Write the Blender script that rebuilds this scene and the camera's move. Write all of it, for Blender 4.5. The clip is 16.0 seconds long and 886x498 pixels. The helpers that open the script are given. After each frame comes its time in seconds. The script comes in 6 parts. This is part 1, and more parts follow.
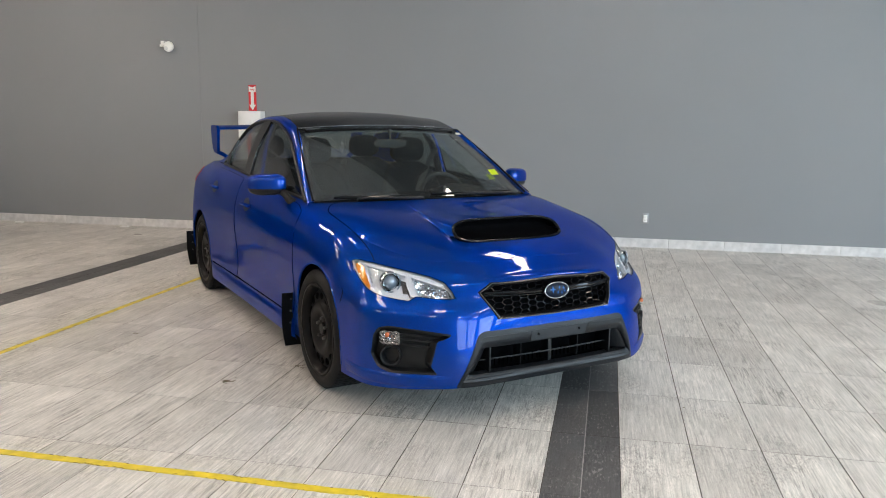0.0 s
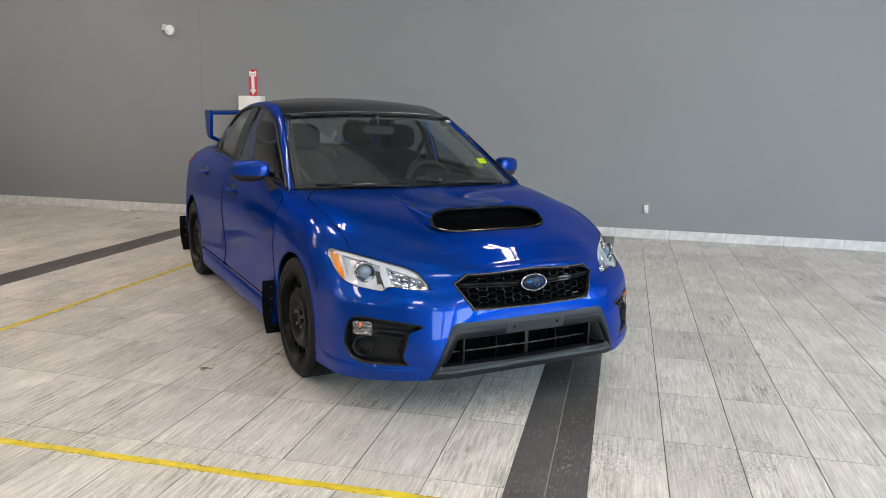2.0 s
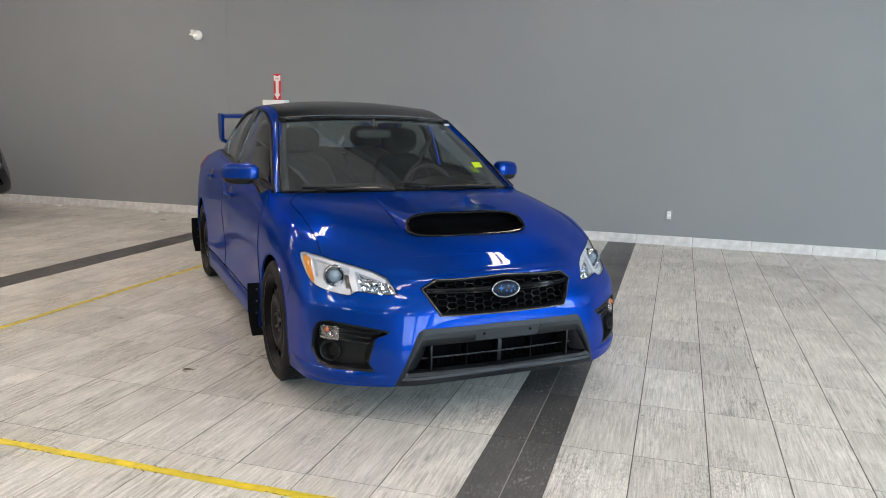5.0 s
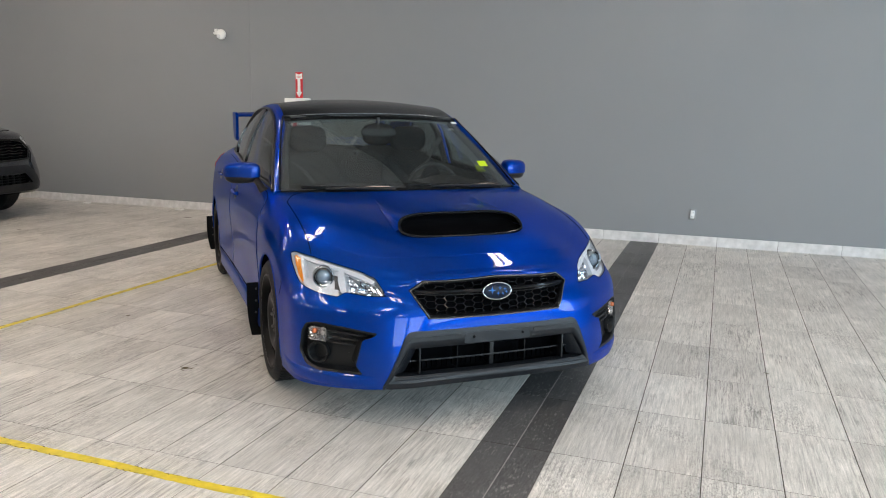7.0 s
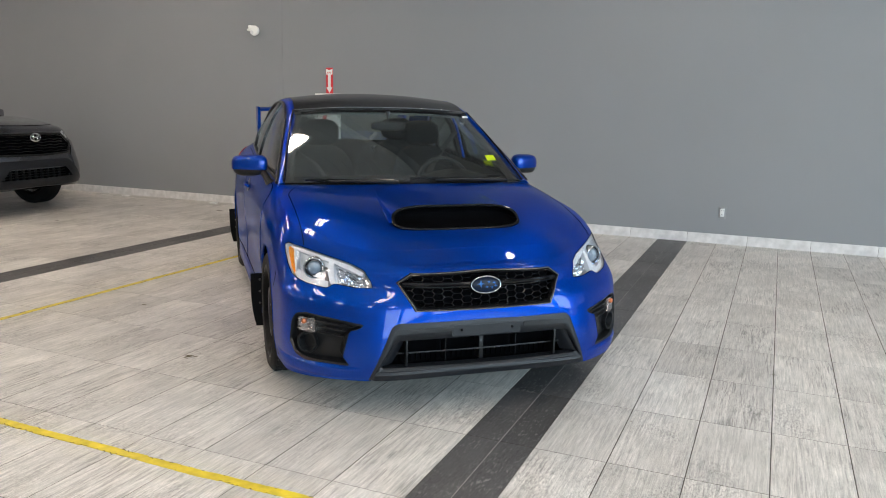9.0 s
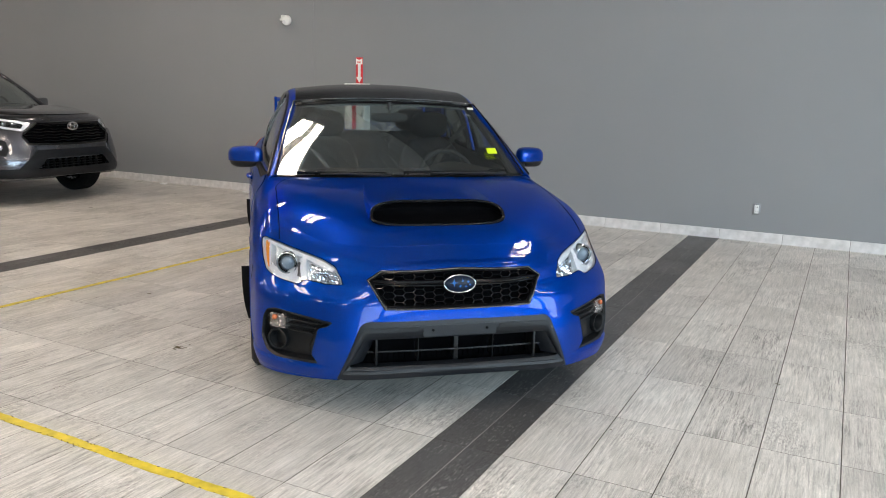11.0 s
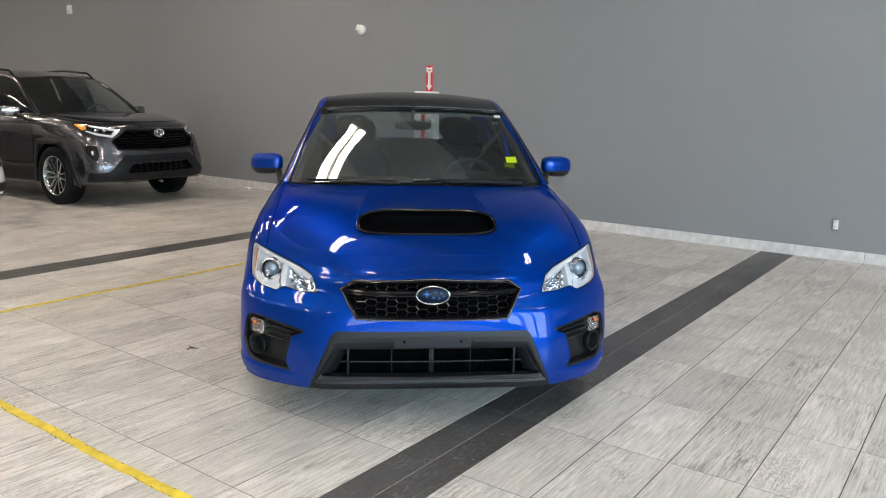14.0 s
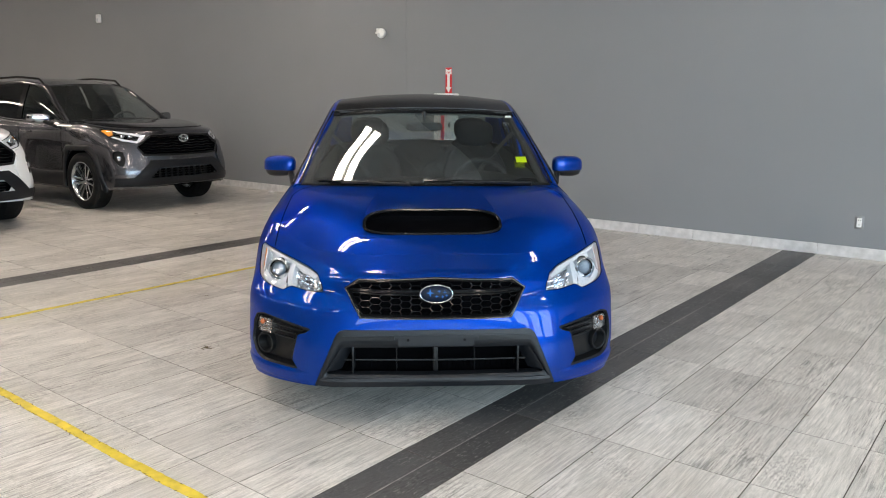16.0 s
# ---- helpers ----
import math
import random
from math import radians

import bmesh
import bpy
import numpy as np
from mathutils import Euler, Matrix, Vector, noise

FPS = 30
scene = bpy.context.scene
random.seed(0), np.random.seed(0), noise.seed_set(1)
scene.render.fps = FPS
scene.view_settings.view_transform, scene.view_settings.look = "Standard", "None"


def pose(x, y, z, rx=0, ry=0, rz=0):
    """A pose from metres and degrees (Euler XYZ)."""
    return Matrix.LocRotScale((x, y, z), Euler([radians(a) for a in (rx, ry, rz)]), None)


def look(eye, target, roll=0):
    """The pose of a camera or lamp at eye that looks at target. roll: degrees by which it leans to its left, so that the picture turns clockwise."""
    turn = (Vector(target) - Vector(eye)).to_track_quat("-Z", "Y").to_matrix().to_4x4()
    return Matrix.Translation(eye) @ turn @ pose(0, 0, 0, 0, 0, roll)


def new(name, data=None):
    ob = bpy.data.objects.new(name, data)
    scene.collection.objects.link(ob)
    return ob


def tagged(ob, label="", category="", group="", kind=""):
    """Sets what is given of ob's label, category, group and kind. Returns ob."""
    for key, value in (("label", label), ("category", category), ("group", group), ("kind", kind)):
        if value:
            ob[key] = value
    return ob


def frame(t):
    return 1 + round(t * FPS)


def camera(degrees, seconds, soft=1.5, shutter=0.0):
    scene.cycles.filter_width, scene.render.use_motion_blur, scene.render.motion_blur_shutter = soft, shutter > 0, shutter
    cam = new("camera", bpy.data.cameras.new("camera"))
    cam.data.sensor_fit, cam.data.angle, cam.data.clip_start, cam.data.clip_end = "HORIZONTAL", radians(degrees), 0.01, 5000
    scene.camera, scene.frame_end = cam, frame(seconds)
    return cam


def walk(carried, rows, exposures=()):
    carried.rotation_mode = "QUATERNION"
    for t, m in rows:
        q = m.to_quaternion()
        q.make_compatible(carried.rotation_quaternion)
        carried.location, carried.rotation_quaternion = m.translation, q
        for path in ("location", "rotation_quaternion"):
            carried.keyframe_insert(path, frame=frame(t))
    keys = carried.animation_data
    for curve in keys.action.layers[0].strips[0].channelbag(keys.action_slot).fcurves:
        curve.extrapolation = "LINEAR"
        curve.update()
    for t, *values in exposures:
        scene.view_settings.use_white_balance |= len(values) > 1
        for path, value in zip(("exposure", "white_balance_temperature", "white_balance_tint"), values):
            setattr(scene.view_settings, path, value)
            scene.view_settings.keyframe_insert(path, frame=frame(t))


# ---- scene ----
cam = camera(60.0, 16.0, soft=1.0)
PATH = [
    (0, (-0.1, -3.375, 1.396), (-0.513, -1.446, 1.071), 0.6),
    (0.5, (-0.082, -3.365, 1.396), (-0.509, -1.439, 1.065), 0.7),
    (1, (-0.045, -3.341, 1.392), (-0.479, -1.419, 1.052), 0.8),
    (1.5, (0.02, -3.3, 1.391), (-0.419, -1.381, 1.041), 1.0),
    (2, (0.061, -3.284, 1.406), (-0.385, -1.367, 1.046), 1.2),
    (2.5, (0.085, -3.287, 1.41), (-0.372, -1.374, 1.046), 1.3),
    (3, (0.136, -3.27, 1.412), (-0.337, -1.361, 1.048), 1.4),
    (3.5, (0.198, -3.241, 1.412), (-0.296, -1.337, 1.052), 1.5),
    (4, (0.265, -3.208, 1.405), (-0.253, -1.309, 1.05), 1.5),
    (6.5, (0.546, -3.037, 1.411), (-0.099, -1.177, 1.055), 0.9),
    (7, (0.582, -3.006, 1.415), (-0.082, -1.154, 1.055), 1.0),
    (7.5, (0.66, -2.968, 1.413), (-0.027, -1.125, 1.05), 1.1),
    (8, (0.73, -2.945, 1.406), (0.015, -1.113, 1.043), 1.1),
    (8.5, (0.791, -2.93, 1.397), (0.044, -1.11, 1.034), 1.1),
    (9, (0.823, -2.904, 1.398), (0.044, -1.099, 1.029), 1.1),
    (11.5, (1.187, -2.593, 1.418), (0.241, -0.875, 1.023), 1.3),
    (12, (1.267, -2.557, 1.414), (0.279, -0.862, 1.029), 1.3),
    (12.5, (1.324, -2.488, 1.416), (0.293, -0.816, 1.036), 1.3),
    (13, (1.392, -2.385, 1.417), (0.316, -0.743, 1.037), 1.3),
    (13.5, (1.456, -2.327, 1.426), (0.337, -0.714, 1.043), 1.2),
    (14, (1.551, -2.274, 1.428), (0.396, -0.687, 1.043), 1.1),
    (14.5, (1.624, -2.245, 1.423), (0.439, -0.68, 1.039), 0.9),
    (15, (1.661, -2.24, 1.424), (0.458, -0.689, 1.041), 0.6),
    (15.5, (1.661, -2.238, 1.425), (0.449, -0.693, 1.043), 0.5),
    (16, (1.657, -2.231, 1.419), (0.441, -0.689, 1.04), 0.3),
]
walk(cam, [(t, look(eye, target, roll)) for t, eye, target, roll in PATH])

DAY_EAST, DAY_SOUTH = 400.0, 410.0

# ---------------------------------------------------------------- world and light
world = bpy.data.worlds.new("world")
scene.world = world
world.use_nodes = True
_n, _l = world.node_tree.nodes, world.node_tree.links
_sky = _n.new("ShaderNodeTexSky")
_sky.sky_type = "NISHITA"
_sky.sun_disc = False
_sky.sun_elevation, _sky.sun_rotation = radians(35), radians(120)
_l.new(_sky.outputs[0], _n["Background"].inputs[0])
_n["Background"].inputs[1].default_value = 0.12


def area_lamp(name, place, target, sx, sy, watts, colour):
    d = bpy.data.lights.new(name, "AREA")
    d.shape, d.size, d.size_y, d.energy, d.color = "RECTANGLE", sx, sy, watts, colour
    o = new(name, d)
    o.matrix_world = look(place, target)
    return o


# ---------------------------------------------------------------- materials
def mat(name, colour, rough=0.5, metal=0.0, coat=0.0, var=0.0, scale=8.0, bump=0.0, bscale=60.0, spec=0.5, ior=1.45):
    m = bpy.data.materials.new(name)
    m.use_nodes = True
    nt = m.node_tree
    p = nt.nodes["Principled BSDF"]
    p.inputs["Base Color"].default_value = (*colour, 1)
    p.inputs["Roughness"].default_value = rough
    p.inputs["Metallic"].default_value = metal
    p.inputs["Coat Weight"].default_value = coat
    p.inputs["Coat Roughness"].default_value = 0.018
    p.inputs["Specular IOR Level"].default_value = spec
    p.inputs["IOR"].default_value = ior
    co = nt.nodes.new("ShaderNodeTexCoord")
    if var:
        nz = nt.nodes.new("ShaderNodeTexNoise")
        nz.inputs["Scale"].default_value, nz.inputs["Detail"].default_value = scale, 6
        nt.links.new(co.outputs["Object"], nz.inputs["Vector"])
        rp = nt.nodes.new("ShaderNodeValToRGB")
        rp.color_ramp.elements[0].position, rp.color_ramp.elements[1].position = 0.3, 0.7
        rp.color_ramp.elements[0].color = (*[c * (1 - var) for c in colour], 1)
        rp.color_ramp.elements[1].color = (*[min(1, c * (1 + var)) for c in colour], 1)
        nt.links.new(nz.outputs["Fac"], rp.inputs["Fac"])
        nt.links.new(rp.outputs["Color"], p.inputs["Base Color"])
    if bump:
        nb = nt.nodes.new("ShaderNodeTexNoise")
        nb.inputs["Scale"].default_value, nb.inputs["Detail"].default_value = bscale, 4
        nt.links.new(co.outputs["Object"], nb.inputs["Vector"])
        bp = nt.nodes.new("ShaderNodeBump")
        bp.inputs["Strength"].default_value, bp.inputs["Distance"].default_value = bump, 0.01
        nt.links.new(nb.outputs["Fac"], bp.inputs["Height"])
        nt.links.new(bp.outputs["Normal"], p.inputs["Normal"])
    return m


def emit(name, colour, strength):
    m = bpy.data.materials.new(name)
    m.use_nodes = True
    p = m.node_tree.nodes["Principled BSDF"]
    p.inputs["Base Color"].default_value = (*colour, 1)
    p.inputs["Emission Color"].default_value = (*colour, 1)
    p.inputs["Emission Strength"].default_value = strength
    return m


def glass(name, tint=(1, 1, 1), rough=0.0, gloss=1.0, least=0.04, dust=0.0):
    """A thin pane: clear, with the mirror gloss of glass, stronger at a low angle."""
    m = bpy.data.materials.new(name)
    m.use_nodes = True
    nt = m.node_tree
    nt.nodes.remove(nt.nodes["Principled BSDF"])
    tr, gl, mx, lw = (nt.nodes.new(k) for k in ("ShaderNodeBsdfTransparent", "ShaderNodeBsdfGlossy", "ShaderNodeMixShader", "ShaderNodeLayerWeight"))
    pw, mr = nt.nodes.new("ShaderNodeMath"), nt.nodes.new("ShaderNodeMapRange")
    tr.inputs[0].default_value = (*tint, 1)
    gl.inputs["Roughness"].default_value = rough
    gl.inputs["Color"].default_value = (gloss, gloss, gloss, 1)
    lw.inputs["Blend"].default_value = 0.5
    pw.operation, pw.inputs[1].default_value = "POWER", 5.0
    mr.inputs[3].default_value, mr.inputs[4].default_value = least, 1.0
    nt.links.new(lw.outputs["Facing"], pw.inputs[0])
    nt.links.new(pw.outputs[0], mr.inputs[0])
    nt.links.new(mr.outputs[0], mx.inputs[0])
    nt.links.new(tr.outputs[0], mx.inputs[1])
    nt.links.new(gl.outputs[0], mx.inputs[2])
    last = mx
    if dust:
        df, dm, nz, dr = (nt.nodes.new(k) for k in ("ShaderNodeBsdfDiffuse", "ShaderNodeMixShader", "ShaderNodeTexNoise", "ShaderNodeMapRange"))
        df.inputs[0].default_value = (0.55, 0.56, 0.54, 1)
        nz.inputs["Scale"].default_value, nz.inputs["Detail"].default_value = 3.0, 6.0
        dr.inputs[1].default_value, dr.inputs[2].default_value = 0.3, 0.7
        dr.inputs[3].default_value, dr.inputs[4].default_value = 0.4 * dust, 1.6 * dust
        nt.links.new(nz.outputs["Fac"], dr.inputs[0])
        nt.links.new(dr.outputs[0], dm.inputs[0])
        nt.links.new(mx.outputs[0], dm.inputs[1])
        nt.links.new(df.outputs[0], dm.inputs[2])
        last = dm
    nt.links.new(last.outputs[0], nt.nodes["Material Output"].inputs[0])
    return m


def wood_tile(name, light, dark, rough, flecks=0.0, tone=0.12):
    """Porcelain tile with printed streaks along y, clouds and grit; each tile takes its own shift and tone."""
    m = bpy.data.materials.new(name)
    m.use_nodes = True
    nt = m.node_tree
    p = nt.nodes["Principled BSDF"]
    L = nt.links.new

    def math_node(op, a, b):
        q = nt.nodes.new("ShaderNodeMath")
        q.operation = op
        for k, v in enumerate((a, b)):
            if isinstance(v, (int, float)):
                q.inputs[k].default_value = v
            else:
                L(v, q.inputs[k])
        return q.outputs[0]

    def span(v, a, b, c, d):
        q = nt.nodes.new("ShaderNodeMapRange")
        for k, x in enumerate((a, b, c, d)):
            q.inputs[k + 1].default_value = x
        L(v, q.inputs[0])
        return q.outputs[0]

    p.inputs["Specular IOR Level"].default_value = 0.2
    inf, geo = nt.nodes.new("ShaderNodeObjectInfo"), nt.nodes.new("ShaderNodeNewGeometry")
    chance = math_node("ADD", inf.outputs["Random"], geo.outputs["Random Per Island"])
    shift = math_node("MULTIPLY", chance, 37.0)
    cmb, add = nt.nodes.new("ShaderNodeCombineXYZ"), nt.nodes.new("ShaderNodeVectorMath")
    for k in range(3):
        L(shift, cmb.inputs[k])
    L(geo.outputs["Position"], add.inputs[0])
    L(cmb.outputs[0], add.inputs[1])

    def noise(scale, detail, r=0.5, shifted=True):
        mp, nz = nt.nodes.new("ShaderNodeMapping"), nt.nodes.new("ShaderNodeTexNoise")
        mp.inputs["Scale"].default_value = scale
        L(add.outputs[0] if shifted else geo.outputs["Position"], mp.inputs[0])
        L(mp.outputs[0], nz.inputs["Vector"])
        nz.inputs["Scale"].default_value, nz.inputs["Detail"].default_value, nz.inputs["Roughness"].default_value = 1.0, detail, r
        return nz.outputs["Fac"]

    streak = noise((92, 4.2, 1), 5, 0.66)
    fine = noise((270, 13, 1), 3, 0.7)
    cloud = noise((9, 4.0, 1), 2, 0.5)
    grit = noise((240, 150, 1), 2, 0.6)
    dirt = noise((1.1, 1.1, 1), 4, 0.5, False)
    mix = math_node("ADD", math_node("MULTIPLY", streak, 0.66), math_node("MULTIPLY", fine, 0.34))
    ramp = nt.nodes.new("ShaderNodeValToRGB")
    e = ramp.color_ramp.elements
    e[0].position, e[1].position = 0.24, 0.66
    e[0].color, e[1].color = (*dark, 1), (*light, 1)
    L(mix, ramp.inputs["Fac"])
    tint = math_node("MULTIPLY", span(grit, 0.30, 0.65, 0.86, 1.09), span(dirt, 0.35, 0.65, 0.95, 1.03))
    tint = math_node("MULTIPLY", tint, span(cloud, 0.42, 0.75, 0.95, 1.08))
    tint = math_node("MULTIPLY", tint, span(math_node("FRACT", shift, 0.0), 0.0, 1.0, 1.0 - tone, 1.0 + tone * 0.8))
    # worn, grimy patches: specks gathered in a few places
    patchy = span(noise((2.3, 1.9, 1), 4, 0.6, False), 0.47, 0.62, 0.0, 1.0)
    specks = span(noise((120, 42, 1), 4, 0.7), 0.46, 0.60, 0.0, 1.0)
    worn = math_node("MULTIPLY", math_node("MULTIPLY", patchy, specks), -0.38)
    tint = math_node("MULTIPLY", tint, math_node("ADD", worn, 1.0))
    # short dark dashes of grain, strong on some tiles and in some patches of them
    dash = span(noise((110, 6.5, 1), 4, 0.72), 0.50, 0.60, 0.0, 1.0)
    where = span(noise((5.5, 2.2, 1), 3, 0.6), 0.40, 0.60, 0.0, 1.0)
    often = span(math_node("FRACT", math_node("MULTIPLY", chance, 91.7), 0.0), 0.25, 1.0, 0.25, 1.0)
    grain = math_node("MULTIPLY", math_node("MULTIPLY", dash, where), math_node("MULTIPLY", often, -0.60))
    tint = math_node("MULTIPLY", tint, math_node("ADD", grain, 1.0))
    # pale worn clouds
    pale = span(noise((6.5, 3.6, 1), 5, 0.62), 0.50, 0.70, 1.0, 1.13)
    tint = math_node("MULTIPLY", tint, pale)
    sc = nt.nodes.new("ShaderNodeVectorMath")
    sc.operation = "SCALE"
    L(ramp.outputs["Color"], sc.inputs[0])
    L(tint, sc.inputs["Scale"])
    out = sc.outputs[0]
    if flecks:
        # pale scratches and flecks of a scuffed dark tile
        f1 = span(noise((95, 30, 1), 3, 0.7), 0.54, 0.68, 0.0, 1.0)
        f2 = span(noise((7, 5, 1), 3, 0.6), 0.42, 0.62, 0.15, 1.0)
        mx = nt.nodes.new("ShaderNodeMix")
        mx.data_type = "RGBA"
        L(math_node("MULTIPLY", math_node("MULTIPLY", f1, f2), flecks), mx.inputs[0])
        L(out, mx.inputs[6])
        mx.inputs[7].default_value = (0.27, 0.26, 0.25, 1)
        out = mx.outputs[2]
    L(out, p.inputs["Base Color"])
    L(span(dirt, 0.3, 0.7, rough - 0.05, rough + 0.07), p.inputs["Roughness"])
    bp = nt.nodes.new("ShaderNodeBump")
    bp.inputs["Strength"].default_value, bp.inputs["Distance"].default_value = 0.10, 0.0015
    L(streak, bp.inputs["Height"])
    L(bp.outputs[0], p.inputs["Normal"])
    return m


def car_paint(name, base, flake, metal=0.55, rough=0.32, coat_ior=1.38, coat=1.0):
    m = mat(name, base, rough, metal, coat=coat, spec=0.0)
    nt = m.node_tree
    p = nt.nodes["Principled BSDF"]
    p.inputs["Coat IOR"].default_value = coat_ior
    p.inputs["Specular Tint"].default_value = (*(min(1.0, c / max(flake)) ** 0.5 for c in flake), 1)
    co, v, mx = nt.nodes.new("ShaderNodeTexCoord"), nt.nodes.new("ShaderNodeTexVoronoi"), nt.nodes.new("ShaderNodeMix")
    v.inputs["Scale"].default_value = 900
    nt.links.new(co.outputs["Object"], v.inputs["Vector"])
    mx.data_type = "RGBA"
    mx.inputs[6].default_value, mx.inputs[7].default_value = (*base, 1), (*flake, 1)
    nt.links.new(v.outputs["Color"], mx.inputs[0])
    nt.links.new(mx.outputs[2], p.inputs["Base Color"])
    nz = nt.nodes.new("ShaderNodeTexNoise")
    nz.inputs["Scale"].default_value = 45
    nt.links.new(co.outputs["Object"], nz.inputs["Vector"])
    bp = nt.nodes.new("ShaderNodeBump")
    bp.inputs["Strength"].default_value, bp.inputs["Distance"].default_value = 0.008, 0.004
    nt.links.new(nz.outputs["Fac"], bp.inputs["Height"])
    nt.links.new(bp.outputs[0], p.inputs["Coat Normal"])
    return m


M_WALL = mat("grey wall paint", (0.228, 0.235, 0.249), 0.62, var=0.018, scale=0.9, bump=0.03, bscale=180, spec=0.35)
M_WALL_PALE = mat("street wall paint", (0.20, 0.20, 0.20), 0.6, var=0.04, scale=2)
M_TILE = wood_tile("pale wood-look tile", (0.770, 0.732, 0.692), (0.290, 0.298, 0.280), 0.32)
M_TILE_DARK = wood_tile("charcoal tile", (0.104, 0.102, 0.103), (0.056, 0.055, 0.056), 0.36, 0.9, 0.2)
M_BASE = mat("pale base tile", (0.60, 0.585, 0.585), 0.4, var=0.14, scale=14, bump=0.03, bscale=80)
M_GROUT = mat("grey grout", (0.085, 0.074, 0.064), 0.85, var=0.2, scale=20)
M_GROUT_LIGHT = mat("light grout", (0.30, 0.29, 0.28), 0.85, var=0.2, scale=20)
M_TAPE = mat("worn yellow floor tape", (0.66, 0.505, 0.028), 0.5, var=0.22, scale=14, bump=0.25, bscale=40)
M_TAPE_DIRT = mat("dark tape wear", (0.09, 0.07, 0.03), 0.8, var=0.3, scale=30)
M_BLUE = car_paint("blue pearl paint", (0.0, 0.0122, 0.134), (0.0, 0.057, 0.420), 0.68, 0.38, 1.5, 0.56)
# darker copy of the blue, for the shade inside the handle cups
M_CUP = mat("shaded blue paint in a cup", (0.001, 0.004, 0.035), 0.35, var=0.1, scale=40)
M_GREYPAINT = car_paint("dark grey metallic paint", (0.036, 0.037, 0.043), (0.150, 0.153, 0.172), 0.88, 0.22, 1.5)
M_WHITEPAINT = car_paint("white paint", (0.74, 0.75, 0.77), (0.80, 0.81, 0.82), 0.05, 0.3)
M_ROOFBLACK = mat("gloss black roof wrap", (0.006, 0.006, 0.0065), 0.2, coat=0.0, var=0.1, scale=30)
M_GLOSSBLACK = mat("gloss black plastic", (0.004, 0.004, 0.0045), 0.10, spec=0.34)
M_TURNLAMP = mat("clear turn lamp", (0.42, 0.38, 0.36), 0.15, 0.9, var=0.2, scale=70)
M_BULB = mat("dull amber bulb", (0.42, 0.11, 0.04), 0.25)
M_BLACK = mat("satin black plastic", (0.0055, 0.006, 0.007), 0.40, var=0.15, scale=25, bump=0.06, bscale=400, spec=0.35)
M_GREYPLASTIC = mat("charcoal textured plastic", (0.0060, 0.0072, 0.0098), 0.46, var=0.12, scale=25, bump=0.08, bscale=500, spec=0.4)
M_DARK = mat("black cavity", (0.0025, 0.0025, 0.003), 0.9, var=0.2, scale=10, spec=0.0)
M_RUBBER = mat("tyre rubber", (0.0065, 0.0065, 0.007), 0.70, var=0.25, scale=25, bump=0.1, bscale=200, spec=0.3)
M_STEEL = mat("black painted steel", (0.004, 0.004, 0.0045), 0.34, var=0.3, scale=20, spec=0.13)
M_CHROME = mat("chrome", (0.82, 0.83, 0.84), 0.06, 1.0)
M_SILVER = mat("satin silver", (0.46, 0.47, 0.48), 0.25, 1.0)
M_CAP = mat("bright mirror cap", (0.30, 0.31, 0.33), 0.12, 1.0)
M_PLATE = mat("brushed steel plate", (0.27, 0.27, 0.28), 0.38, 0.7, var=0.1, scale=60)
M_LUG = mat("lug nut steel", (0.13, 0.125, 0.12), 0.4, 0.9, var=0.2, scale=80)
M_REFLECTOR = mat("lamp reflector", (0.78, 0.79, 0.81), 0.22, 0.9, var=0.1, scale=60)
M_LAMPGREY = mat("lamp bezel", (0.62, 0.63, 0.65), 0.42, 0.15)
M_HOUSING = mat("bright lamp housing", (0.66, 0.67, 0.68), 0.46, 0.12, var=0.12, scale=30)
M_AMBER = mat("amber lens", (0.95, 0.30, 0.02), 0.12, coat=0.6, var=0.18, scale=90)
M_RED = mat("red lens", (0.42, 0.01, 0.01), 0.12, coat=0.8)
M_LENS = glass("clear lens", (0.97, 0.98, 1.0))
# grey gloss colour dims the reflections of the strip lights
M_LAMPLENS = glass("lamp lens with dimmed gloss", (0.97, 0.98, 1.0), gloss=0.30)
M_GLASS = glass("windscreen glass", (0.84, 0.88, 0.87), least=0.12, dust=0.007)
M_GLASS_SIDE = glass("tinted side glass", (0.66, 0.70, 0.69))
M_GLASS_DARK = glass("privacy glass", (0.30, 0.32, 0.33))
M_CLOTH = mat("black seat cloth", (0.010, 0.011, 0.012), 0.9, var=0.3, scale=60, bump=0.3, bscale=300, spec=0.1)
M_DASH = mat("dash plastic", (0.028, 0.029, 0.030), 0.6, var=0.15, scale=40, bump=0.1, bscale=300, spec=0.25)
M_HEADLINER = mat("pale headliner", (0.16, 0.16, 0.16), 0.9, var=0.05, scale=20)
M_BELT = mat("grey belt webbing", (0.05, 0.05, 0.052), 0.85)
M_YELLOW = mat("yellow-green sticker", (0.72, 0.88, 0.02), 0.5)
M_WHITE = mat("white plastic", (0.78, 0.78, 0.77), 0.4, var=0.03, scale=8)
M_SIGNRED = mat("red sign", (0.62, 0.025, 0.035), 0.4)
M_BADGEBLUE = mat("blue badge enamel", (0.0025, 0.007, 0.020), 0.30, 0.0, spec=0.2)
M_STAR = mat("badge stars", (0.008, 0.085, 0.30), 0.35, 0.1, spec=0.2)
M_DECK = mat("pale galvanised roof deck", (0.48, 0.48, 0.48), 0.55, var=0.05, scale=3)
M_SOFFIT = mat("dark soffit paint", (0.10, 0.10, 0.103), 0.7, var=0.06, scale=2)
M_JOIST = mat("pale painted steel", (0.42, 0.42, 0.42), 0.5, var=0.1, scale=5)
M_TUBE = emit("lamp tube", (1.0, 0.848, 0.715), 36.8)
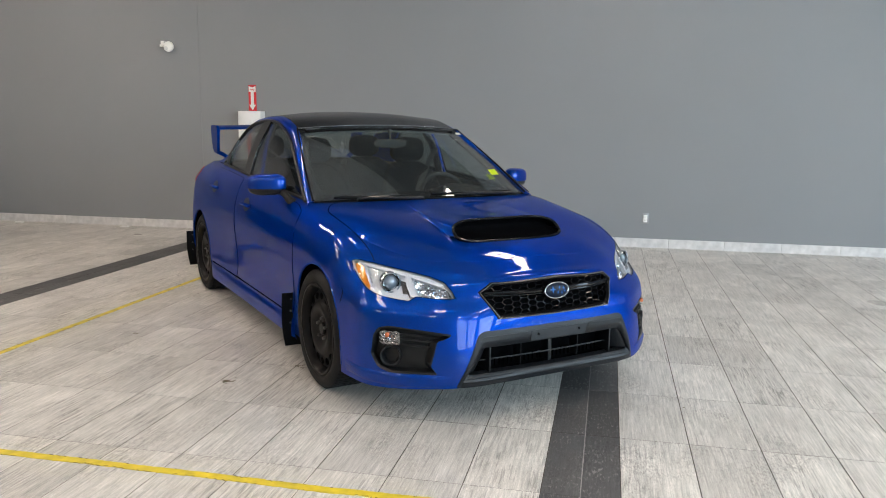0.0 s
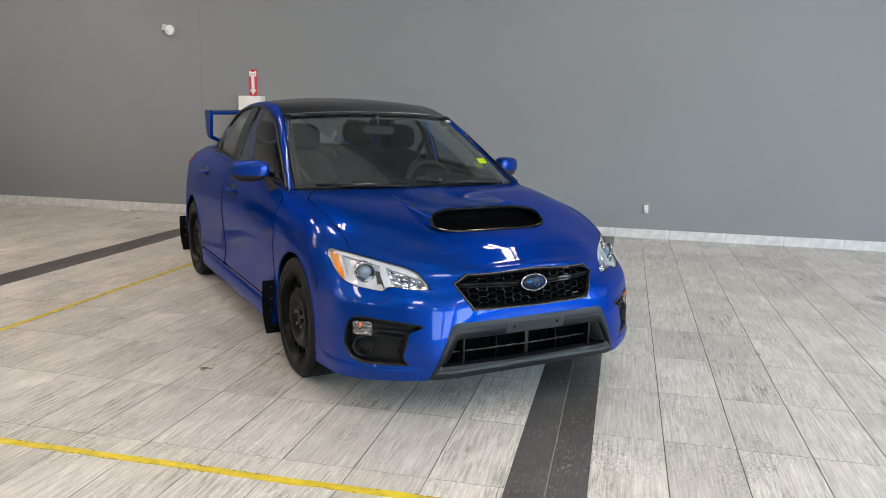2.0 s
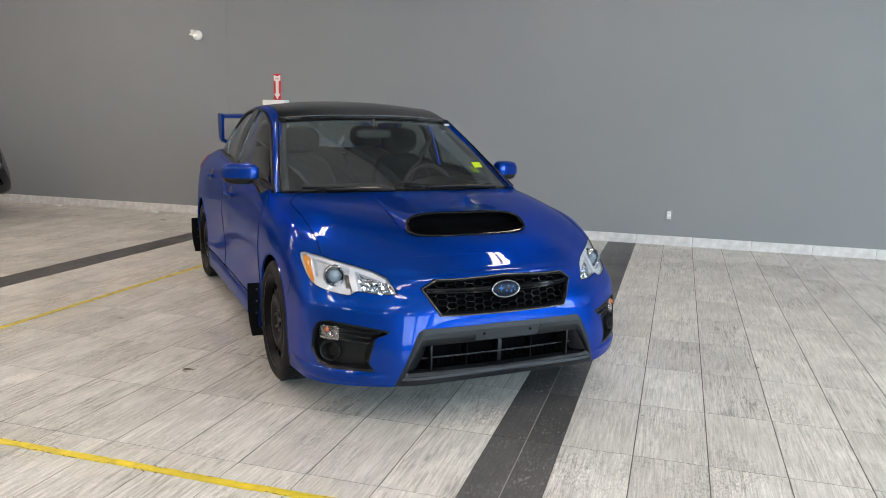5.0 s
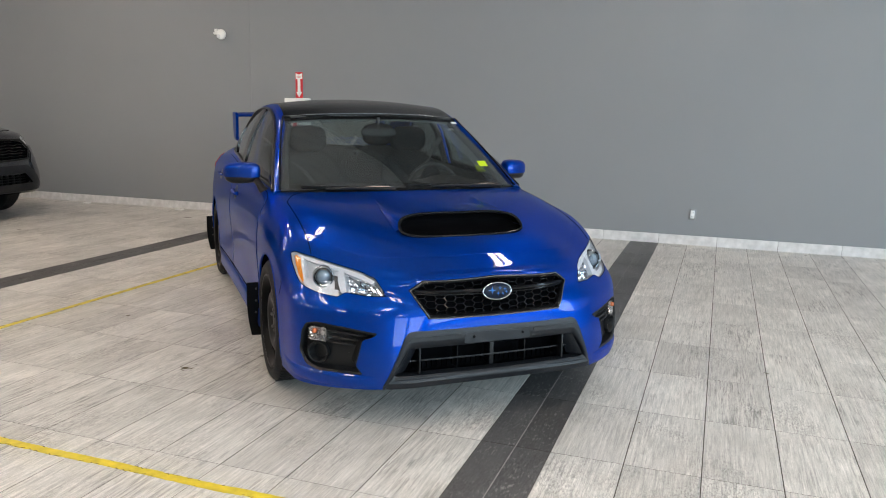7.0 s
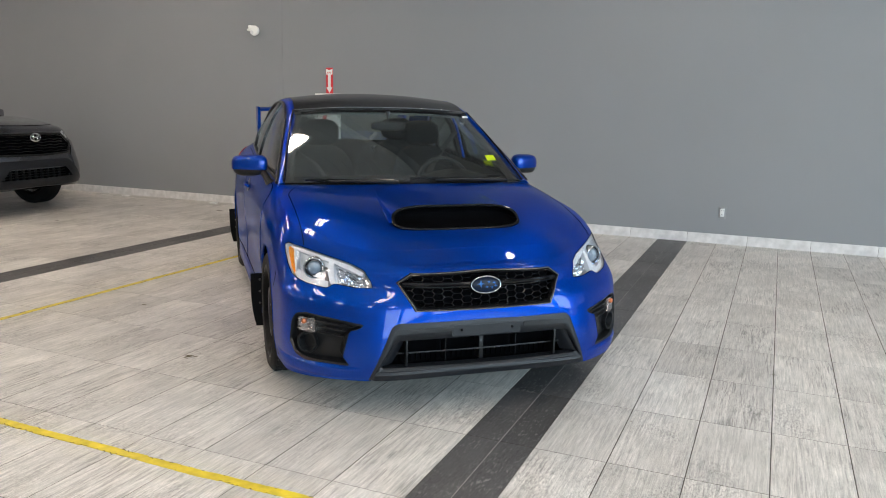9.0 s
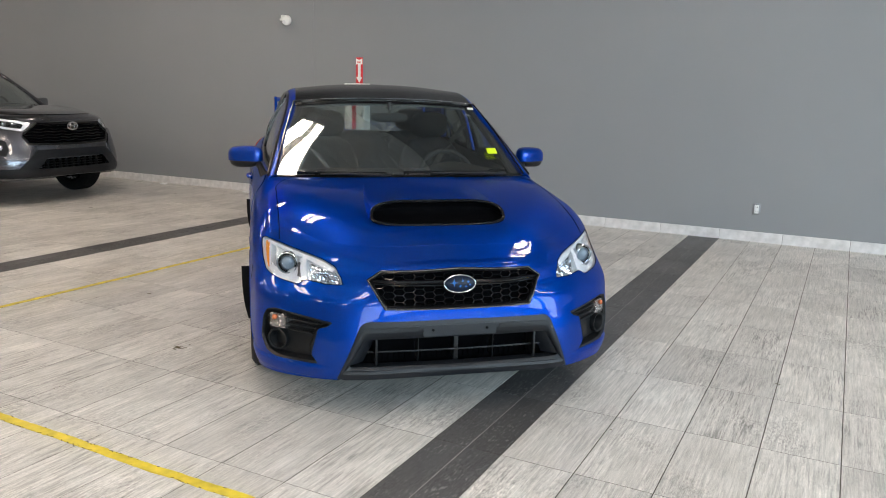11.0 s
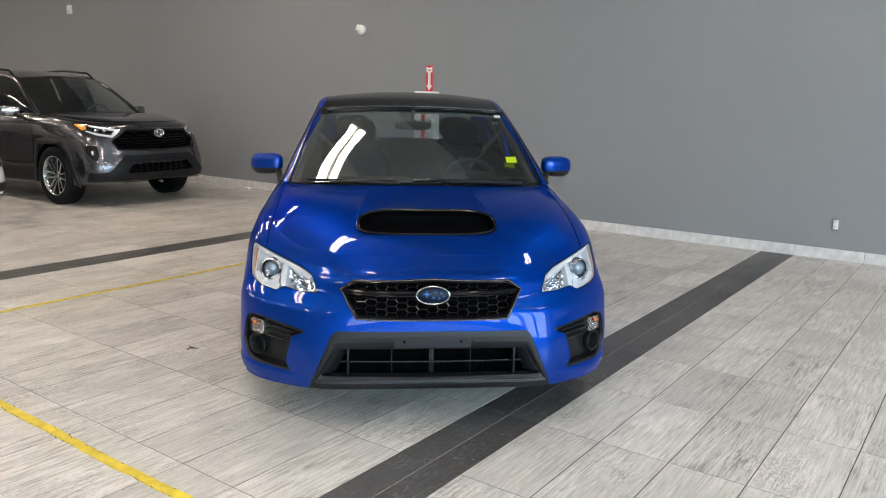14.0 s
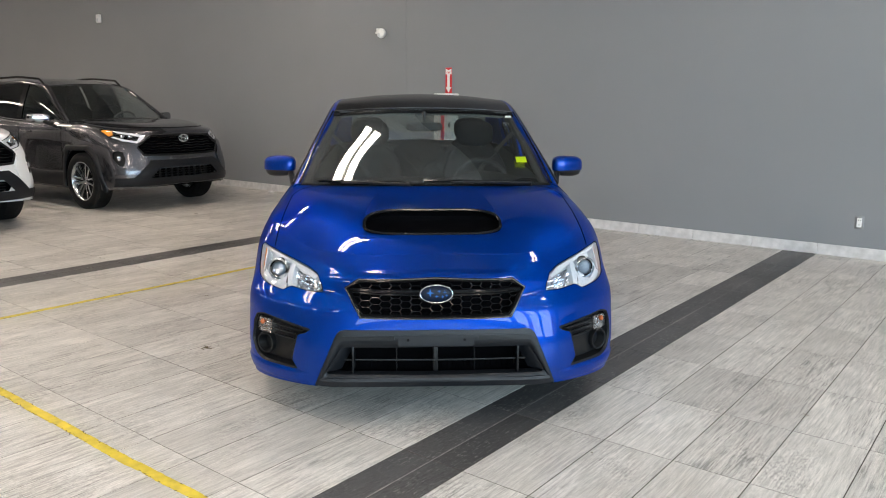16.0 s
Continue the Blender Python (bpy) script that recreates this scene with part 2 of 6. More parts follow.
M_FRAME = mat("dark aluminium frame", (0.03, 0.03, 0.032), 0.4, 0.6)
M_PROJ = mat("projector glass", (0.16, 0.20, 0.24), 0.05, 0.2, coat=1.0)


# ---------------------------------------------------------------- mesh helpers
def part(name, bm, material, parent=None, label="", smooth=True):
    me = bpy.data.meshes.new(name)
    bmesh.ops.recalc_face_normals(bm, faces=bm.faces)
    bm.to_mesh(me)
    bm.free()
    for m in material if isinstance(material, (list, tuple)) else [material]:
        me.materials.append(m)
    for f in me.polygons:
        f.use_smooth = smooth
    ob = new(name, me)
    if parent is not None:
        ob.parent = parent
    if label:
        ob["label"] = label
    if smooth:
        me.set_sharp_from_angle(angle=radians(40))
    return ob


def box(bm, x0, x1, y0, y1, z0, z1, bevel=0.0, m=None):
    r = bmesh.ops.create_cube(bm, size=1)
    vs = r["verts"]
    for v in vs:
        v.co = Vector(((x0 + x1) / 2 + v.co.x * (x1 - x0), (y0 + y1) / 2 + v.co.y * (y1 - y0), (z0 + z1) / 2 + v.co.z * (z1 - z0)))
    if m is not None:
        bmesh.ops.transform(bm, matrix=m, verts=vs)
    if bevel:
        es = {e for v in vs for e in v.link_edges}
        bmesh.ops.bevel(bm, geom=list(es), offset=bevel, segments=2, profile=0.5, affect="EDGES")


def boxed(*a, bevel=0.0, m=None):
    bm = bmesh.new()
    box(bm, *a, bevel=bevel, m=m)
    return bm


def tube(bm, pts, r, n=8, cap=True, flat=1.0):
    """A round bar along points; r may be a list. flat squeezes it in its own second direction."""
    rings = []
    pts = [Vector(p) for p in pts]
    for i, p in enumerate(pts):
        d = (pts[min(i + 1, len(pts) - 1)] - pts[max(i - 1, 0)]).normalized()
        a = d.cross(Vector((0, 0, 1)))
        if a.length < 1e-4:
            a = d.cross(Vector((0, 1, 0)))
        a.normalize()
        b = d.cross(a)
        rr = r[i] if isinstance(r, (list, tuple)) else r
        rings.append([bm.verts.new(p + rr * (math.cos(6.28318 * k / n) * a + flat * math.sin(6.28318 * k / n) * b)) for k in range(n)])
    for q, s in zip(rings, rings[1:]):
        for k in range(n):
            bm.faces.new((q[k], q[(k + 1) % n], s[(k + 1) % n], s[k]))
    if cap:
        bm.faces.new(rings[0][::-1])
        bm.faces.new(rings[-1])


def lathe(bm, profile, n=48, axis="x", centre=(0, 0, 0), closed=True):
    """Turns a profile of (radius, offset) round an axis."""
    rings = []
    for r, o in profile:
        ring = []
        for k in range(n):
            c, s = r * math.cos(2 * math.pi * k / n), r * math.sin(2 * math.pi * k / n)
            q = {"x": (o, c, s), "y": (c, o, s), "z": (c, s, o)}[axis]
            ring.append(bm.verts.new(Vector(centre) + Vector(q)))
        rings.append(ring)
    for a, b in zip(rings, rings[1:]):
        for k in range(n):
            bm.faces.new((a[k], a[(k + 1) % n], b[(k + 1) % n], b[k]))
    if closed:
        bm.faces.new(rings[0][::-1])
        bm.faces.new(rings[-1])


def spline(pts, per=6, front=None, back=None):
    """A smooth curve through points, with per steps between neighbours; front and back: points beyond the ends."""
    p = np.array(pts, float)
    a = np.array(front, float) if front is not None else 2 * p[0] - p[1]
    b = np.array(back, float) if back is not None else 2 * p[-1] - p[-2]
    q = np.vstack([a, p, b])
    h = np.maximum(np.linalg.norm(np.diff(q, axis=0), axis=1), 1e-6)
    d = ((q[1:-1] - q[:-2]) / h[:-1, None] * h[1:, None] + (q[2:] - q[1:-1]) / h[1:, None] * h[:-1, None]) / (h[:-1] + h[1:])[:, None]
    out = []
    for i in range(len(p) - 1):
        t = np.linspace(0, 1, per, endpoint=False)[:, None]
        hh = h[i + 1]
        out.append((2 * t**3 - 3 * t**2 + 1) * p[i] + (t**3 - 2 * t**2 + t) * d[i] * hh + (-2 * t**3 + 3 * t**2) * p[i + 1] + (t**3 - t**2) * d[i + 1] * hh)
    return np.vstack(out + [p[-1:]])


def resample(c, n):
    c = np.asarray(c, float)
    s = np.r_[0, np.cumsum(np.linalg.norm(np.diff(c, axis=0), axis=1))]
    u = np.linspace(0, s[-1], n)
    return np.stack([np.interp(u, s, c[:, k]) for k in range(3)], 1)


def coons(bottom, top, left, right):
    """A patch between four curves: bottom and top run from left to right, left and right from bottom to top."""
    n, m = len(bottom), len(left)
    u, v = np.linspace(0, 1, n)[None, :, None], np.linspace(0, 1, m)[:, None, None]
    b, t, l, r = bottom[None], top[None], left[:, None], right[:, None]
    return (1 - v) * b + v * t + (1 - u) * l + u * r - ((1 - u) * (1 - v) * bottom[0] + u * (1 - v) * bottom[-1] + (1 - u) * v * top[0] + u * v * top[-1])


def sheet(bm, g, mirror=False, index=0):
    """Faces over a grid of points; mirror: its twin across x = 0 as well."""
    for s in (1, -1) if mirror else (1,):
        vs = [[bm.verts.new((p[0] * s, p[1], p[2])) for p in row] for row in g]
        for a, b in zip(vs, vs[1:]):
            for k in range(len(a) - 1):
                f = bm.faces.new((a[k], a[k + 1], b[k + 1], b[k])[::s])
                f.material_index = index


def shell(g, thick, mirror=False, out=0.0):
    """A grid of points as a plate: moved out along its normals, then thick inwards."""
    bm = bmesh.new()
    sheet(bm, g, mirror)
    bmesh.ops.remove_doubles(bm, verts=bm.verts, dist=1e-5)
    bmesh.ops.recalc_face_normals(bm, faces=bm.faces)
    bm.normal_update()
    c = sum((v.co for v in bm.verts), Vector()) / len(bm.verts) - Vector((0, 0, 0.6))
    if sum(f.normal.dot(f.calc_center_median() - c) for f in bm.faces) < 0:
        bmesh.ops.reverse_faces(bm, faces=bm.faces)
        bm.normal_update()
    if out:
        for v, n in [(v, v.normal.copy()) for v in bm.verts]:
            v.co += n * out
    if thick:
        bmesh.ops.solidify(bm, geom=bm.faces[:], thickness=thick)
    return bm


def rings_on(bvh, outline, way, rings=8, away=3.0):
    """A patch inside an outline of 3D points, laid onto a surface along a direction. Gives rings of points, from the rim to the middle, with normals."""
    p = np.array(outline, float)
    c = p.mean(0)
    way = Vector(way).normalized()
    out = []
    for i in range(rings):
        f = 1 - i / rings * 0.97
        row = []
        for q in c + f * (p - c):
            h, n, _, _ = bvh.ray_cast(Vector(q) - way * away, way)
            row.append((h if h is not None else Vector(q), n if n is not None else -way))
        out.append(row)
    return out


def densify(poly, step=0.03):
    out = []
    for a, b in zip(poly, poly[1:] + poly[:1]):
        a, b = np.array(a, float), np.array(b, float)
        k = max(1, int(np.linalg.norm(b - a) / step))
        out += [tuple(a + (b - a) * i / k) for i in range(k)]
    return out


def rounded(poly, r=0.02, n=4):
    """A closed outline with its corners rounded."""
    p = [np.array(q, float) for q in poly]
    out = []
    for i, q in enumerate(p):
        a, b = p[i - 1] - q, p[(i + 1) % len(p)] - q
        la, lb = np.linalg.norm(a), np.linalg.norm(b)
        e = min(r, la * 0.45, lb * 0.45)
        s, t = q + a / la * e, q + b / lb * e
        for k in range(n + 1):
            u = k / n
            out.append(tuple((1 - u) ** 2 * s + 2 * u * (1 - u) * q + u * u * t))
    return out


def patch(rings, out, thick, back=None):
    """A plate from rings_on(): its face lies out metres off the surface, its back thick metres deeper."""
    bm = bmesh.new()
    def layer(off):
        vs = [[bm.verts.new(h + n * off) for h, n in row] for row in rings]
        vs.append([bm.verts.new(sum((v.co for v in vs[-1]), Vector()) / len(vs[-1]))])
        return vs
    f = layer(out)
    def fill(vs):
        for a, b in zip(vs[:-1], vs[1:-1]):
            for k in range(len(a)):
                bm.faces.new((a[k], a[(k + 1) % len(a)], b[(k + 1) % len(a)], b[k]))
        for k in range(len(vs[-2])):
            bm.faces.new((vs[-2][k], vs[-2][(k + 1) % len(vs[-2])], vs[-1][0]))
    fill(f)
    if thick:
        g = layer(out - thick)
        fill(g)
        for k in range(len(f[0])):
            bm.faces.new((f[0][k], f[0][(k + 1) % len(f[0])], g[0][(k + 1) % len(f[0])], g[0][k]))
    bmesh.ops.recalc_face_normals(bm, faces=bm.faces)
    return bm


def band(bvh, line, way, width, out=0.001, thick=0.002, away=3.0):
    """A thin strip that follows a line of points on a surface."""
    way = Vector(way).normalized()
    hs = []
    for q in line:
        h, n, _, _ = bvh.ray_cast(Vector(q) - way * away, way)
        if h is not None:
            hs.append((h, n))
    bm = bmesh.new()
    prev = None
    for i, (h, n) in enumerate(hs):
        d = (hs[min(i + 1, len(hs) - 1)][0] - hs[max(i - 1, 0)][0]).normalized()
        s = d.cross(n).normalized() * width / 2
        row = [bm.verts.new(h + s + n * out), bm.verts.new(h - s + n * out), bm.verts.new(h - s - n * thick), bm.verts.new(h + s - n * thick)]
        if prev:
            for k in range(4):
                bm.faces.new((prev[k], prev[(k + 1) % 4], row[(k + 1) % 4], row[k]))
        else:
            bm.faces.new(row)
        prev = row
    if prev:
        bm.faces.new(prev[::-1])
    return bm


def prism(poly, y0, y1, axis="y"):
    """A block whose outline is given in two directions and that runs along the third."""
    bm = bmesh.new()
    def at(q, o):
        return {"y": (q[0], o, q[1]), "x": (o, q[0], q[1]), "z": (q[0], q[1], o)}[axis]
    a = [bm.verts.new(at(q, y0)) for q in poly]
    b = [bm.verts.new(at(q, y1)) for q in poly]
    bm.faces.new(a)
    bm.faces.new(b[::-1])
    for k in range(len(a)):
        bm.faces.new((a[k], b[k], b[(k + 1) % len(a)], a[(k + 1) % len(a)]))
    bmesh.ops.recalc_face_normals(bm, faces=bm.faces)
    return bm


def carve(ob, cutters):
    """Cuts closed meshes out of a solid; a cut face takes the cutter's material."""
    for bm, material in cutters:
        bmesh.ops.recalc_face_normals(bm, faces=bm.faces)
        me = bpy.data.meshes.new("cut")
        bm.to_mesh(me)
        bm.free()
        me.materials.append(material)
        c = new("cut", me)
        c.parent = ob.parent
        md = ob.modifiers.new("cut", "BOOLEAN")
        md.operation, md.object, md.solver = "DIFFERENCE", c, "EXACT"
        md.material_mode = "TRANSFER"
        bpy.context.view_layer.update()
        dg = bpy.context.evaluated_depsgraph_get()
        done = bpy.data.meshes.new_from_object(ob.evaluated_get(dg), depsgraph=dg)
        ob.modifiers.clear()
        old = ob.data
        ob.data = done
        bpy.data.meshes.remove(old)
        bpy.data.objects.remove(c)
        bpy.data.meshes.remove(me)


def empty(name, m):
    o = new(name)
    o.empty_display_size = 0.2
    o.matrix_world = m
    return o

# ---------------------------------------------------------------- the room
TX, TY, WALL = 0.3025, 0.606, 5.66
X0, X1, Y0, CEIL = -23.0, 8.0, -9.0, 5.2


def setting(name, bm, material, label, category, smooth=False):
    return tagged(part(name, bm, material, smooth=smooth), label, category, kind="structure")


setting("floor", boxed(X0, X1, Y0, WALL + 0.2, -0.12, -0.0009), M_GROUT, "pale wood-look tile floor with dark stripes and thin grout", "floor")
FLOOR = bpy.data.objects["floor"]

# back wall: two panels with a fine upright joint between, and a level joint high up
SEAM, LEVEL = -5.19, 3.22
bm = bmesh.new()
for xa, xb in ((X0, SEAM - 0.004), (SEAM + 0.004, X1)):
    box(bm, xa, xb, WALL, WALL + 0.16, 0, LEVEL - 0.004, 0.003)
    box(bm, xa, xb, WALL, WALL + 0.16, LEVEL + 0.004, CEIL, 0.003)
box(bm, X0, X1, WALL + 0.0035, WALL + 0.15, 0.01, CEIL - 0.01)
setting("wall_north", bm, M_WALL, "mid-grey painted panel wall with fine joints", "wall")
# end wall far off, plain
setting("wall_west", boxed(X0 - 0.2, X0, Y0, WALL + 0.16, 0, CEIL), M_WALL, "plain grey end wall of the showroom", "wall")


def glazed_wall(name, along, fixed, lo, hi, label, plain=None):
    """A wall with tall window openings between posts. along: the direction in which it runs."""
    bm = bmesh.new()
    if plain is not None:
        box(bm, plain, lo, fixed - 0.15, fixed, 0, CEIL)
    n = int((hi - lo) / 2.6)
    w = (hi - lo) / n
    def blk(a, b, z0, z1):
        box(bm, *((a, b, fixed - 0.15, fixed) if along == "x" else (fixed, fixed + 0.15, a, b)), z0, z1)
    blk(lo, hi, 0, 0.5)
    blk(lo, hi, 4.1, CEIL)
    for i in range(n + 1):
        a = lo + i * w
        blk(max(lo, a - 0.13), min(hi, a + 0.13), 0.5, 4.1)
    wall = setting(name, bm, M_WALL_PALE, label, "wall")
    for i in range(n):
        a, b = lo + i * w + 0.13, lo + (i + 1) * w - 0.13
        win = empty("window_%d" % (len([o for o in bpy.data.objects if o.name.startswith("window_")]) + 1), Matrix())
        tagged(win, "tall dark-framed window with daylight beyond", "window", kind="structure")
        fb = bmesh.new()
        for z0, z1, aa, bb in ((0.5, 0.56, a, b), (4.04, 4.1, a, b), (0.5, 4.1, a, a + 0.06), (0.5, 4.1, b - 0.06, b), (2.6, 2.66, a, b)):
            box(fb, *((aa, bb, fixed - 0.1, fixed - 0.04) if along == "x" else (fixed + 0.04, fixed + 0.1, aa, bb)), z0, z1)
        part("window_frame", fb, M_FRAME, win, smooth=False)
        pb = bmesh.new()
        box(pb, *((a, b, fixed - 0.078, fixed - 0.07) if along == "x" else (fixed + 0.07, fixed + 0.078, a, b)), 0.5, 4.1)
        pane = part("pane", pb, M_LENS, win, smooth=False)
        pane.visible_shadow = False


glazed_wall("wall_south", "x", Y0, 2.6, X1, "grey street wall with tall windows", X0)
glazed_wall("wall_east", "y", X1, Y0, WALL + 0.16, "grey side wall with tall windows")

# roof deck with ribs, open joists, strip lights
bm = bmesh.new()
y = Y0
while y < WALL:
    box(bm, X0, X1, y, y + 0.07, CEIL - 0.042, CEIL + 0.02)
    y += 0.15
box(bm, X0 - 0.2, X1 + 0.2, Y0 - 0.2, WALL + 0.2, CEIL, CEIL + 0.1)
soffit = boxed(X0, X1, 3.42, WALL + 0.16, CEIL - 0.36, CEIL - 0.045)
setting("soffit", soffit, M_SOFFIT, "dark painted soffit along the wall's head", "soffit")
setting("ceiling", bm, M_DECK, "pale corrugated metal roof deck", "ceiling")


def joist(x):
    bm = bmesh.new()
    for z in (CEIL - 0.09, CEIL - 0.55):
        box(bm, x - 0.03, x + 0.03, Y0, 3.4, z - 0.015, z + 0.015)
    y, up = Y0 + 0.2, True
    while y + 0.5 < 3.4:
        tube(bm, [(x, y, CEIL - (0.09 if up else 0.55)), (x, y + 0.45, CEIL - (0.55 if up else 0.09))], 0.013, 6)
        y, up = y + 0.45, not up
    return tagged(part("roof_joist", bm, M_JOIST), "pale open-web steel roof joist", "joist", group="roof joists", kind="structure")


for x in (-21.4, -18.5, -15.6, -12.7, -9.8, -6.9, -4.9, -2.22, 0.95, 3.9, 6.8):
    joist(x)


def strip_light(x, y, length, turn=0):
    t = empty("strip_light", pose(x, y, 4.45, 0, 0, turn))
    tagged(t, "white twin-lane strip light hung under roof joists", "light", group="strip lights")
    part("housing", boxed(-0.22, 0.22, -length / 2, length / 2, 0.012, 0.07, bevel=0.008), M_WHITE, t)
    for s in (-1, 1):
        bm = bmesh.new()
        box(bm, s * 0.127 - 0.075, s * 0.127 + 0.075, -length / 2 + 0.03, length / 2 - 0.03, -0.016, 0.012, 0.008)
        part("lamp_lane", bm, M_TUBE, t, "glowing diffuser lane")
    for e in (-1, 1):
        part("end_cap", boxed(-0.222, 0.222, e * (length / 2 - 0.012) - 0.012, e * (length / 2 - 0.012) + 0.012, -0.022, 0.072, bevel=0.004), M_WHITE, t)
    for e in (-0.35, 0.35):
        bm = bmesh.new()
        tube(bm, [(0, e * length, 0.07), (0, e * length, CEIL - (4.8 if y > 3.2 else 4.5))], 0.004, 6)
        part("hanger", bm, M_SILVER, t)
    return t


for lx in (-20.8, -17.9, -15.0, -12.1, -9.2, -6.3, -3.4, -0.5, 2.4, 5.3):
    for ly in (-6.6, -2.4, 1.95):
        if (lx, ly) != (-0.5, 1.95):
            strip_light(lx, ly, 1.16)
strip_light(-6.7, 3.75, 0.8)
strip_light(-0.1, 3.75, 0.66, 90)

# daylight through the windows
for i in range(3):
    area_lamp("daylight_east", (X1 + 0.28, Y0 + 1.8 + i * 3.66, 2.3), (0, Y0 + 1.8 + i * 3.66, 1.4), 3.2, 3.4, DAY_EAST, (0.66, 0.865, 1.0))
area_lamp("daylight_south", (5.3, Y0 - 0.28, 2.3), (5.3, 0, 1.2), 5.0, 3.4, DAY_SOUTH, (0.66, 0.87, 1.0))

# ---------------------------------------------------------------- wheels
def road_wheel(parent, x, y, r, width, rim_r, side, material, style, steer=0.0):
    """A wheel under its vehicle. side: 1 where its face looks to +x."""
    w = empty("wheel", Matrix())
    w.parent = parent
    w.matrix_local = pose(x, y, r, 0, 0, steer) @ Matrix.Diagonal((side, 1, 1, 1))
    bm = bmesh.new()
    h = width / 2
    prof = [(rim_r + 0.004, -h * 0.86), (rim_r + 0.03, -h), (r - 0.03, -h), (r - 0.008, -h * 0.86), (r, -h * 0.7), (r, h * 0.7), (r - 0.008, h * 0.86), (r - 0.022, h * 0.95), (r - 0.42 * (r - rim_r), h), (rim_r + 0.022, h * 0.97), (rim_r + 0.012, h * 0.92), (rim_r + 0.002, h * 0.86)]
    lathe(bm, prof, 64, closed=False)
    part("tyre", bm, M_RUBBER, w)
    gb = bmesh.new()
    n = 72
    for k in range(n):
        a = 2 * math.pi * k / n
        for o in (-0.62, -0.2, 0.22, 0.64):
            box(gb, o * h - h * 0.16, o * h + h * 0.13, -0.0065, 0.0065, r - 0.006, r + 0.0025, m=Matrix.Rotation(a + o * 0.02, 4, "X"))
    part("tread", gb, M_RUBBER, w, smooth=False)
    rim = bmesh.new()
    lathe(rim, [(rim_r - 0.028, -h * 0.8), (rim_r - 0.02, h * 0.3), (rim_r - 0.006, h * 0.8), (rim_r + 0.006, h * 0.88), (rim_r + 0.008, h * 0.94), (rim_r - 0.002, h * 0.95), (rim_r - 0.012, h * 0.86), (rim_r - 0.026, h * 0.3), (rim_r - 0.034, -h * 0.8)], 64, closed=False)
    rim_ob = part("rim", rim, material, w)
    if style == "steel":
        # pressed disc: dished, with a ring of round vents, raised hub and lugs
        db = bmesh.new()
        rings, n = [], 64
        prof = [(0.030, 0.066), (0.064, 0.068), (0.080, 0.074), (0.108, 0.088), (0.130, 0.091), (0.146, 0.086), (0.156, 0.076), (0.190, 0.071), (0.204, 0.064), (rim_r - 0.014, 0.044)]
        for rr, o in prof:
            rings.append([db.verts.new((o, rr * math.cos(2 * math.pi * k / n), rr * math.sin(2 * math.pi * k / n))) for k in range(n)])
        for a, b in zip(rings, rings[1:]):
            for k in range(n):
                db.faces.new((a[k], a[(k + 1) % n], b[(k + 1) % n], b[k]))
        part("disc", db, material, w)
        for k in range(16):
            a = 2 * math.pi * k / 16
            hb = bmesh.new()
            lathe(hb, [(0.0190, -0.006), (0.0190, 0.003), (0.0165, 0.0045), (0.001, 0.0030)], 16, centre=(0.0722, 0.175 * math.cos(a), 0.175 * math.sin(a)))
            part("vent_hole", hb, M_DARK, rim_ob)
        hb = bmesh.new()
        lathe(hb, [(0.034, 0.05), (0.034, 0.074), (0.029, 0.079), (0.005, 0.080)], 28)
        part("hub", hb, M_STEEL, w)
        for k in range(5):
            a = 2 * math.pi * k / 5 + 0.35
            lb = bmesh.new()
            lathe(lb, [(0.012, 0.062), (0.0105, 0.078), (0.008, 0.085), (0.003, 0.087)], 6, centre=(0, 0.055 * math.cos(a), 0.055 * math.sin(a)))
            part("lug_nut", lb, M_LUG, w, "bare steel lug nut", smooth=False)
    else:
        for k in range(6):
            for sgn in (-1, 1):
                a0, a = math.pi * k / 3 + sgn * 0.42, math.pi * k / 3 + sgn * 0.19
                sb = bmesh.new()
                y0, z0 = 0.05 * math.cos(a0), 0.05 * math.sin(a0)
                y1, z1 = (rim_r - 0.012) * math.cos(a), (rim_r - 0.012) * math.sin(a)
                tube(sb, [(h * 0.5, y0, z0), (h * 0.66, (y0 + y1) / 2, (z0 + z1) / 2), (h * 0.78, y1, z1)], [0.015, 0.011, 0.013], 8, flat=1.3)
                part("spoke", sb, M_SILVER, w, "bright machined spoke")
        hb = bmesh.new()
        lathe(hb, [(0.075, 0.0), (0.07, h * 0.5), (0.034, h * 0.62), (0.03, h * 0.68), (0.004, h * 0.7)], 30)
        part("hub", hb, M_SILVER, w)
    bb = bmesh.new()
    lathe(bb, [(rim_r - 0.05, -0.03), (rim_r - 0.05, -0.01), (0.07, -0.01)], 40)
    part("brake_disc", bb, M_STEEL, w)
    return w


# ---------------------------------------------------------------- body surfaces
def loft_lines(lines, per_u=8, per_v=6):
    """A surface through side lines, each from the front's middle round to the back's middle; lowest first."""
    rows = []
    for pts in lines:
        f, b = np.array(pts[1], float), np.array(pts[-2], float)
        rows.append(spline(pts, per_u, f * (-1, 1, 1), b * (-1, 1, 1)))
    rows = np.array(rows)
    return np.stack([spline(rows[:, k], per_v) for k in range(rows.shape[1])], 1)


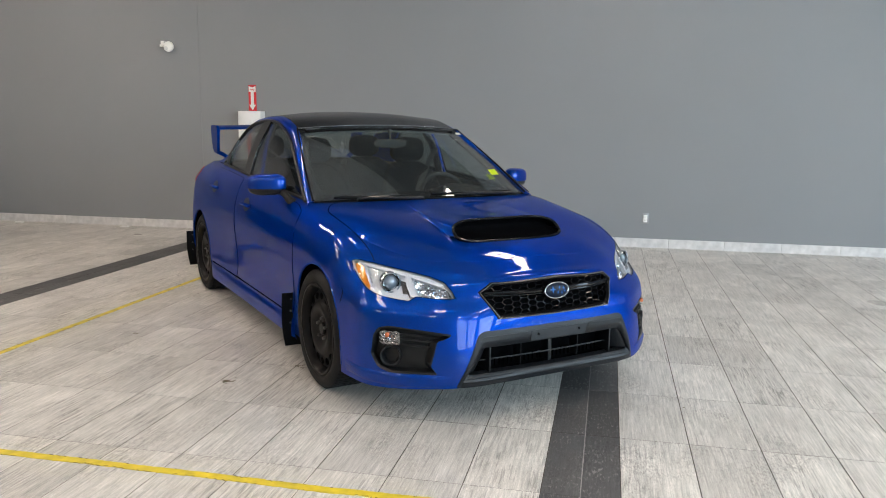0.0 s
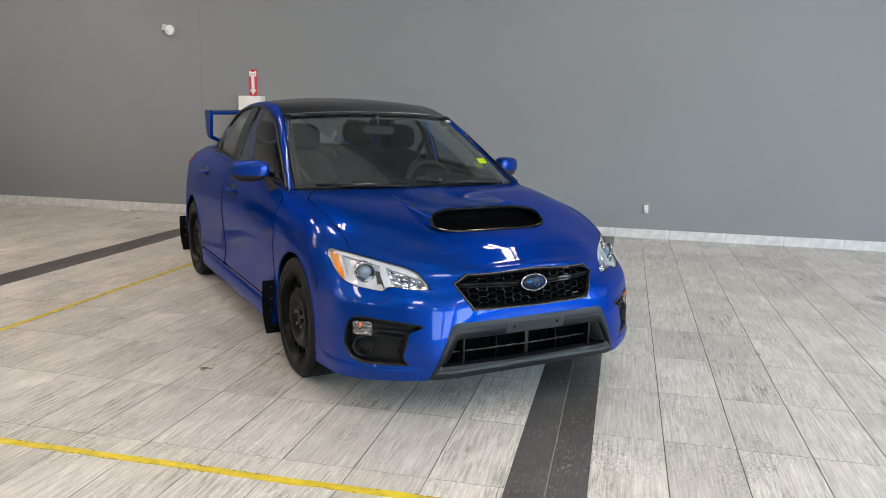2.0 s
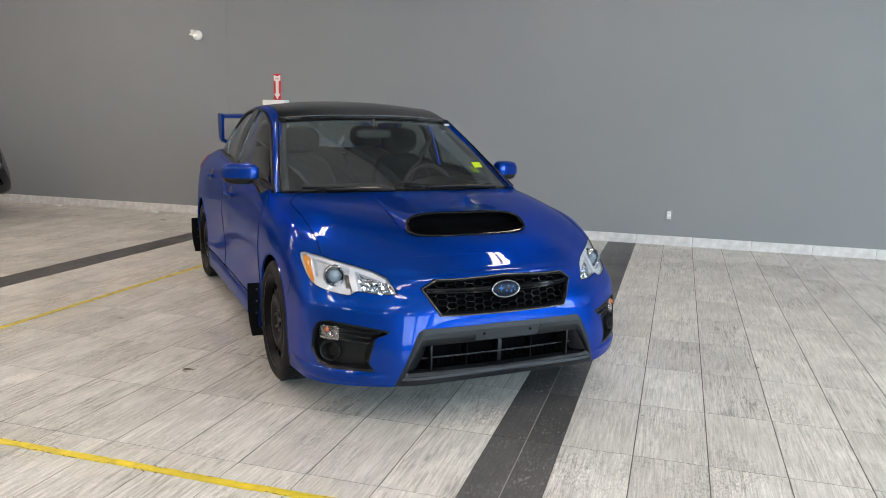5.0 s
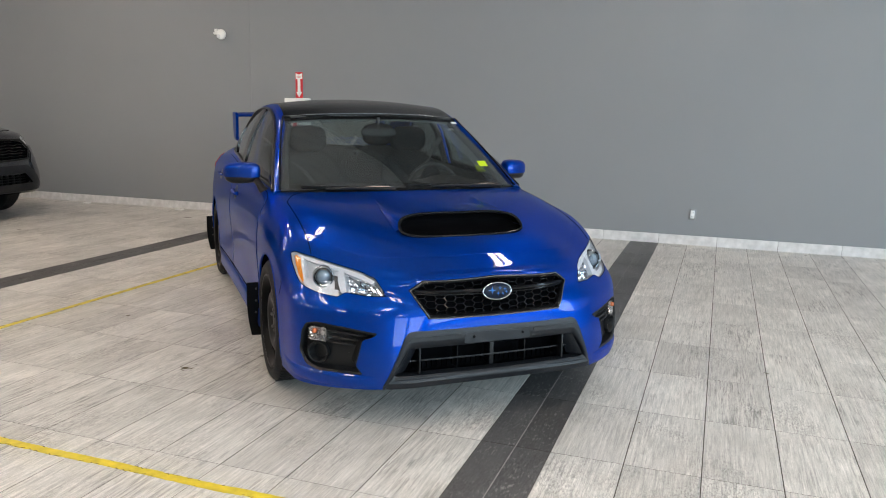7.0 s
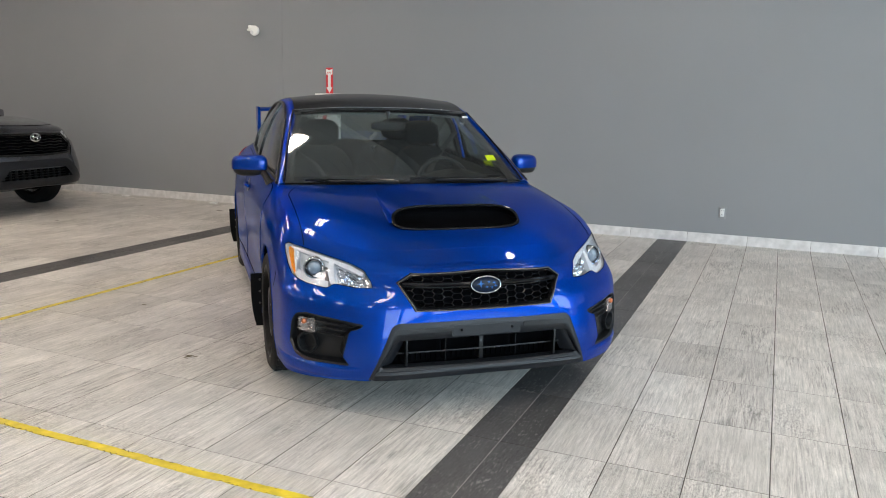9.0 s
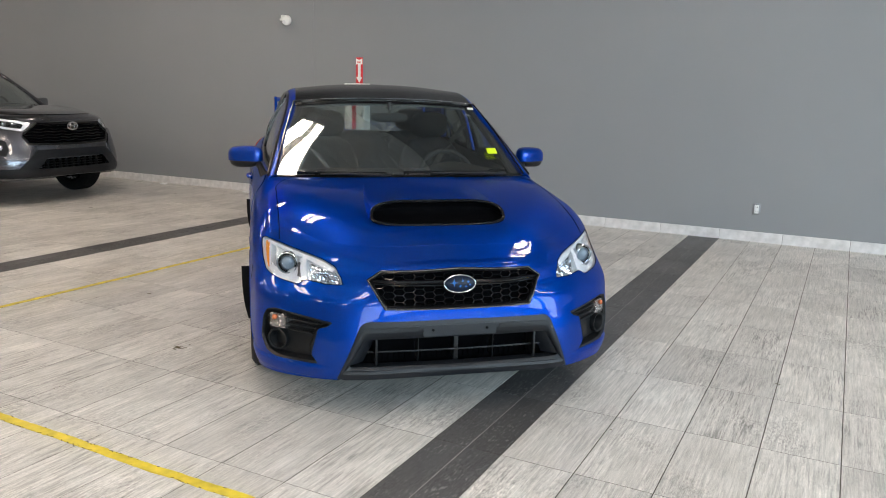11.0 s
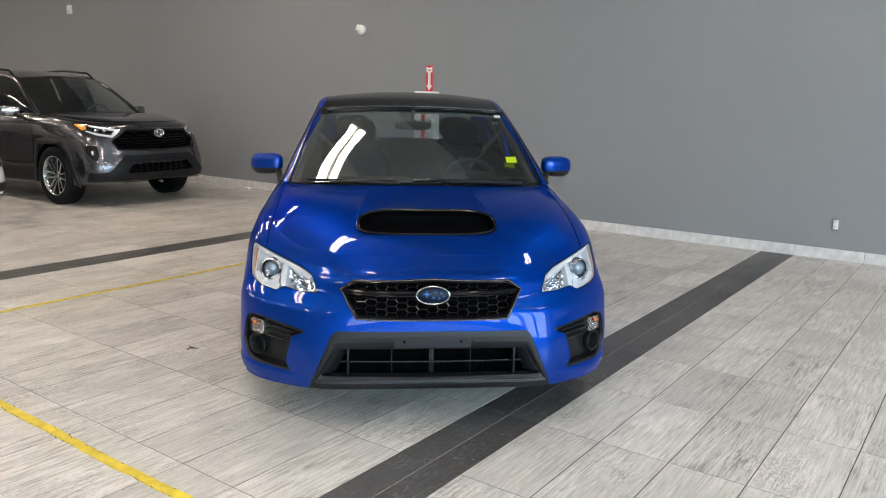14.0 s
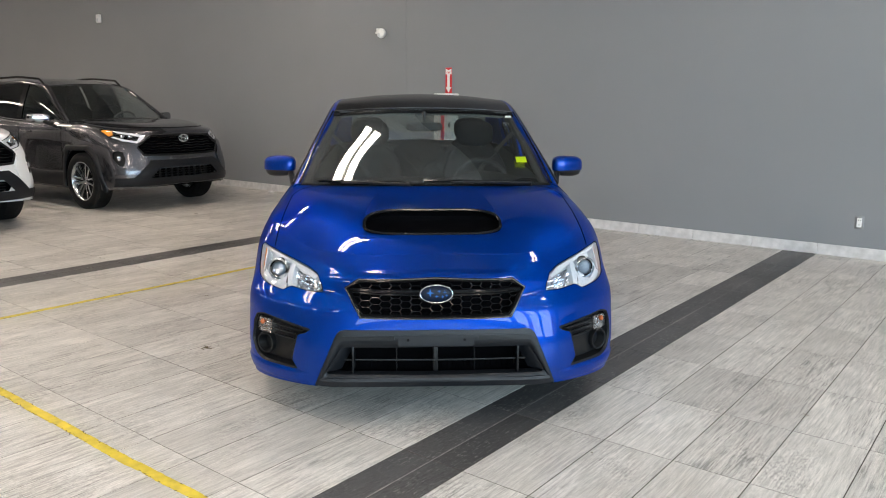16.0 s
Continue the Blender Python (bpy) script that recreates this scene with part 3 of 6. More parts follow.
def bent_sheet(points, at):
    """Heights of a thin bent sheet through points (x, y, z), at places (x, y)."""
    p = np.array(points, float)
    def kernel(q):
        d = ((q[:, None] - p[None, :, :2]) ** 2).sum(-1)
        return d * np.log(d + 1e-12)
    n = len(p)
    low = np.c_[np.ones(n), p[:, :2]]
    m = np.zeros((n + 3, n + 3))
    m[:n, :n], m[:n, n:], m[n:, :n] = kernel(p[:, :2]) + 1e-7 * np.eye(n), low, low.T
    w = np.linalg.solve(m, np.r_[p[:, 2], 0, 0, 0])
    return kernel(at) @ w[:n] + np.c_[np.ones(len(at)), at] @ w[n:]


def soft_heights(g, rim, beyond):
    """The heights inside a half hood: a bent sheet through its rim and middle line that runs on into the wings."""
    pts = list(rim[::2]) + list(g[2:-1:3, 0]) + list(g[-1, 2:-2:6]) + list(beyond[::2])
    pts = np.array(pts)
    both = np.vstack([pts, pts[pts[:, 0] > 1e-3] * (-1, 1, 1)])
    _, keep = np.unique(both[:, :2].round(3), axis=0, return_index=True)
    out = g.copy()
    inner = out[1:-1, :-1]
    inner[..., 2] = bent_sheet(both[keep], inner[..., :2].reshape(-1, 2)).reshape(inner.shape[:2])
    out[1:-1, :-1] = inner
    # the panel rounds off towards its front edge
    u = np.clip((out[..., 1] - out[:1, :, 1]) / 0.70, 0, 1)
    v = np.clip((1 - np.arange(out.shape[1])[None, :] / (out.shape[1] - 1.0)) / 0.32, 0, 1)
    out[..., 2] += 0.0118 * 9.48 * u * (1 - u) ** 3 * v * v * (3 - 2 * v)
    return out


def body_solid(name, lines, hood_mid, cowl_mid, deck_mid, tail_mid, k_side, k_cowl, k_deck, paint, parent, per_u=8, smooth_from=3):
    """The closed lower body: sides from the lines, then hood, cabin top and deck between their upper edge."""
    side = loft_lines(lines, per_u)
    top = side[-1]
    a, b, c = k_side * per_u, k_cowl * per_u, k_deck * per_u
    front, fender, belt, deck = top[: a + 1], top[a : b + 1], top[b : c + 1], top[c:]
    # hood: from the front edge's middle and the corner to the cowl
    cowl = resample(spline([top[b], ((top[b][0]) * 0.55, cowl_mid[1] * 0.65 + top[b][1] * 0.35, cowl_mid[2] * 0.6 + top[b][2] * 0.4), cowl_mid], 8, back=(-top[b][0] * 0.55, cowl_mid[1] * 0.65 + top[b][1] * 0.35, cowl_mid[2] * 0.6 + top[b][2] * 0.4)), len(front))
    mid = resample(spline([tuple(front[0])] + [tuple(p) for p in hood_mid] + [tuple(cowl_mid)], 8), len(fender))
    hood = soft_heights(coons(front, cowl[::-1], mid, fender), top[: b + 1], side[-4][smooth_from * per_u : b + 1])
    db = resample(spline([top[c], (top[c][0] * 0.55, deck_mid[1] * 0.7 + top[c][1] * 0.3, deck_mid[2]), deck_mid], 8), len(front))
    cabin_mid = np.linspace(cowl_mid, deck_mid, len(belt))
    cabin = coons(cowl[::-1], db[::-1], cabin_mid, belt)
    dm = resample(spline([deck_mid] + [tuple(p) for p in tail_mid] + [tuple(deck[-1])], 8), len(deck))
    # deck: left edge = middle line, right edge = outer edge; its far end shrinks to the tail's middle
    w = np.linspace(0, 1, len(front))[None, :, None]
    deck_g = (1 - w) * dm[:, None] + w * deck[:, None]
    deck_g[0] = db[::-1]
    # floor pan
    low = side[0]
    pan = np.stack([low * (0, 1, 1), low], 1)
    bm = bmesh.new()
    for i, g in enumerate((side, hood, cabin, deck_g, pan)):
        sheet(bm, g, True, 1 if i in (2, 4) else 0)
    bmesh.ops.remove_doubles(bm, verts=bm.verts, dist=4e-4)
    bmesh.ops.dissolve_degenerate(bm, edges=bm.edges, dist=1e-4)
    bmesh.ops.recalc_face_normals(bm, faces=bm.faces)
    ob = part(name, bm, [paint, M_DARK], parent)
    return ob, side, hood, cowl


def bvh_of(ob):
    from mathutils.bvhtree import BVHTree
    bm = bmesh.new()
    bm.from_mesh(ob.data)
    t = BVHTree.FromBMesh(bm)
    bm.free()
    return t


# ---------------------------------------------------------------- the blue sedan
CAR = empty("sedan_car", pose(-0.911, 0.904, 0, 0, 0, 41.3))
tagged(CAR, "glossy blue sports sedan with black roof, hood scoop and rear wing", "car")
WB = 2.73
S_LINES = [
    [(0, -0.905, 0.222), (0.25, -0.9, 0.216), (0.5, -0.875, 0.203), (0.66, -0.775, 0.192), (0.775, -0.668, 0.185), (0.826, -0.585, 0.18), (0.856, -0.4, 0.172), (0.862, 0, 0.17), (0.855, 0.42, 0.18), (0.858, 1.1, 0.19), (0.865, 2, 0.2), (0.865, 2.78, 0.22), (0.83, 3.2, 0.25), (0.66, 3.48, 0.28), (0, 3.56, 0.3)],
    [(0, -0.918, 0.3), (0.25, -0.912, 0.3), (0.5, -0.885, 0.295), (0.67, -0.778, 0.29), (0.79, -0.668, 0.285), (0.843, -0.585, 0.28), (0.872, -0.4, 0.28), (0.884, 0, 0.28), (0.866, 0.42, 0.28), (0.866, 1.1, 0.29), (0.878, 2, 0.3), (0.893, 2.78, 0.32), (0.855, 3.2, 0.36), (0.69, 3.52, 0.4), (0, 3.62, 0.42)],
    [(0, -0.922, 0.455), (0.25, -0.912, 0.455), (0.5, -0.862, 0.455), (0.67, -0.757, 0.455), (0.785, -0.655, 0.455), (0.842, -0.572, 0.455), (0.872, -0.4, 0.45), (0.89, 0, 0.45), (0.866, 0.42, 0.45), (0.864, 1.1, 0.46), (0.878, 2, 0.47), (0.897, 2.78, 0.49), (0.86, 3.2, 0.52), (0.69, 3.52, 0.56), (0, 3.62, 0.58)],
    [(0, -0.912, 0.535), (0.25, -0.9, 0.535), (0.49, -0.842, 0.538), (0.667, -0.735, 0.54), (0.783, -0.632, 0.542), (0.841, -0.546, 0.545), (0.868, -0.385, 0.545), (0.889, 0, 0.54), (0.872, 0.42, 0.54), (0.873, 1.1, 0.555), (0.884, 2, 0.575), (0.894, 2.78, 0.595), (0.854, 3.2, 0.625), (0.687, 3.5, 0.66), (0, 3.595, 0.68)],
    [(0, -0.892, 0.6), (0.25, -0.88, 0.6), (0.47, -0.795, 0.6), (0.65, -0.685, 0.602), (0.765, -0.585, 0.606), (0.825, -0.495, 0.612), (0.857, -0.36, 0.62), (0.882, 0, 0.63), (0.876, 0.42, 0.63), (0.88, 1.1, 0.65), (0.888, 2, 0.68), (0.887, 2.78, 0.7), (0.845, 3.2, 0.73), (0.68, 3.47, 0.76), (0, 3.56, 0.78)],
    [(0, -0.880, 0.674), (0.25, -0.867, 0.668), (0.452, -0.771, 0.664), (0.606, -0.650, 0.672), (0.725, -0.530, 0.690), (0.795, -0.430, 0.705), (0.842, -0.31, 0.715), (0.873, 0, 0.72), (0.87, 0.42, 0.75), (0.873, 1.1, 0.79), (0.878, 2, 0.83), (0.865, 2.78, 0.87), (0.812, 3.2, 0.885), (0.63, 3.42, 0.90), (0, 3.5, 0.91)],
    [(0, -0.868, 0.688), (0.25, -0.855, 0.682), (0.445, -0.762, 0.676), (0.6, -0.64, 0.684), (0.72, -0.52, 0.704), (0.79, -0.42, 0.722), (0.836, -0.3, 0.738), (0.868, 0, 0.748), (0.866, 0.42, 0.782), (0.868, 1.1, 0.82), (0.872, 2, 0.86), (0.855, 2.78, 0.91), (0.8, 3.2, 0.92), (0.62, 3.4, 0.93), (0, 3.48, 0.94)],
    [(0, -0.817, 0.7085), (0.25, -0.803, 0.703), (0.440, -0.736, 0.704), (0.59, -0.607, 0.716), (0.705, -0.485, 0.742), (0.772, -0.385, 0.765), (0.812, -0.265, 0.79), (0.844, 0.02, 0.815), (0.846, 0.42, 0.848), (0.855, 1.1, 0.875), (0.855, 2, 0.917), (0.832, 2.78, 0.955), (0.78, 3.19, 0.955), (0.59, 3.39, 0.965), (0, 3.455, 0.97)],
    [(0, -0.766, 0.7300), (0.25, -0.752, 0.7245), (0.435, -0.699, 0.726), (0.575, -0.582, 0.738), (0.682, -0.462, 0.767), (0.745, -0.358, 0.793), (0.782, -0.235, 0.823), (0.8, 0.05, 0.862), (0.808, 0.42, 0.898), (0.832, 1.1, 0.932), (0.825, 2, 0.978), (0.785, 2.78, 1.01), (0.73, 3.17, 1), (0.55, 3.365, 1), (0, 3.43, 1)],
    [(0, -0.715, 0.752), (0.25, -0.7, 0.746), (0.43, -0.661, 0.747), (0.56, -0.558, 0.753), (0.655, -0.438, 0.785), (0.715, -0.33, 0.813), (0.742, -0.2, 0.843), (0.748, 0.08, 0.893), (0.752, 0.42, 0.935), (0.785, 1.1, 0.985), (0.768, 2, 1.035), (0.715, 2.78, 1.055), (0.655, 3.15, 1.045), (0.5, 3.34, 1.03), (0, 3.4, 1.03)],
]
BODY, S_SIDE, S_HOOD, S_COWL = body_solid("body", S_LINES, [(0, -0.5, 0.806), (0, -0.2, 0.866), (0, 0.1, 0.919)], (0, 0.27, 0.945), (0, 2.90, 1.075), [(0, 3.15, 1.075)], 6, 8, 11, M_BLUE, CAR)
SURF = bvh_of(BODY)


def sym(poly):
    """A front-view outline of the car's own left half, closed by its mirror image."""
    return poly + [(-x, z) for x, z in reversed(poly) if x > 1e-6]


GRILLE = rounded(sym([(0.0, 0.684), (0.333, 0.671), (0.393, 0.629), (0.324, 0.511), (0.0, 0.509)]), 0.015, 3)
LOWER = rounded(sym([(0.0, 0.463), (0.416, 0.457), (0.521, 0.206), (0.505, 0.197), (0.0, 0.208)]), 0.034, 4)
POCKET = [(0.538, 0.451), (0.646, 0.466), (0.767, 0.480), (0.806, 0.468), (0.823, 0.43), (0.833, 0.34), (0.812, 0.282), (0.774, 0.264), (0.600, 0.266), (0.628, 0.303), (0.598, 0.42), (0.553, 0.436)]
HEAD = [(0.490, -0.786, 0.599), (0.494, -0.768, 0.627), (0.512, -0.724, 0.667), (0.560, -0.663, 0.689), (0.650, -0.572, 0.711), (0.746, -0.456, 0.735), (0.801, -0.370, 0.745), (0.820, -0.351, 0.735), (0.824, -0.380, 0.705), (0.820, -0.445, 0.662), (0.808, -0.512, 0.624), (0.789, -0.553, 0.610), (0.757, -0.600, 0.599), (0.708, -0.651, 0.591), (0.674, -0.679, 0.587), (0.642, -0.688, 0.606), (0.620, -0.704, 0.604), (0.558, -0.748, 0.597)]
LAMP_WAY = (-0.62, 0.78, 0.0)


def on_lamp(poly, s, rings=8, step=0.02, rd=0.008):
    return rings_on(SURF, [(x * s, y, z) for x, y, z in densify(rounded(poly, rd, 3), step)], (LAMP_WAY[0] * s, LAMP_WAY[1], 0), rings)



def on_front(poly, side=1, rings=8, step=0.025):
    pts = [(x * side, 0, z) for x, z in densify(rounded(poly, 0.012, 3), step)]
    return rings_on(SURF, pts, (0, 1, 0), rings)


cuts = [(prism(GRILLE, -1.3, -0.80), M_DARK), (prism(LOWER, -1.3, -0.76), M_DARK)]
for s in (1, -1):
    cuts.append((patch(on_front(POCKET, s), 0.05, 0.05 + 0.075), M_BLACK))
    cuts.append((patch(on_lamp(HEAD, s), 0.02, 0.02 + 0.062), M_LAMPGREY))
for yy, rr in ((0, 0.342), (WB, 0.347)):
    for s in (1, -1):
        b = bmesh.new()
        lathe(b, [(rr, 0.60 * s), (rr, 1.2 * s)], 56, "x", (0, yy, 0.322))
        cuts.append((b, M_DARK))
cuts.append((boxed(-0.69, 0.69, 0.62, 2.62, 0.36, 1.3), M_DASH))
carve(BODY, cuts)
BODY.data.set_sharp_from_angle(angle=radians(35))
fold = [Vector((sx * p[0], p[1], p[2])) for p in S_SIDE[-1][:20] for sx in (1, -1)]
on_fold = {v.index for v in BODY.data.vertices if min((v.co - p).length_squared for p in fold) < 4e-6}
for e in BODY.data.edges:
    if e.vertices[0] in on_fold and e.vertices[1] in on_fold:
        e.use_edge_sharp = True

# hood panel lies on the body, its edge a fine step
hb = shell(S_HOOD, 0.003, True, 0.0004)
HOOD = part("hood", hb, M_BLUE, CAR, "blue hood with a black-lipped scoop")

# scoop: a raised blister with an open mouth
def scoop():
    ny, na = 18, 36
    def hood_z(x, y):
        h, n, _, _ = SURF.ray_cast(Vector((x, y, 2)), Vector((0, 0, -1)))
        return h.z + 0.0004 if h is not None else 0.85
    def pw(v, e):
        return math.copysign(abs(v) ** e, v)
    grid = []
    for j in range(ny + 1):
        t = j / ny
        row = []
        hw = 0.320 - 0.05 * t * t
        fade = (1 - t) ** 1.7
        for i in range(na + 1):
            a = math.pi * i / na
            c, s = pw(math.cos(a), 0.56), abs(math.sin(a)) ** 0.70
            x = hw * c
            y = -0.483 + 0.075 * s * (1 - t) ** 1.2 + 0.638 * t
            row.append((x, y, hood_z(x, y) + (0.024 + 0.044 * s) * fade + 0.0015))
        for k, sx in ((0, 1), (-1, -1)):
            x, y = sx * (hw + 0.012 * (1 - t)), row[k][1] + 0.035 * (1 - t)
            q = (x, y, hood_z(x, y) + 0.0005)
            row = [q] + row if k == 0 else row + [q]
        grid.append(row)
    bm = bmesh.new()
    sheet(bm, grid)
    bmesh.ops.recalc_face_normals(bm, faces=bm.faces)
    ob = part("scoop", bm, M_BLUE, HOOD)
    up = [Vector(p) for p in grid[0][1:-1]]
    low = []
    for i in range(na + 1):
        a = math.pi + math.pi * i / na
        x, s = 0.320 * pw(math.cos(a), 0.56), abs(math.sin(a)) ** 0.70
        y = -0.483 - 0.052 * s
        low.append(Vector((x, y, hood_z(x, y) + 0.024 - 0.024 * s)))
    loop = up + low[1:-1]
    lb = bmesh.new()
    tube(lb, loop + [loop[0]], 0.008, 8, cap=False)
    part("scoop_lip", lb, M_GLOSSBLACK, HOOD, "gloss black scoop lip")
    fb = bmesh.new()
    rows = []
    for t in np.linspace(0, 1, 10):
        k = 0.085 * math.sin(math.pi * t)
        row = [p * (1 - t) + q * t + Vector((0, k, -0.002)) for p, q in zip(up, low[::-1])]
        rows.append([Vector((v.x, v.y, max(v.z, hood_z(v.x, v.y) + 0.0035))) for v in row])
    sheet(fb, rows)
    part("scoop_throat", fb, M_DARK, HOOD, "dark scoop opening")
    return ob


scoop()


def sup(bm, c, r, e=2.6, n=20, m=16, fit=None):
    """A rounded block: e = 2 is an ellipsoid, larger is boxier. fit: a function that bends each point."""
    def pw(v):
        return math.copysign(abs(v) ** (2 / e), v)
    rows = []
    for j in range(m + 1):
        a = -math.pi / 2 + math.pi * j / m
        row = []
        for i in range(n):
            b = 2 * math.pi * i / n
            p = Vector((c[0] + r[0] * pw(math.cos(a)) * pw(math.cos(b)), c[1] + r[1] * pw(math.cos(a)) * pw(math.sin(b)), c[2] + r[2] * pw(math.sin(a))))
            row.append(bm.verts.new(fit(p) if fit else p))
        rows.append(row)
    for a, b in zip(rows, rows[1:]):
        for i in range(n):
            bm.faces.new((a[i], a[(i + 1) % n], b[(i + 1) % n], b[i]))
    bmesh.ops.remove_doubles(bm, verts=rows[0] + rows[-1], dist=1e-5)


def front_y(x, z):
    h, n, _, _ = SURF.ray_cast(Vector((x, -3, z)), Vector((0, 1, 0)))
    return h.y if h is not None else -0.6


def ring_frame(outer, inner, o_off, i_off, steps=4, bulge=0.0):
    """A frame between two front-view outlines with equal corners; offsets in depth from the body's surface."""
    def dense(poly):
        out = []
        for a, b in zip(poly, poly[1:] + poly[:1]):
            out += [(a[0] + (b[0] - a[0]) * i / 10, a[1] + (b[1] - a[1]) * i / 10) for i in range(10)]
        return out
    o, q = dense(outer), dense(inner)
    bm = bmesh.new()
    rows = []
    for s in range(steps + 1):
        t = s / steps
        rows.append([bm.verts.new((a[0] * (1 - t) + b[0] * t, front_y(a[0] * (1 - t) + b[0] * t, a[1] * (1 - t) + b[1] * t) + o_off * (1 - t) + i_off * t**5 - bulge * math.sin(math.pi * t), a[1] * (1 - t) + b[1] * t)) for a, b in zip(o, q)])
    back = [bm.verts.new(v.co + Vector((0, 0.05, 0))) for v in rows[-1]]
    edge = [bm.verts.new(v.co + Vector((0, 0.012, 0))) for v in rows[0]]
    for a, b in zip([edge] + rows, rows + [back]):
        for k in range(len(a)):
            bm.faces.new((a[k], a[(k + 1) % len(a)], b[(k + 1) % len(a)], b[k]))
    return bm


# ---- grille
G_OUT = sym([(0.0, 0.684), (0.333, 0.671), (0.393, 0.629), (0.324, 0.511), (0.0, 0.509)])
G_IN = sym([(0.0, 0.664), (0.318, 0.652), (0.368, 0.624), (0.308, 0.530), (0.0, 0.528)])
grille = part("grille", ring_frame(G_OUT, G_IN, -0.004, 0.014, 4, 0.006), M_GLOSSBLACK, CAR, "gloss black hexagonal front grille")
bm = bmesh.new()
_rim = [(x * 0.985, 0.597 + (z - 0.597) * 0.965) for x, z in G_OUT]
tube(bm, [(x, front_y(x, z) - 0.0075, z) for x, z in densify(_rim, 0.03) + _rim[:1]], 0.0026, 6, cap=False)
part("grille_edge", bm, M_LUG, grille, "thin satin edge")


def inside(poly, x, z):
    c = False
    for (x0, z0), (x1, z1) in zip(poly, poly[1:] + poly[:1]):
        if (z0 > z) != (z1 > z) and x < (x1 - x0) * (z - z0) / (z1 - z0) + x0:
            c = not c
    return c


hexes = {0: bmesh.new(), 1: bmesh.new()}
done = set()
for i in range(-9, 10):
    for j in range(-1, 7):
        cx, cz = i * 0.0430, 0.5265 + (j + 0.5 * (i % 2)) * 0.0266
        ring = [(cx + sx, cz + sz) for sx, sz in ((-0.0155, 0.0133), (0.0155, 0.0133), (0.0275, 0), (0.0155, -0.0133), (-0.0155, -0.0133), (-0.0275, 0))]
        for a, b in zip(ring, ring[1:] + ring[:1]):
            mx, mz = (a[0] + b[0]) / 2, (a[1] + b[1]) / 2
            if not inside(G_IN, mx, mz) or 0.609 < mz < 0.628 or (round(mx, 3), round(mz, 3)) in done:
                continue
            done.add((round(mx, 3), round(mz, 3)))
            pa, pb = (Vector((q[0], front_y(q[0], min(max(q[1], 0.515), 0.68)) + 0.014, q[1])) for q in (a, b))
            tube(hexes[int(mz > 0.618)], [pa, pb], 0.0021, 5, flat=1.0)
for h in hexes.values():
    part("honeycomb", h, M_GLOSSBLACK, grille)
bm = bmesh.new()
for s in (-1, 1):
    for z0, z1, r in ((0.622, 0.622, 0.010), (0.606, 0.610, 0.005)):
        tube(bm, [(s * x, front_y(s * x, 0.62) + 0.010, z0 + (z1 - z0) * x / 0.35) for x in (0.06, 0.14, 0.22, 0.30, 0.365)], r, 8)
part("wing_bar", bm, M_GLOSSBLACK, grille)
part("grille_back", boxed(-0.335, 0.335, -0.812, -0.803, 0.520, 0.658), M_DARK, grille)
# oval badge: enamel, bright rim, six plain dots
by = front_y(0, 0.615) - 0.012
badge = empty("badge", Matrix())
badge.parent = CAR
badge.matrix_local = pose(0, by, 0.617, -8, 0, 0)
bm = bmesh.new()
sup(bm, (0, 0.006, 0), (0.068, 0.012, 0.036), 2.0, 40, 12)
part("enamel", bm, M_BADGEBLUE, badge)
bm = bmesh.new()
tube(bm, [(0.069 * math.cos(2 * math.pi * k / 48), 0, 0.0375 * math.sin(2 * math.pi * k / 48)) for k in range(49)], 0.0033, 8, cap=False)
part("badge_rim", bm, M_SILVER, badge, "bright oval rim")
for dx, dz, rr in ((-0.026, 0.004, 0.017), (0.012, 0.012, 0.008), (0.036, 0.008, 0.008), (0.002, -0.010, 0.008), (0.026, -0.012, 0.008), (0.044, -0.006, 0.007)):
    bm = bmesh.new()
    vs = []
    for k in range(8):
        q = rr if k % 2 == 0 else rr * 0.28
        vs.append(bm.verts.new((dx + q * math.cos(math.pi * k / 4), -0.0062, dz + q * math.sin(math.pi * k / 4))))
    bm.faces.new(vs)
    r = bmesh.ops.extrude_face_region(bm, geom=bm.faces[:])
    for v in r["geom"]:
        if isinstance(v, bmesh.types.BMVert):
            v.co.y += 0.003
    part("badge_mark", bm, M_STAR, badge, smooth=False)

# ---- lower intake
L_OUT = rounded(sym([(0.0, 0.466), (0.419, 0.460), (0.525, 0.206), (0.508, 0.194), (0.0, 0.208)]), 0.034, 4)
L_IN = rounded(sym([(0.0, 0.386), (0.405, 0.382), (0.474, 0.268), (0.466, 0.260), (0.0, 0.257)]), 0.022, 4)
lower = part("lower_bumper", ring_frame(L_OUT, L_IN, -0.003, 0.012, 6, 0.005), M_GREYPLASTIC, CAR, "charcoal plastic lower bumper with open intake")
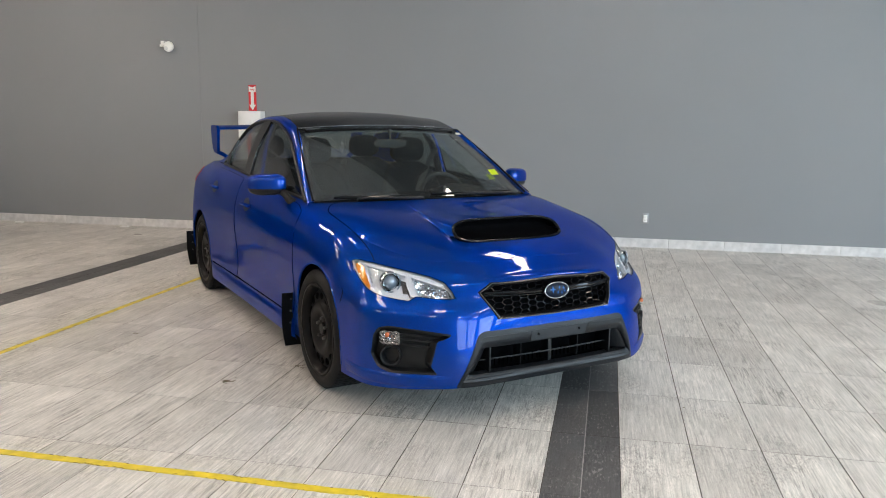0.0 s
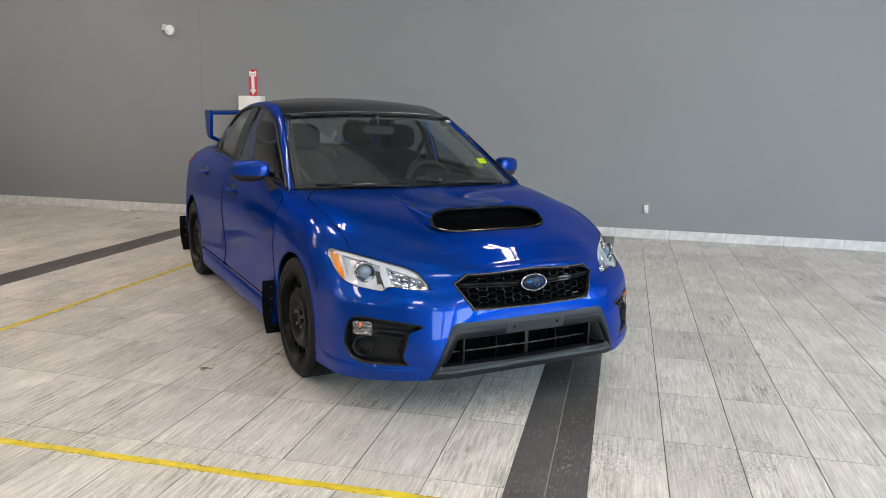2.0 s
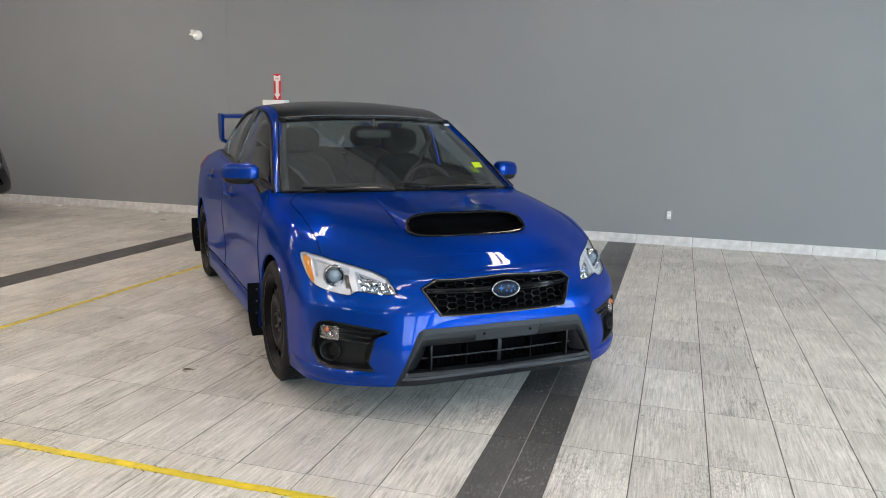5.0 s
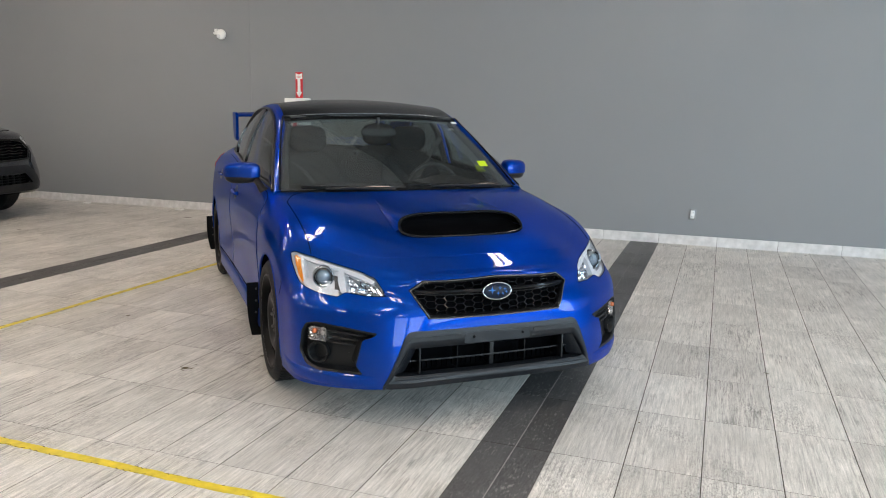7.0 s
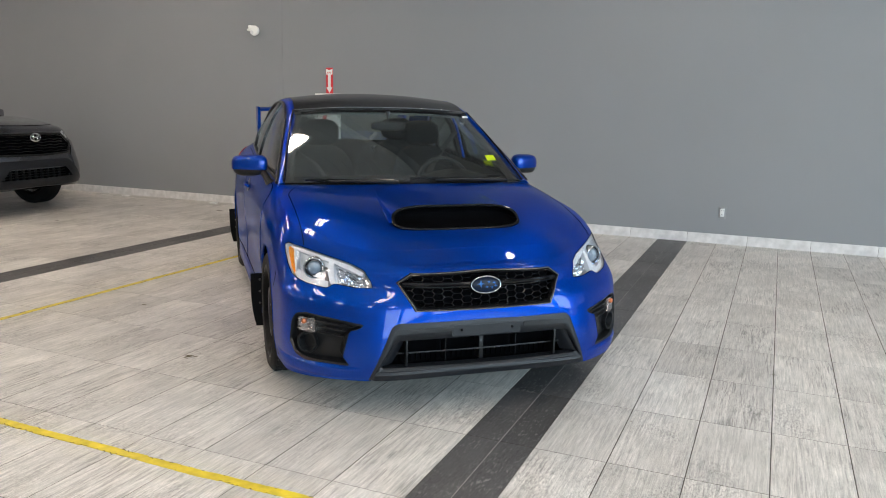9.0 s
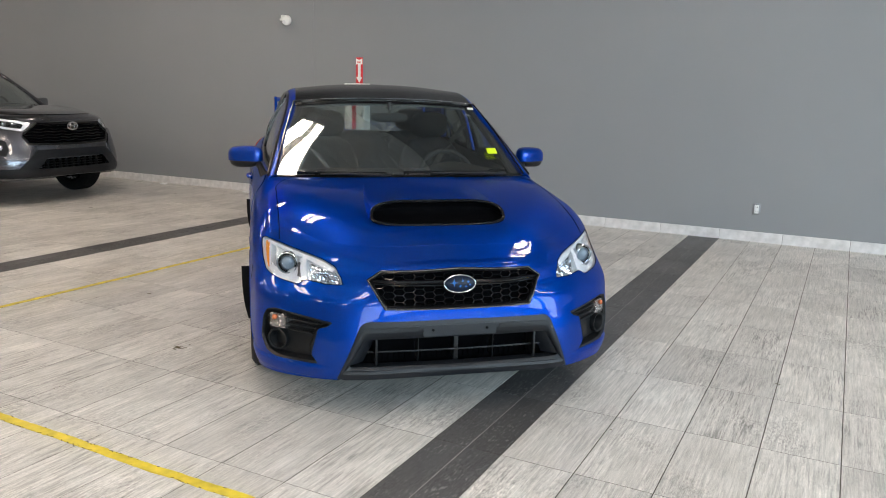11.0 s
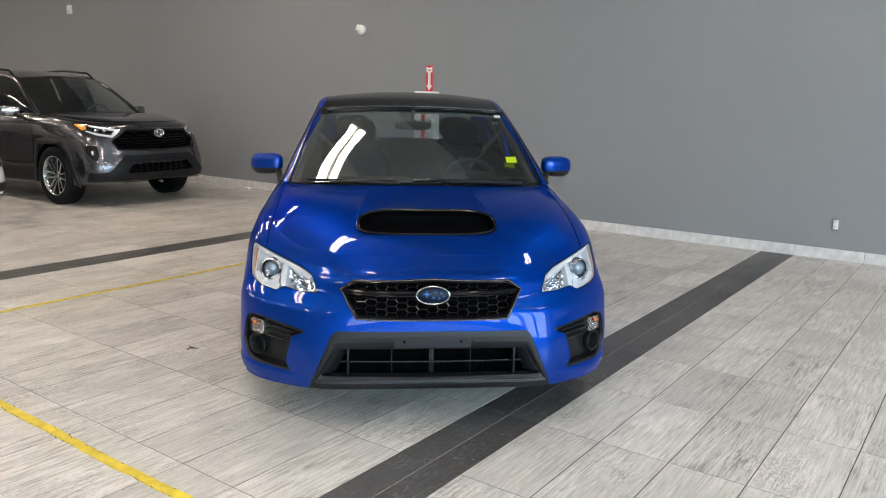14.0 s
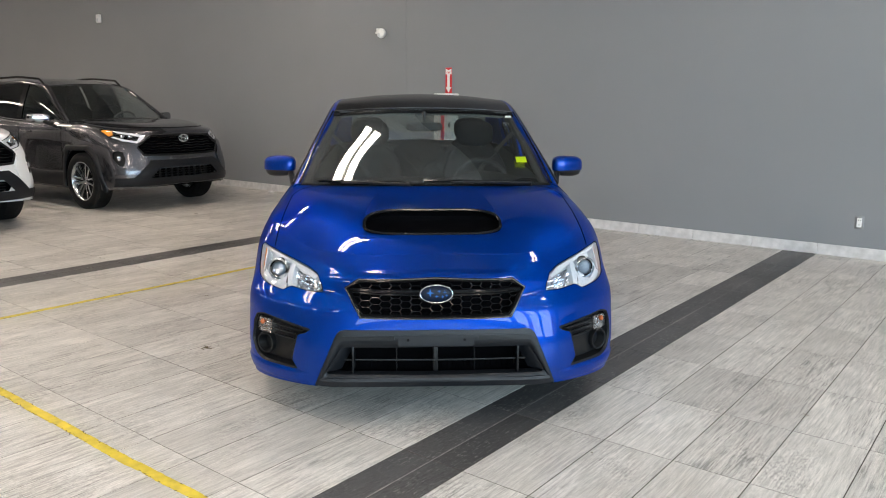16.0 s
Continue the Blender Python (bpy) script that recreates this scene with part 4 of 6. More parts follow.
for s in (-1, 1):
    # slightly raised plate, its black standing in for a recess's shade
    part("bumper_recess", patch(rings_on(SURF, [(x, 0, z) for x, z in densify(rounded([(s * 0.178, 0.442), (s * 0.178, 0.421), (s * 0.418, 0.414), (s * 0.405, 0.434)], 0.005, 3), 0.02)], (0, 1, 0), 5), 0.0090, 0.004), M_BLACK, lower)
    bm = bmesh.new()
    lathe(bm, [(0.0055, 0.0), (0.0055, 0.004), (0.001, 0.004)], 14, "y", (s * 0.12, front_y(0, 0.42) - 0.0115, 0.424))
    part("plate_bolt_hole", bm, M_DARK, lower)
    # slanted inner cheeks of the intake
    bm = bmesh.new()
    g = []
    for z in np.linspace(0.268, 0.386, 7):
        xo = 0.478 - (z - 0.275) * 0.52
        g.append([(s * (xo - 0.072 * t), front_y(s * (xo - 0.072 * t), z) + 0.012 + 0.055 * t**1.5, z) for t in np.linspace(0, 1, 6)])
    sheet(bm, g)
    part("intake_cheek", bm, M_GREYPLASTIC, lower)
    # inner side blades of the intake
    part("intake_blade", boxed(0.352, 0.362, -0.885, -0.78, 0.262, 0.392, bevel=0.003, m=Matrix.Diagonal((s, 1, 1, 1))), M_BLACK, lower)
part("plate_mount", patch(rings_on(SURF, [(x, 0, z) for x, z in densify(rounded([(-0.158, 0.444), (0.158, 0.444), (0.163, 0.396), (-0.163, 0.396)], 0.006, 3), 0.02)], (0, 1, 0), 5), 0.0078, 0.006), M_GREYPLASTIC, lower)
for z in (0.312,):
    bm = bmesh.new()
    tube(bm, [(x, front_y(x, 0.33) + 0.058, z) for x in np.linspace(-0.455, 0.455, 13)], 0.0026, 8, flat=1.6)
    part("intake_slat", bm, M_BLACK, lower)
for x in (-0.17, 0.0, 0.17):
    w = 0.010 if x == 0 else 0.002
    part("intake_upright", boxed(x - w, x + w, -0.862, -0.80, 0.262, 0.39, bevel=0.002), M_BLACK, lower)
bm = bmesh.new()
box(bm, -0.42, 0.42, -0.775, -0.763, 0.24, 0.40)
for i in range(34):
    box(bm, -0.41 + i * 0.0245, -0.405 + i * 0.0245, -0.785, -0.774, 0.25, 0.29)
part("radiator_mesh", bm, M_DARK, lower, smooth=False)
part("crash_beam", boxed(-0.43, 0.43, -0.80, -0.77, 0.345, 0.40, bevel=0.006), M_DARK, lower)
bm = bmesh.new()
lathe(bm, [(0.012, -0.84), (0.012, -0.80)], 14, "y", (0.03, 0, 0.375))
box(bm, -0.08, -0.02, -0.83, -0.80, 0.372, 0.386)
part("tow_eye", bm, M_BLACK, lower)
# lip below
bm = bmesh.new()
g = [[(x, front_y(x, 0.215) + dy, z) for x in np.linspace(-0.50, 0.50, 25)] for dy, z in ((0.012, 0.254), (-0.008, 0.244), (-0.013, 0.232), (-0.004, 0.206), (0.02, 0.196), (0.10, 0.19))]
sheet(bm, g)
part("lip", bm, M_GREYPLASTIC, lower)

def facets(bm, seed, amount):
    """Turns a smooth plate into a cut-glass one."""
    rnd = random.Random(seed)
    for v in bm.verts:
        if not v.is_boundary:
            v.co += v.normal * rnd.uniform(-amount, amount)
    return bm


# ---- flared lower corners of the bumper
for s in (1, -1):
    rays = [((s * x, -3, 0), (0, 1, 0)) for x in np.linspace(0.545, 0.815, 14)] + [((s * 3, y, 0), (-s, 0, 0)) for y in np.linspace(-0.60, -0.375, 9)]
    g = []
    for i, (o, w) in enumerate(rays):
        e = min(1.0, i / 3.0, (len(rays) - 1 - i) / 3.0)
        row = []
        for z, out in ((0.262, 0.0005), (0.256, 0.004), (0.250, 0.008), (0.242, 0.009), (0.222, 0.008), (0.206, 0.006), (0.198, -0.004)):
            h, n, _, _ = SURF.ray_cast(Vector((o[0], o[1], z)), Vector(w))
            n = Vector((n.x, n.y, 0)).normalized()
            row.append(tuple(h + n * (0.0006 + out * e)))
        g.append(row)
    bm = bmesh.new()
    sheet(bm, g)
    part("corner_flare", bm, M_BLUE, CAR)

# ---- fog pockets
for s in (1, -1):
    bz = part("fog_bezel", patch(rings_on(SURF, [(x * s, 0, z) for x, z in densify(rounded(POCKET, 0.014, 3), 0.02)], (0, 1, 0), 8), -0.042, 0.004), M_BLACK, CAR, "black fog lamp bezel with ribs")
    rim = [(x * s, z) for x, z in densify(rounded(POCKET, 0.014, 3), 0.02)]
    bm = bmesh.new()
    rr = rings_on(SURF, [(x, 0, z) for x, z in rim], (0, 1, 0), 1)[0]
    a = [bm.verts.new(h + n * 0.0015) for h, n in rr]
    cx, cz = sum(h.x for h, n in rr) / len(rr), sum(h.z for h, n in rr) / len(rr)
    b = [bm.verts.new(Vector((h.x + (cx - h.x) * 0.07, h.y + 0.003, h.z + (cz - h.z) * 0.09))) for h, n in rr]
    c = [bm.verts.new(Vector((h.x + (cx - h.x) * 0.11, h.y + 0.05, h.z + (cz - h.z) * 0.14))) for h, n in rr]
    for p, q in ((a, b), (b, c)):
        for k in range(len(p)):
            bm.faces.new((p[k], p[(k + 1) % len(p)], q[(k + 1) % len(p)], q[k]))
    part("bezel_rim", bm, M_BLACK, bz)
    for dz, xa, xb in ((0.432, 0.575, 0.728), (0.410, 0.60, 0.722), (0.386, 0.61, 0.722)):
        bm = bmesh.new()
        tube(bm, [(s * x, front_y(s * x, dz) + 0.030, dz + (x - 0.6) * 0.06) for x in np.linspace(xa, xb, 6)], [0.003, 0.008, 0.0085, 0.0085, 0.008, 0.004], 8, flat=0.7)
        part("rib", bm, M_BLACK, bz)
    fy = front_y(s * 0.757, 0.340) + 0.040
    m = pose(s * 0.757, fy, 0.340, 0, 0, s * 36)
    bm = bmesh.new()
    lathe(bm, [(0.044, 0.05), (0.050, -0.010), (0.048, -0.016), (0.041, -0.014), (0.034, 0.006), (0.030, 0.026), (0.016, 0.030), (0.014, 0.022), (0.002, 0.021)], 32, "y")
    bmesh.ops.transform(bm, matrix=m, verts=bm.verts)
    part("fog_lamp_cap", bm, M_BLACK, bz, "round black fog lamp cap")
    # turn lamp
    TURN = [(0.738, 0.456), (0.805, 0.452), (0.808, 0.393), (0.742, 0.391)]
    tr = rings_on(SURF, [(x * s, 0, z) for x, z in densify(rounded(TURN, 0.012, 3), 0.012)], (0, 1, 0), 5)
    lamp = part("turn_lamp", facets(patch(tr, -0.014, 0.03), 9, 0.004), M_TURNLAMP, CAR, "clear turn signal lamp", smooth=False)
    tl = part("lamp_lens", patch(tr, -0.006, 0.003), M_LENS, lamp)
    tl.visible_shadow = False
    bm = bmesh.new()
    sup(bm, (s * 0.776, front_y(s * 0.776, 0.43) + 0.010, 0.436), (0.010, 0.010, 0.012), 2.2, 14, 10)
    part("amber_bulb", bm, M_BULB, lamp, "amber bulb")

# ---- headlights
for s in (1, -1):
    hl = empty("headlight", Matrix())
    hl.parent = CAR
    part("housing", patch(on_lamp(HEAD, s), -0.036, 0.006), M_HOUSING, hl, "bright silver lamp housing")
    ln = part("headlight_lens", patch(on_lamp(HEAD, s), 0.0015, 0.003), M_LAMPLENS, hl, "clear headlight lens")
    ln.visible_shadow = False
    rim = on_lamp(HEAD, s, 1)[0]
    bm = bmesh.new()
    tube(bm, [h - n * 0.001 for h, n in rim + rim[:1]], 0.0022, 6, cap=False)
    part("lens_seal", bm, M_DARK, hl, "dark seal round the lens")
    # pale ledge along the upper edge
    up = [(0.516, -0.722, 0.661), (0.560, -0.665, 0.684), (0.650, -0.575, 0.706), (0.746, -0.460, 0.730), (0.797, -0.380, 0.739), (0.795, -0.395, 0.727), (0.740, -0.475, 0.714), (0.650, -0.590, 0.692), (0.570, -0.675, 0.669), (0.525, -0.725, 0.647)]
    part("upper_ledge", patch(on_lamp(up, s, 2, 0.02, 0.003), -0.008, 0.022), M_LAMPGREY, hl, "pale upper ledge")
    cell = on_lamp([(0.506, -0.772, 0.606), (0.511, -0.748, 0.640), (0.530, -0.715, 0.655), (0.570, -0.672, 0.666), (0.628, -0.625, 0.680), (0.633, -0.668, 0.635), (0.622, -0.695, 0.612), (0.560, -0.740, 0.604)], s, 7, 0.016, 0.006)
    part("inner_reflector", facets(patch(cell, -0.022, 0.012), 5, 0.0075), M_CHROME, hl, "faceted bright reflector", smooth=False)
    part("reflector_wall", patch(on_lamp([(0.634, -0.610, 0.692), (0.652, -0.590, 0.696), (0.664, -0.630, 0.650), (0.660, -0.675, 0.604), (0.640, -0.690, 0.610), (0.644, -0.660, 0.650)], s, 3, 0.02, 0.004), -0.006, 0.03), M_LAMPGREY, hl, "pale partition")
    part("lower_bezel", patch(on_lamp([(0.670, -0.680, 0.592), (0.672, -0.660, 0.618), (0.70, -0.635, 0.614), (0.75, -0.585, 0.622), (0.785, -0.540, 0.640), (0.792, -0.510, 0.655), (0.804, -0.514, 0.630), (0.787, -0.553, 0.614), (0.757, -0.600, 0.603), (0.708, -0.651, 0.595)], s, 3, 0.02, 0.004), -0.012, 0.02), M_LAMPGREY, hl, "pale lower bezel")
    part("amber_corner", patch(on_lamp([(0.806, -0.372, 0.735), (0.818, -0.362, 0.728), (0.821, -0.390, 0.700), (0.817, -0.450, 0.658), (0.806, -0.510, 0.628), (0.796, -0.512, 0.642), (0.793, -0.450, 0.690), (0.790, -0.415, 0.722)], s, 4, 0.012, 0.006), -0.020, 0.006), M_AMBER, hl, "amber corner lamp")
    px, pz = 0.712, 0.655
    py = front_y(s * px, pz)
    m = pose(s * px, py + 0.016, pz, 0, 0, s * 14)
    for nm, prof, mt in (("projector_ring", [(0.050, 0.04), (0.050, -0.004), (0.046, -0.009), (0.042, -0.004), (0.040, 0.02)], M_CHROME), ("projector_gap", [(0.0405, 0.01), (0.0405, 0.002), (0.036, 0.006)], M_DARK), ("projector_shroud", [(0.0385, 0.03), (0.038, 0.004), (0.034, 0.0), (0.031, 0.012)], M_SILVER)):
        bm = bmesh.new()
        lathe(bm, prof, 36, "y", closed=False)
        bmesh.ops.transform(bm, matrix=m, verts=bm.verts)
        part(nm, bm, mt, hl)
    bm = bmesh.new()
    sup(bm, (0, 0.012, 0), (0.032, 0.022, 0.032), 2.0, 28, 14)
    bmesh.ops.transform(bm, matrix=m, verts=bm.verts)
    part("projector_lens", bm, M_PROJ, hl, "blue-grey projector lens")
    # dark well between projector and partition
    part("projector_well", patch(on_lamp([(0.660, -0.63, 0.672), (0.700, -0.58, 0.684), (0.690, -0.62, 0.655), (0.690, -0.64, 0.622), (0.668, -0.665, 0.612), (0.664, -0.65, 0.64)], s, 3, 0.02, 0.004), -0.030, 0.004), M_LUG, hl, "dark steel well beside the projector")
    # fin that shields the corner lamp from ahead
    fin = on_lamp([(0.786, -0.420, 0.724), (0.790, -0.450, 0.690), (0.793, -0.512, 0.638), (0.785, -0.515, 0.640), (0.780, -0.460, 0.690), (0.776, -0.425, 0.722)], s, 2, 0.012, 0.002)
    part("lamp_fin", patch(fin, -0.004, 0.032), M_LAMPGREY, hl)

# ---- greenhouse
N_A, N_R = 17, 25
CW = resample(spline([(0.730, 0.425, 0.946), (0.43, 0.342, 0.956), (0, 0.305, 0.960)], 8, back=(-0.43, 0.342, 0.956)), 15)
HD = resample(spline([(0.588, 1.10, 1.346), (0.33, 1.05, 1.364), (0, 1.03, 1.370)], 8, back=(-0.33, 1.05, 1.364)), 15)
AP = resample(spline([(0.730, 0.425, 0.946), (0.670, 0.74, 1.140), (0.588, 1.10, 1.346)], 8), N_A)
WM = resample(spline([(0, 0.305, 0.960), (0, 0.655, 1.166), (0, 1.03, 1.370)], 8), N_A)
RS = resample(spline([(0.588, 1.10, 1.346), (0.572, 1.30, 1.404), (0.565, 1.60, 1.428), (0.565, 2.0, 1.408), (0.572, 2.36, 1.340)], 6), N_R)
RM = resample(spline([(0, 1.03, 1.370), (0, 1.26, 1.430), (0, 1.62, 1.466), (0, 2.05, 1.452), (0, 2.42, 1.385)], 6), N_R)
RB = resample(spline([(0.572, 2.36, 1.340), (0.30, 2.41, 1.375), (0, 2.42, 1.385)], 6), 15)
BS = resample(spline([(0.572, 2.36, 1.340), (0.595, 2.66, 1.203), (0.60, 2.93, 1.070)], 6), N_A)
BMID = resample(spline([(0, 2.42, 1.385), (0, 2.72, 1.23), (0, 2.98, 1.085)], 6), N_A)
BB = resample(spline([(0.60, 2.93, 1.070), (0.3, 2.97, 1.083), (0, 2.98, 1.085)], 6), 15)
ws = part("windscreen", shell(coons(CW, HD, AP, WM), 0.005, True, -0.004), M_GLASS, CAR, "clear windscreen with stickers")
ws.visible_shadow = False
part("roof", shell(coons(HD, RB, RS, RM), 0.012, True, 0.0), M_ROOFBLACK, CAR, "black wrapped roof panel")
rg = part("rear_window", shell(coons(RB, BB, BS, BMID), 0.005, True, -0.004), M_GLASS, CAR, "rear window")
rg.visible_shadow = False
part("headliner", shell(coons(HD, RB, RS, RM), 0.01, True, -0.035), M_HEADLINER, CAR)
# shaded border of the screen and the bright bead along its head
bd = bmesh.new()
for s in (1, -1):
    tube(bd, [Vector(p) * 1.0 + Vector((0, -0.004, 0.004)) for p in HD * (s, 1, 1)], 0.0026, 6)
part("screen_bead", bd, M_SILVER, ws, "thin bright bead over the screen")
for s in (1, -1):
    bd = bmesh.new()
    tube(bd, [Vector(p) + Vector((s * 0.006, -0.002, 0.003)) for p in AP * (s, 1, 1)], 0.006, 6)
    part("pillar_trim", bd, M_GLOSSBLACK, ws)

part("screen_shade", shell(coons(CW, HD, AP, WM)[-2:], 0.003, True, -0.0012), M_GLOSSBLACK, ws, "dark band along the head of the screen")

DLO = [(0.776, 0.405, 0.925), (0.702, 0.78, 1.125), (0.634, 1.14, 1.305), (0.614, 1.42, 1.383), (0.614, 1.72, 1.396), (0.636, 2.06, 1.345), (0.688, 2.29, 1.203), (0.742, 2.42, 1.062)]
INN = [(0.730, 0.425, 0.946), (0.670, 0.74, 1.140), (0.588, 1.10, 1.346), (0.568, 1.42, 1.420), (0.565, 1.72, 1.426), (0.567, 2.08, 1.398), (0.572, 2.36, 1.340), (0.595, 2.66, 1.203)]
in_c, out_c = spline(INN + [(0.60, 2.93, 1.070)], 8), spline(DLO + [(0.715, 2.80, 1.052)], 8)
nrm = np.array([0.55, 0, 0.35])
rail = np.stack([in_c * (1 - t) + out_c * t + nrm * 0.016 * math.sin(math.pi * t) for t in np.linspace(0, 1, 9)])
for s in (1, -1):
    part("roof_rail", shell(rail * (s, 1, 1), 0.03, False, 0.0), M_BLUE, CAR, "blue pillar and roof rail")
# side glass and its black trim
top = spline(DLO, 10)
by_, bz_, bx_ = S_SIDE[-1][64:89, 1], S_SIDE[-1][64:89, 2], S_SIDE[-1][64:89, 0]
bot = np.stack([np.interp(top[:, 1], by_, bx_), top[:, 1], np.interp(top[:, 1], by_, bz_) + 0.002], 1)
top_in = top + np.array((0.006, 0, 0))
for s in (1, -1):
    glass_g = np.stack([bot * (1 - t) + top_in * t + np.array((0.020, 0, 0)) * math.sin(math.pi * t) for t in np.linspace(0, 1, 9)]) * (s, 1, 1)
    sw = empty("side_glass", Matrix())
    sw.parent = CAR
    for a, b, nm in ((2, 36, "front_pane"), (39, 57, "rear_pane"), (59, 69, "quarter_pane")):
        pn = part(nm, shell(glass_g[:, a : b + 1], 0.004, False, -0.006), M_GLASS_SIDE, sw, "tinted side glass")
        pn.visible_shadow = False
    for a, b, nm in ((35, 40, "centre_pillar"), (57, 59, "division_bar")):
        part(nm, shell(glass_g[:, a : b + 1], 0.02, False, 0.003), M_GLOSSBLACK, sw, "gloss black pillar trim")
    fr = bmesh.new()
    tube(fr, [tuple(p) for p in (top_in * (s, 1, 1))[1:]], 0.009, 8)
    tube(fr, [tuple(p) for p in (bot * (s, 1, 1) + np.array((s * 0.003, 0, 0.004)))[3:-1]], 0.009, 8)
    part("window_frame", fr, M_BLACK, sw, "black window surround")
    # inner pillar
    ib = bmesh.new()
    tube(ib, [(s * 0.73, 1.56, 0.98), (s * 0.66, 1.60, 1.25), (s * 0.585, 1.64, 1.38)], 0.045, 8, flat=0.6)
    part("inner_pillar", ib, M_DASH, sw)
    ib = bmesh.new()
    tube(ib, [(s * 0.735, 1.49, 0.97), (s * 0.668, 1.53, 1.25), (s * 0.612, 1.56, 1.37)], 0.015, 8, flat=0.7)
    part("door_edge", ib, M_BLUE, sw, "blue door edge")

# cowl and wipers
part("cowl", shell(np.stack([CW * (1, 1, 1) + np.array((0, -0.050, -0.026)), CW + np.array((0, -0.02, -0.012)), CW + np.array((0, 0.03, 0.004))]), 0.01, True, 0.0), M_GLOSSBLACK, CAR, "black plastic cowl panel")
def wiper(pivot, tip, park):
    w = empty("wiper", Matrix())
    w.parent = CAR
    bm = bmesh.new()
    mid = (Vector(pivot) + Vector(tip)) / 2 + Vector((0, -0.03, 0.02))
    tube(bm, [pivot, (pivot[0], pivot[1], pivot[2] + 0.02), mid, (mid + Vector(tip)) / 2], [0.014, 0.012, 0.008, 0.006], 8)
    part("arm", bm, M_BLACK, w)
    bm = bmesh.new()
    d = Vector(tip) - Vector(pivot)
    tube(bm, [Vector(park) + (Vector(tip) - Vector(park)) * t + Vector((0, -0.012 * math.sin(math.pi * t), 0.012)) for t in np.linspace(0, 1, 9)], 0.0058, 6, flat=1.5)
    part("blade", bm, M_GLOSSBLACK, w)
def on_screen(x, dy):
    y = float(np.interp(abs(x), CW[::-1, 0], CW[::-1, 1])) + dy
    return (x, y, 0.951 + dy * 0.55)
wiper(on_screen(-0.10, -0.03), on_screen(-0.62, 0.0), on_screen(-0.12, 0.0))
wiper(on_screen(0.60, -0.03), on_screen(-0.02, 0.015), on_screen(0.58, 0.0))

# stickers on the screen
def on_glass(x, t):
    y0, y1 = np.interp(abs(x), CW[::-1, 0], CW[::-1, 1]), np.interp(abs(x), HD[::-1, 0], HD[::-1, 1])
    return Vector((x, y0 + (y1 - y0) * t, 0.957 + (1.362 - 0.957) * t))
def sticker(name, x, t, w, h, m, label):
    a, b = on_glass(x, t), on_glass(x, t + 0.05)
    up = (b - a).normalized()
    side = (on_glass(x + 0.02, t) - on_glass(x - 0.02, t)).normalized()
    nn = side.cross(up).normalized()
    bm = bmesh.new()
    vs = [bm.verts.new(a + side * i * w / 2 + up * j * h / 2 + nn * 0.012) for i, j in ((-1, -1), (1, -1), (1, 1), (-1, 1))]
    bm.faces.new(vs)
    bmesh.ops.solidify(bm, geom=bm.faces[:], thickness=0.001)
    part(name, bm, m, ws, label, smooth=False)
sticker("sticker", 0.572, 0.265, 0.068, 0.062, M_YELLOW, "yellow-green sticker")
sticker("small_sticker", 0.546, 0.87, 0.042, 0.028, M_WHITE, "small white sticker")

# ---- doors, handles, mirrors, skirts
def belt_z(y):
    return float(np.interp(y, by_, bz_)) - 0.022


DOORS = {"front_door": [(0.375, 0.885), (0.385, 0.60), (0.395, 0.34), (0.46, 0.262), (1.52, 0.272), (1.60, 0.34), (1.615, 0.70), (1.585, belt_z(1.585)), (1.2, belt_z(1.2)), (0.8, belt_z(0.8)), (0.5, belt_z(0.5))],
         "rear_door": [(1.640, 0.70), (1.625, 0.34), (1.70, 0.275), (2.22, 0.285), (2.36, 0.40), (2.42, 0.58), (2.505, 0.78), (2.46, belt_z(2.44)), (2.1, belt_z(2.1)), (1.80, belt_z(1.8)), (1.61, belt_z(1.61))]}
HANDLES = {"front_door": (1.36, 0.842), "rear_door": (2.26, 0.893)}
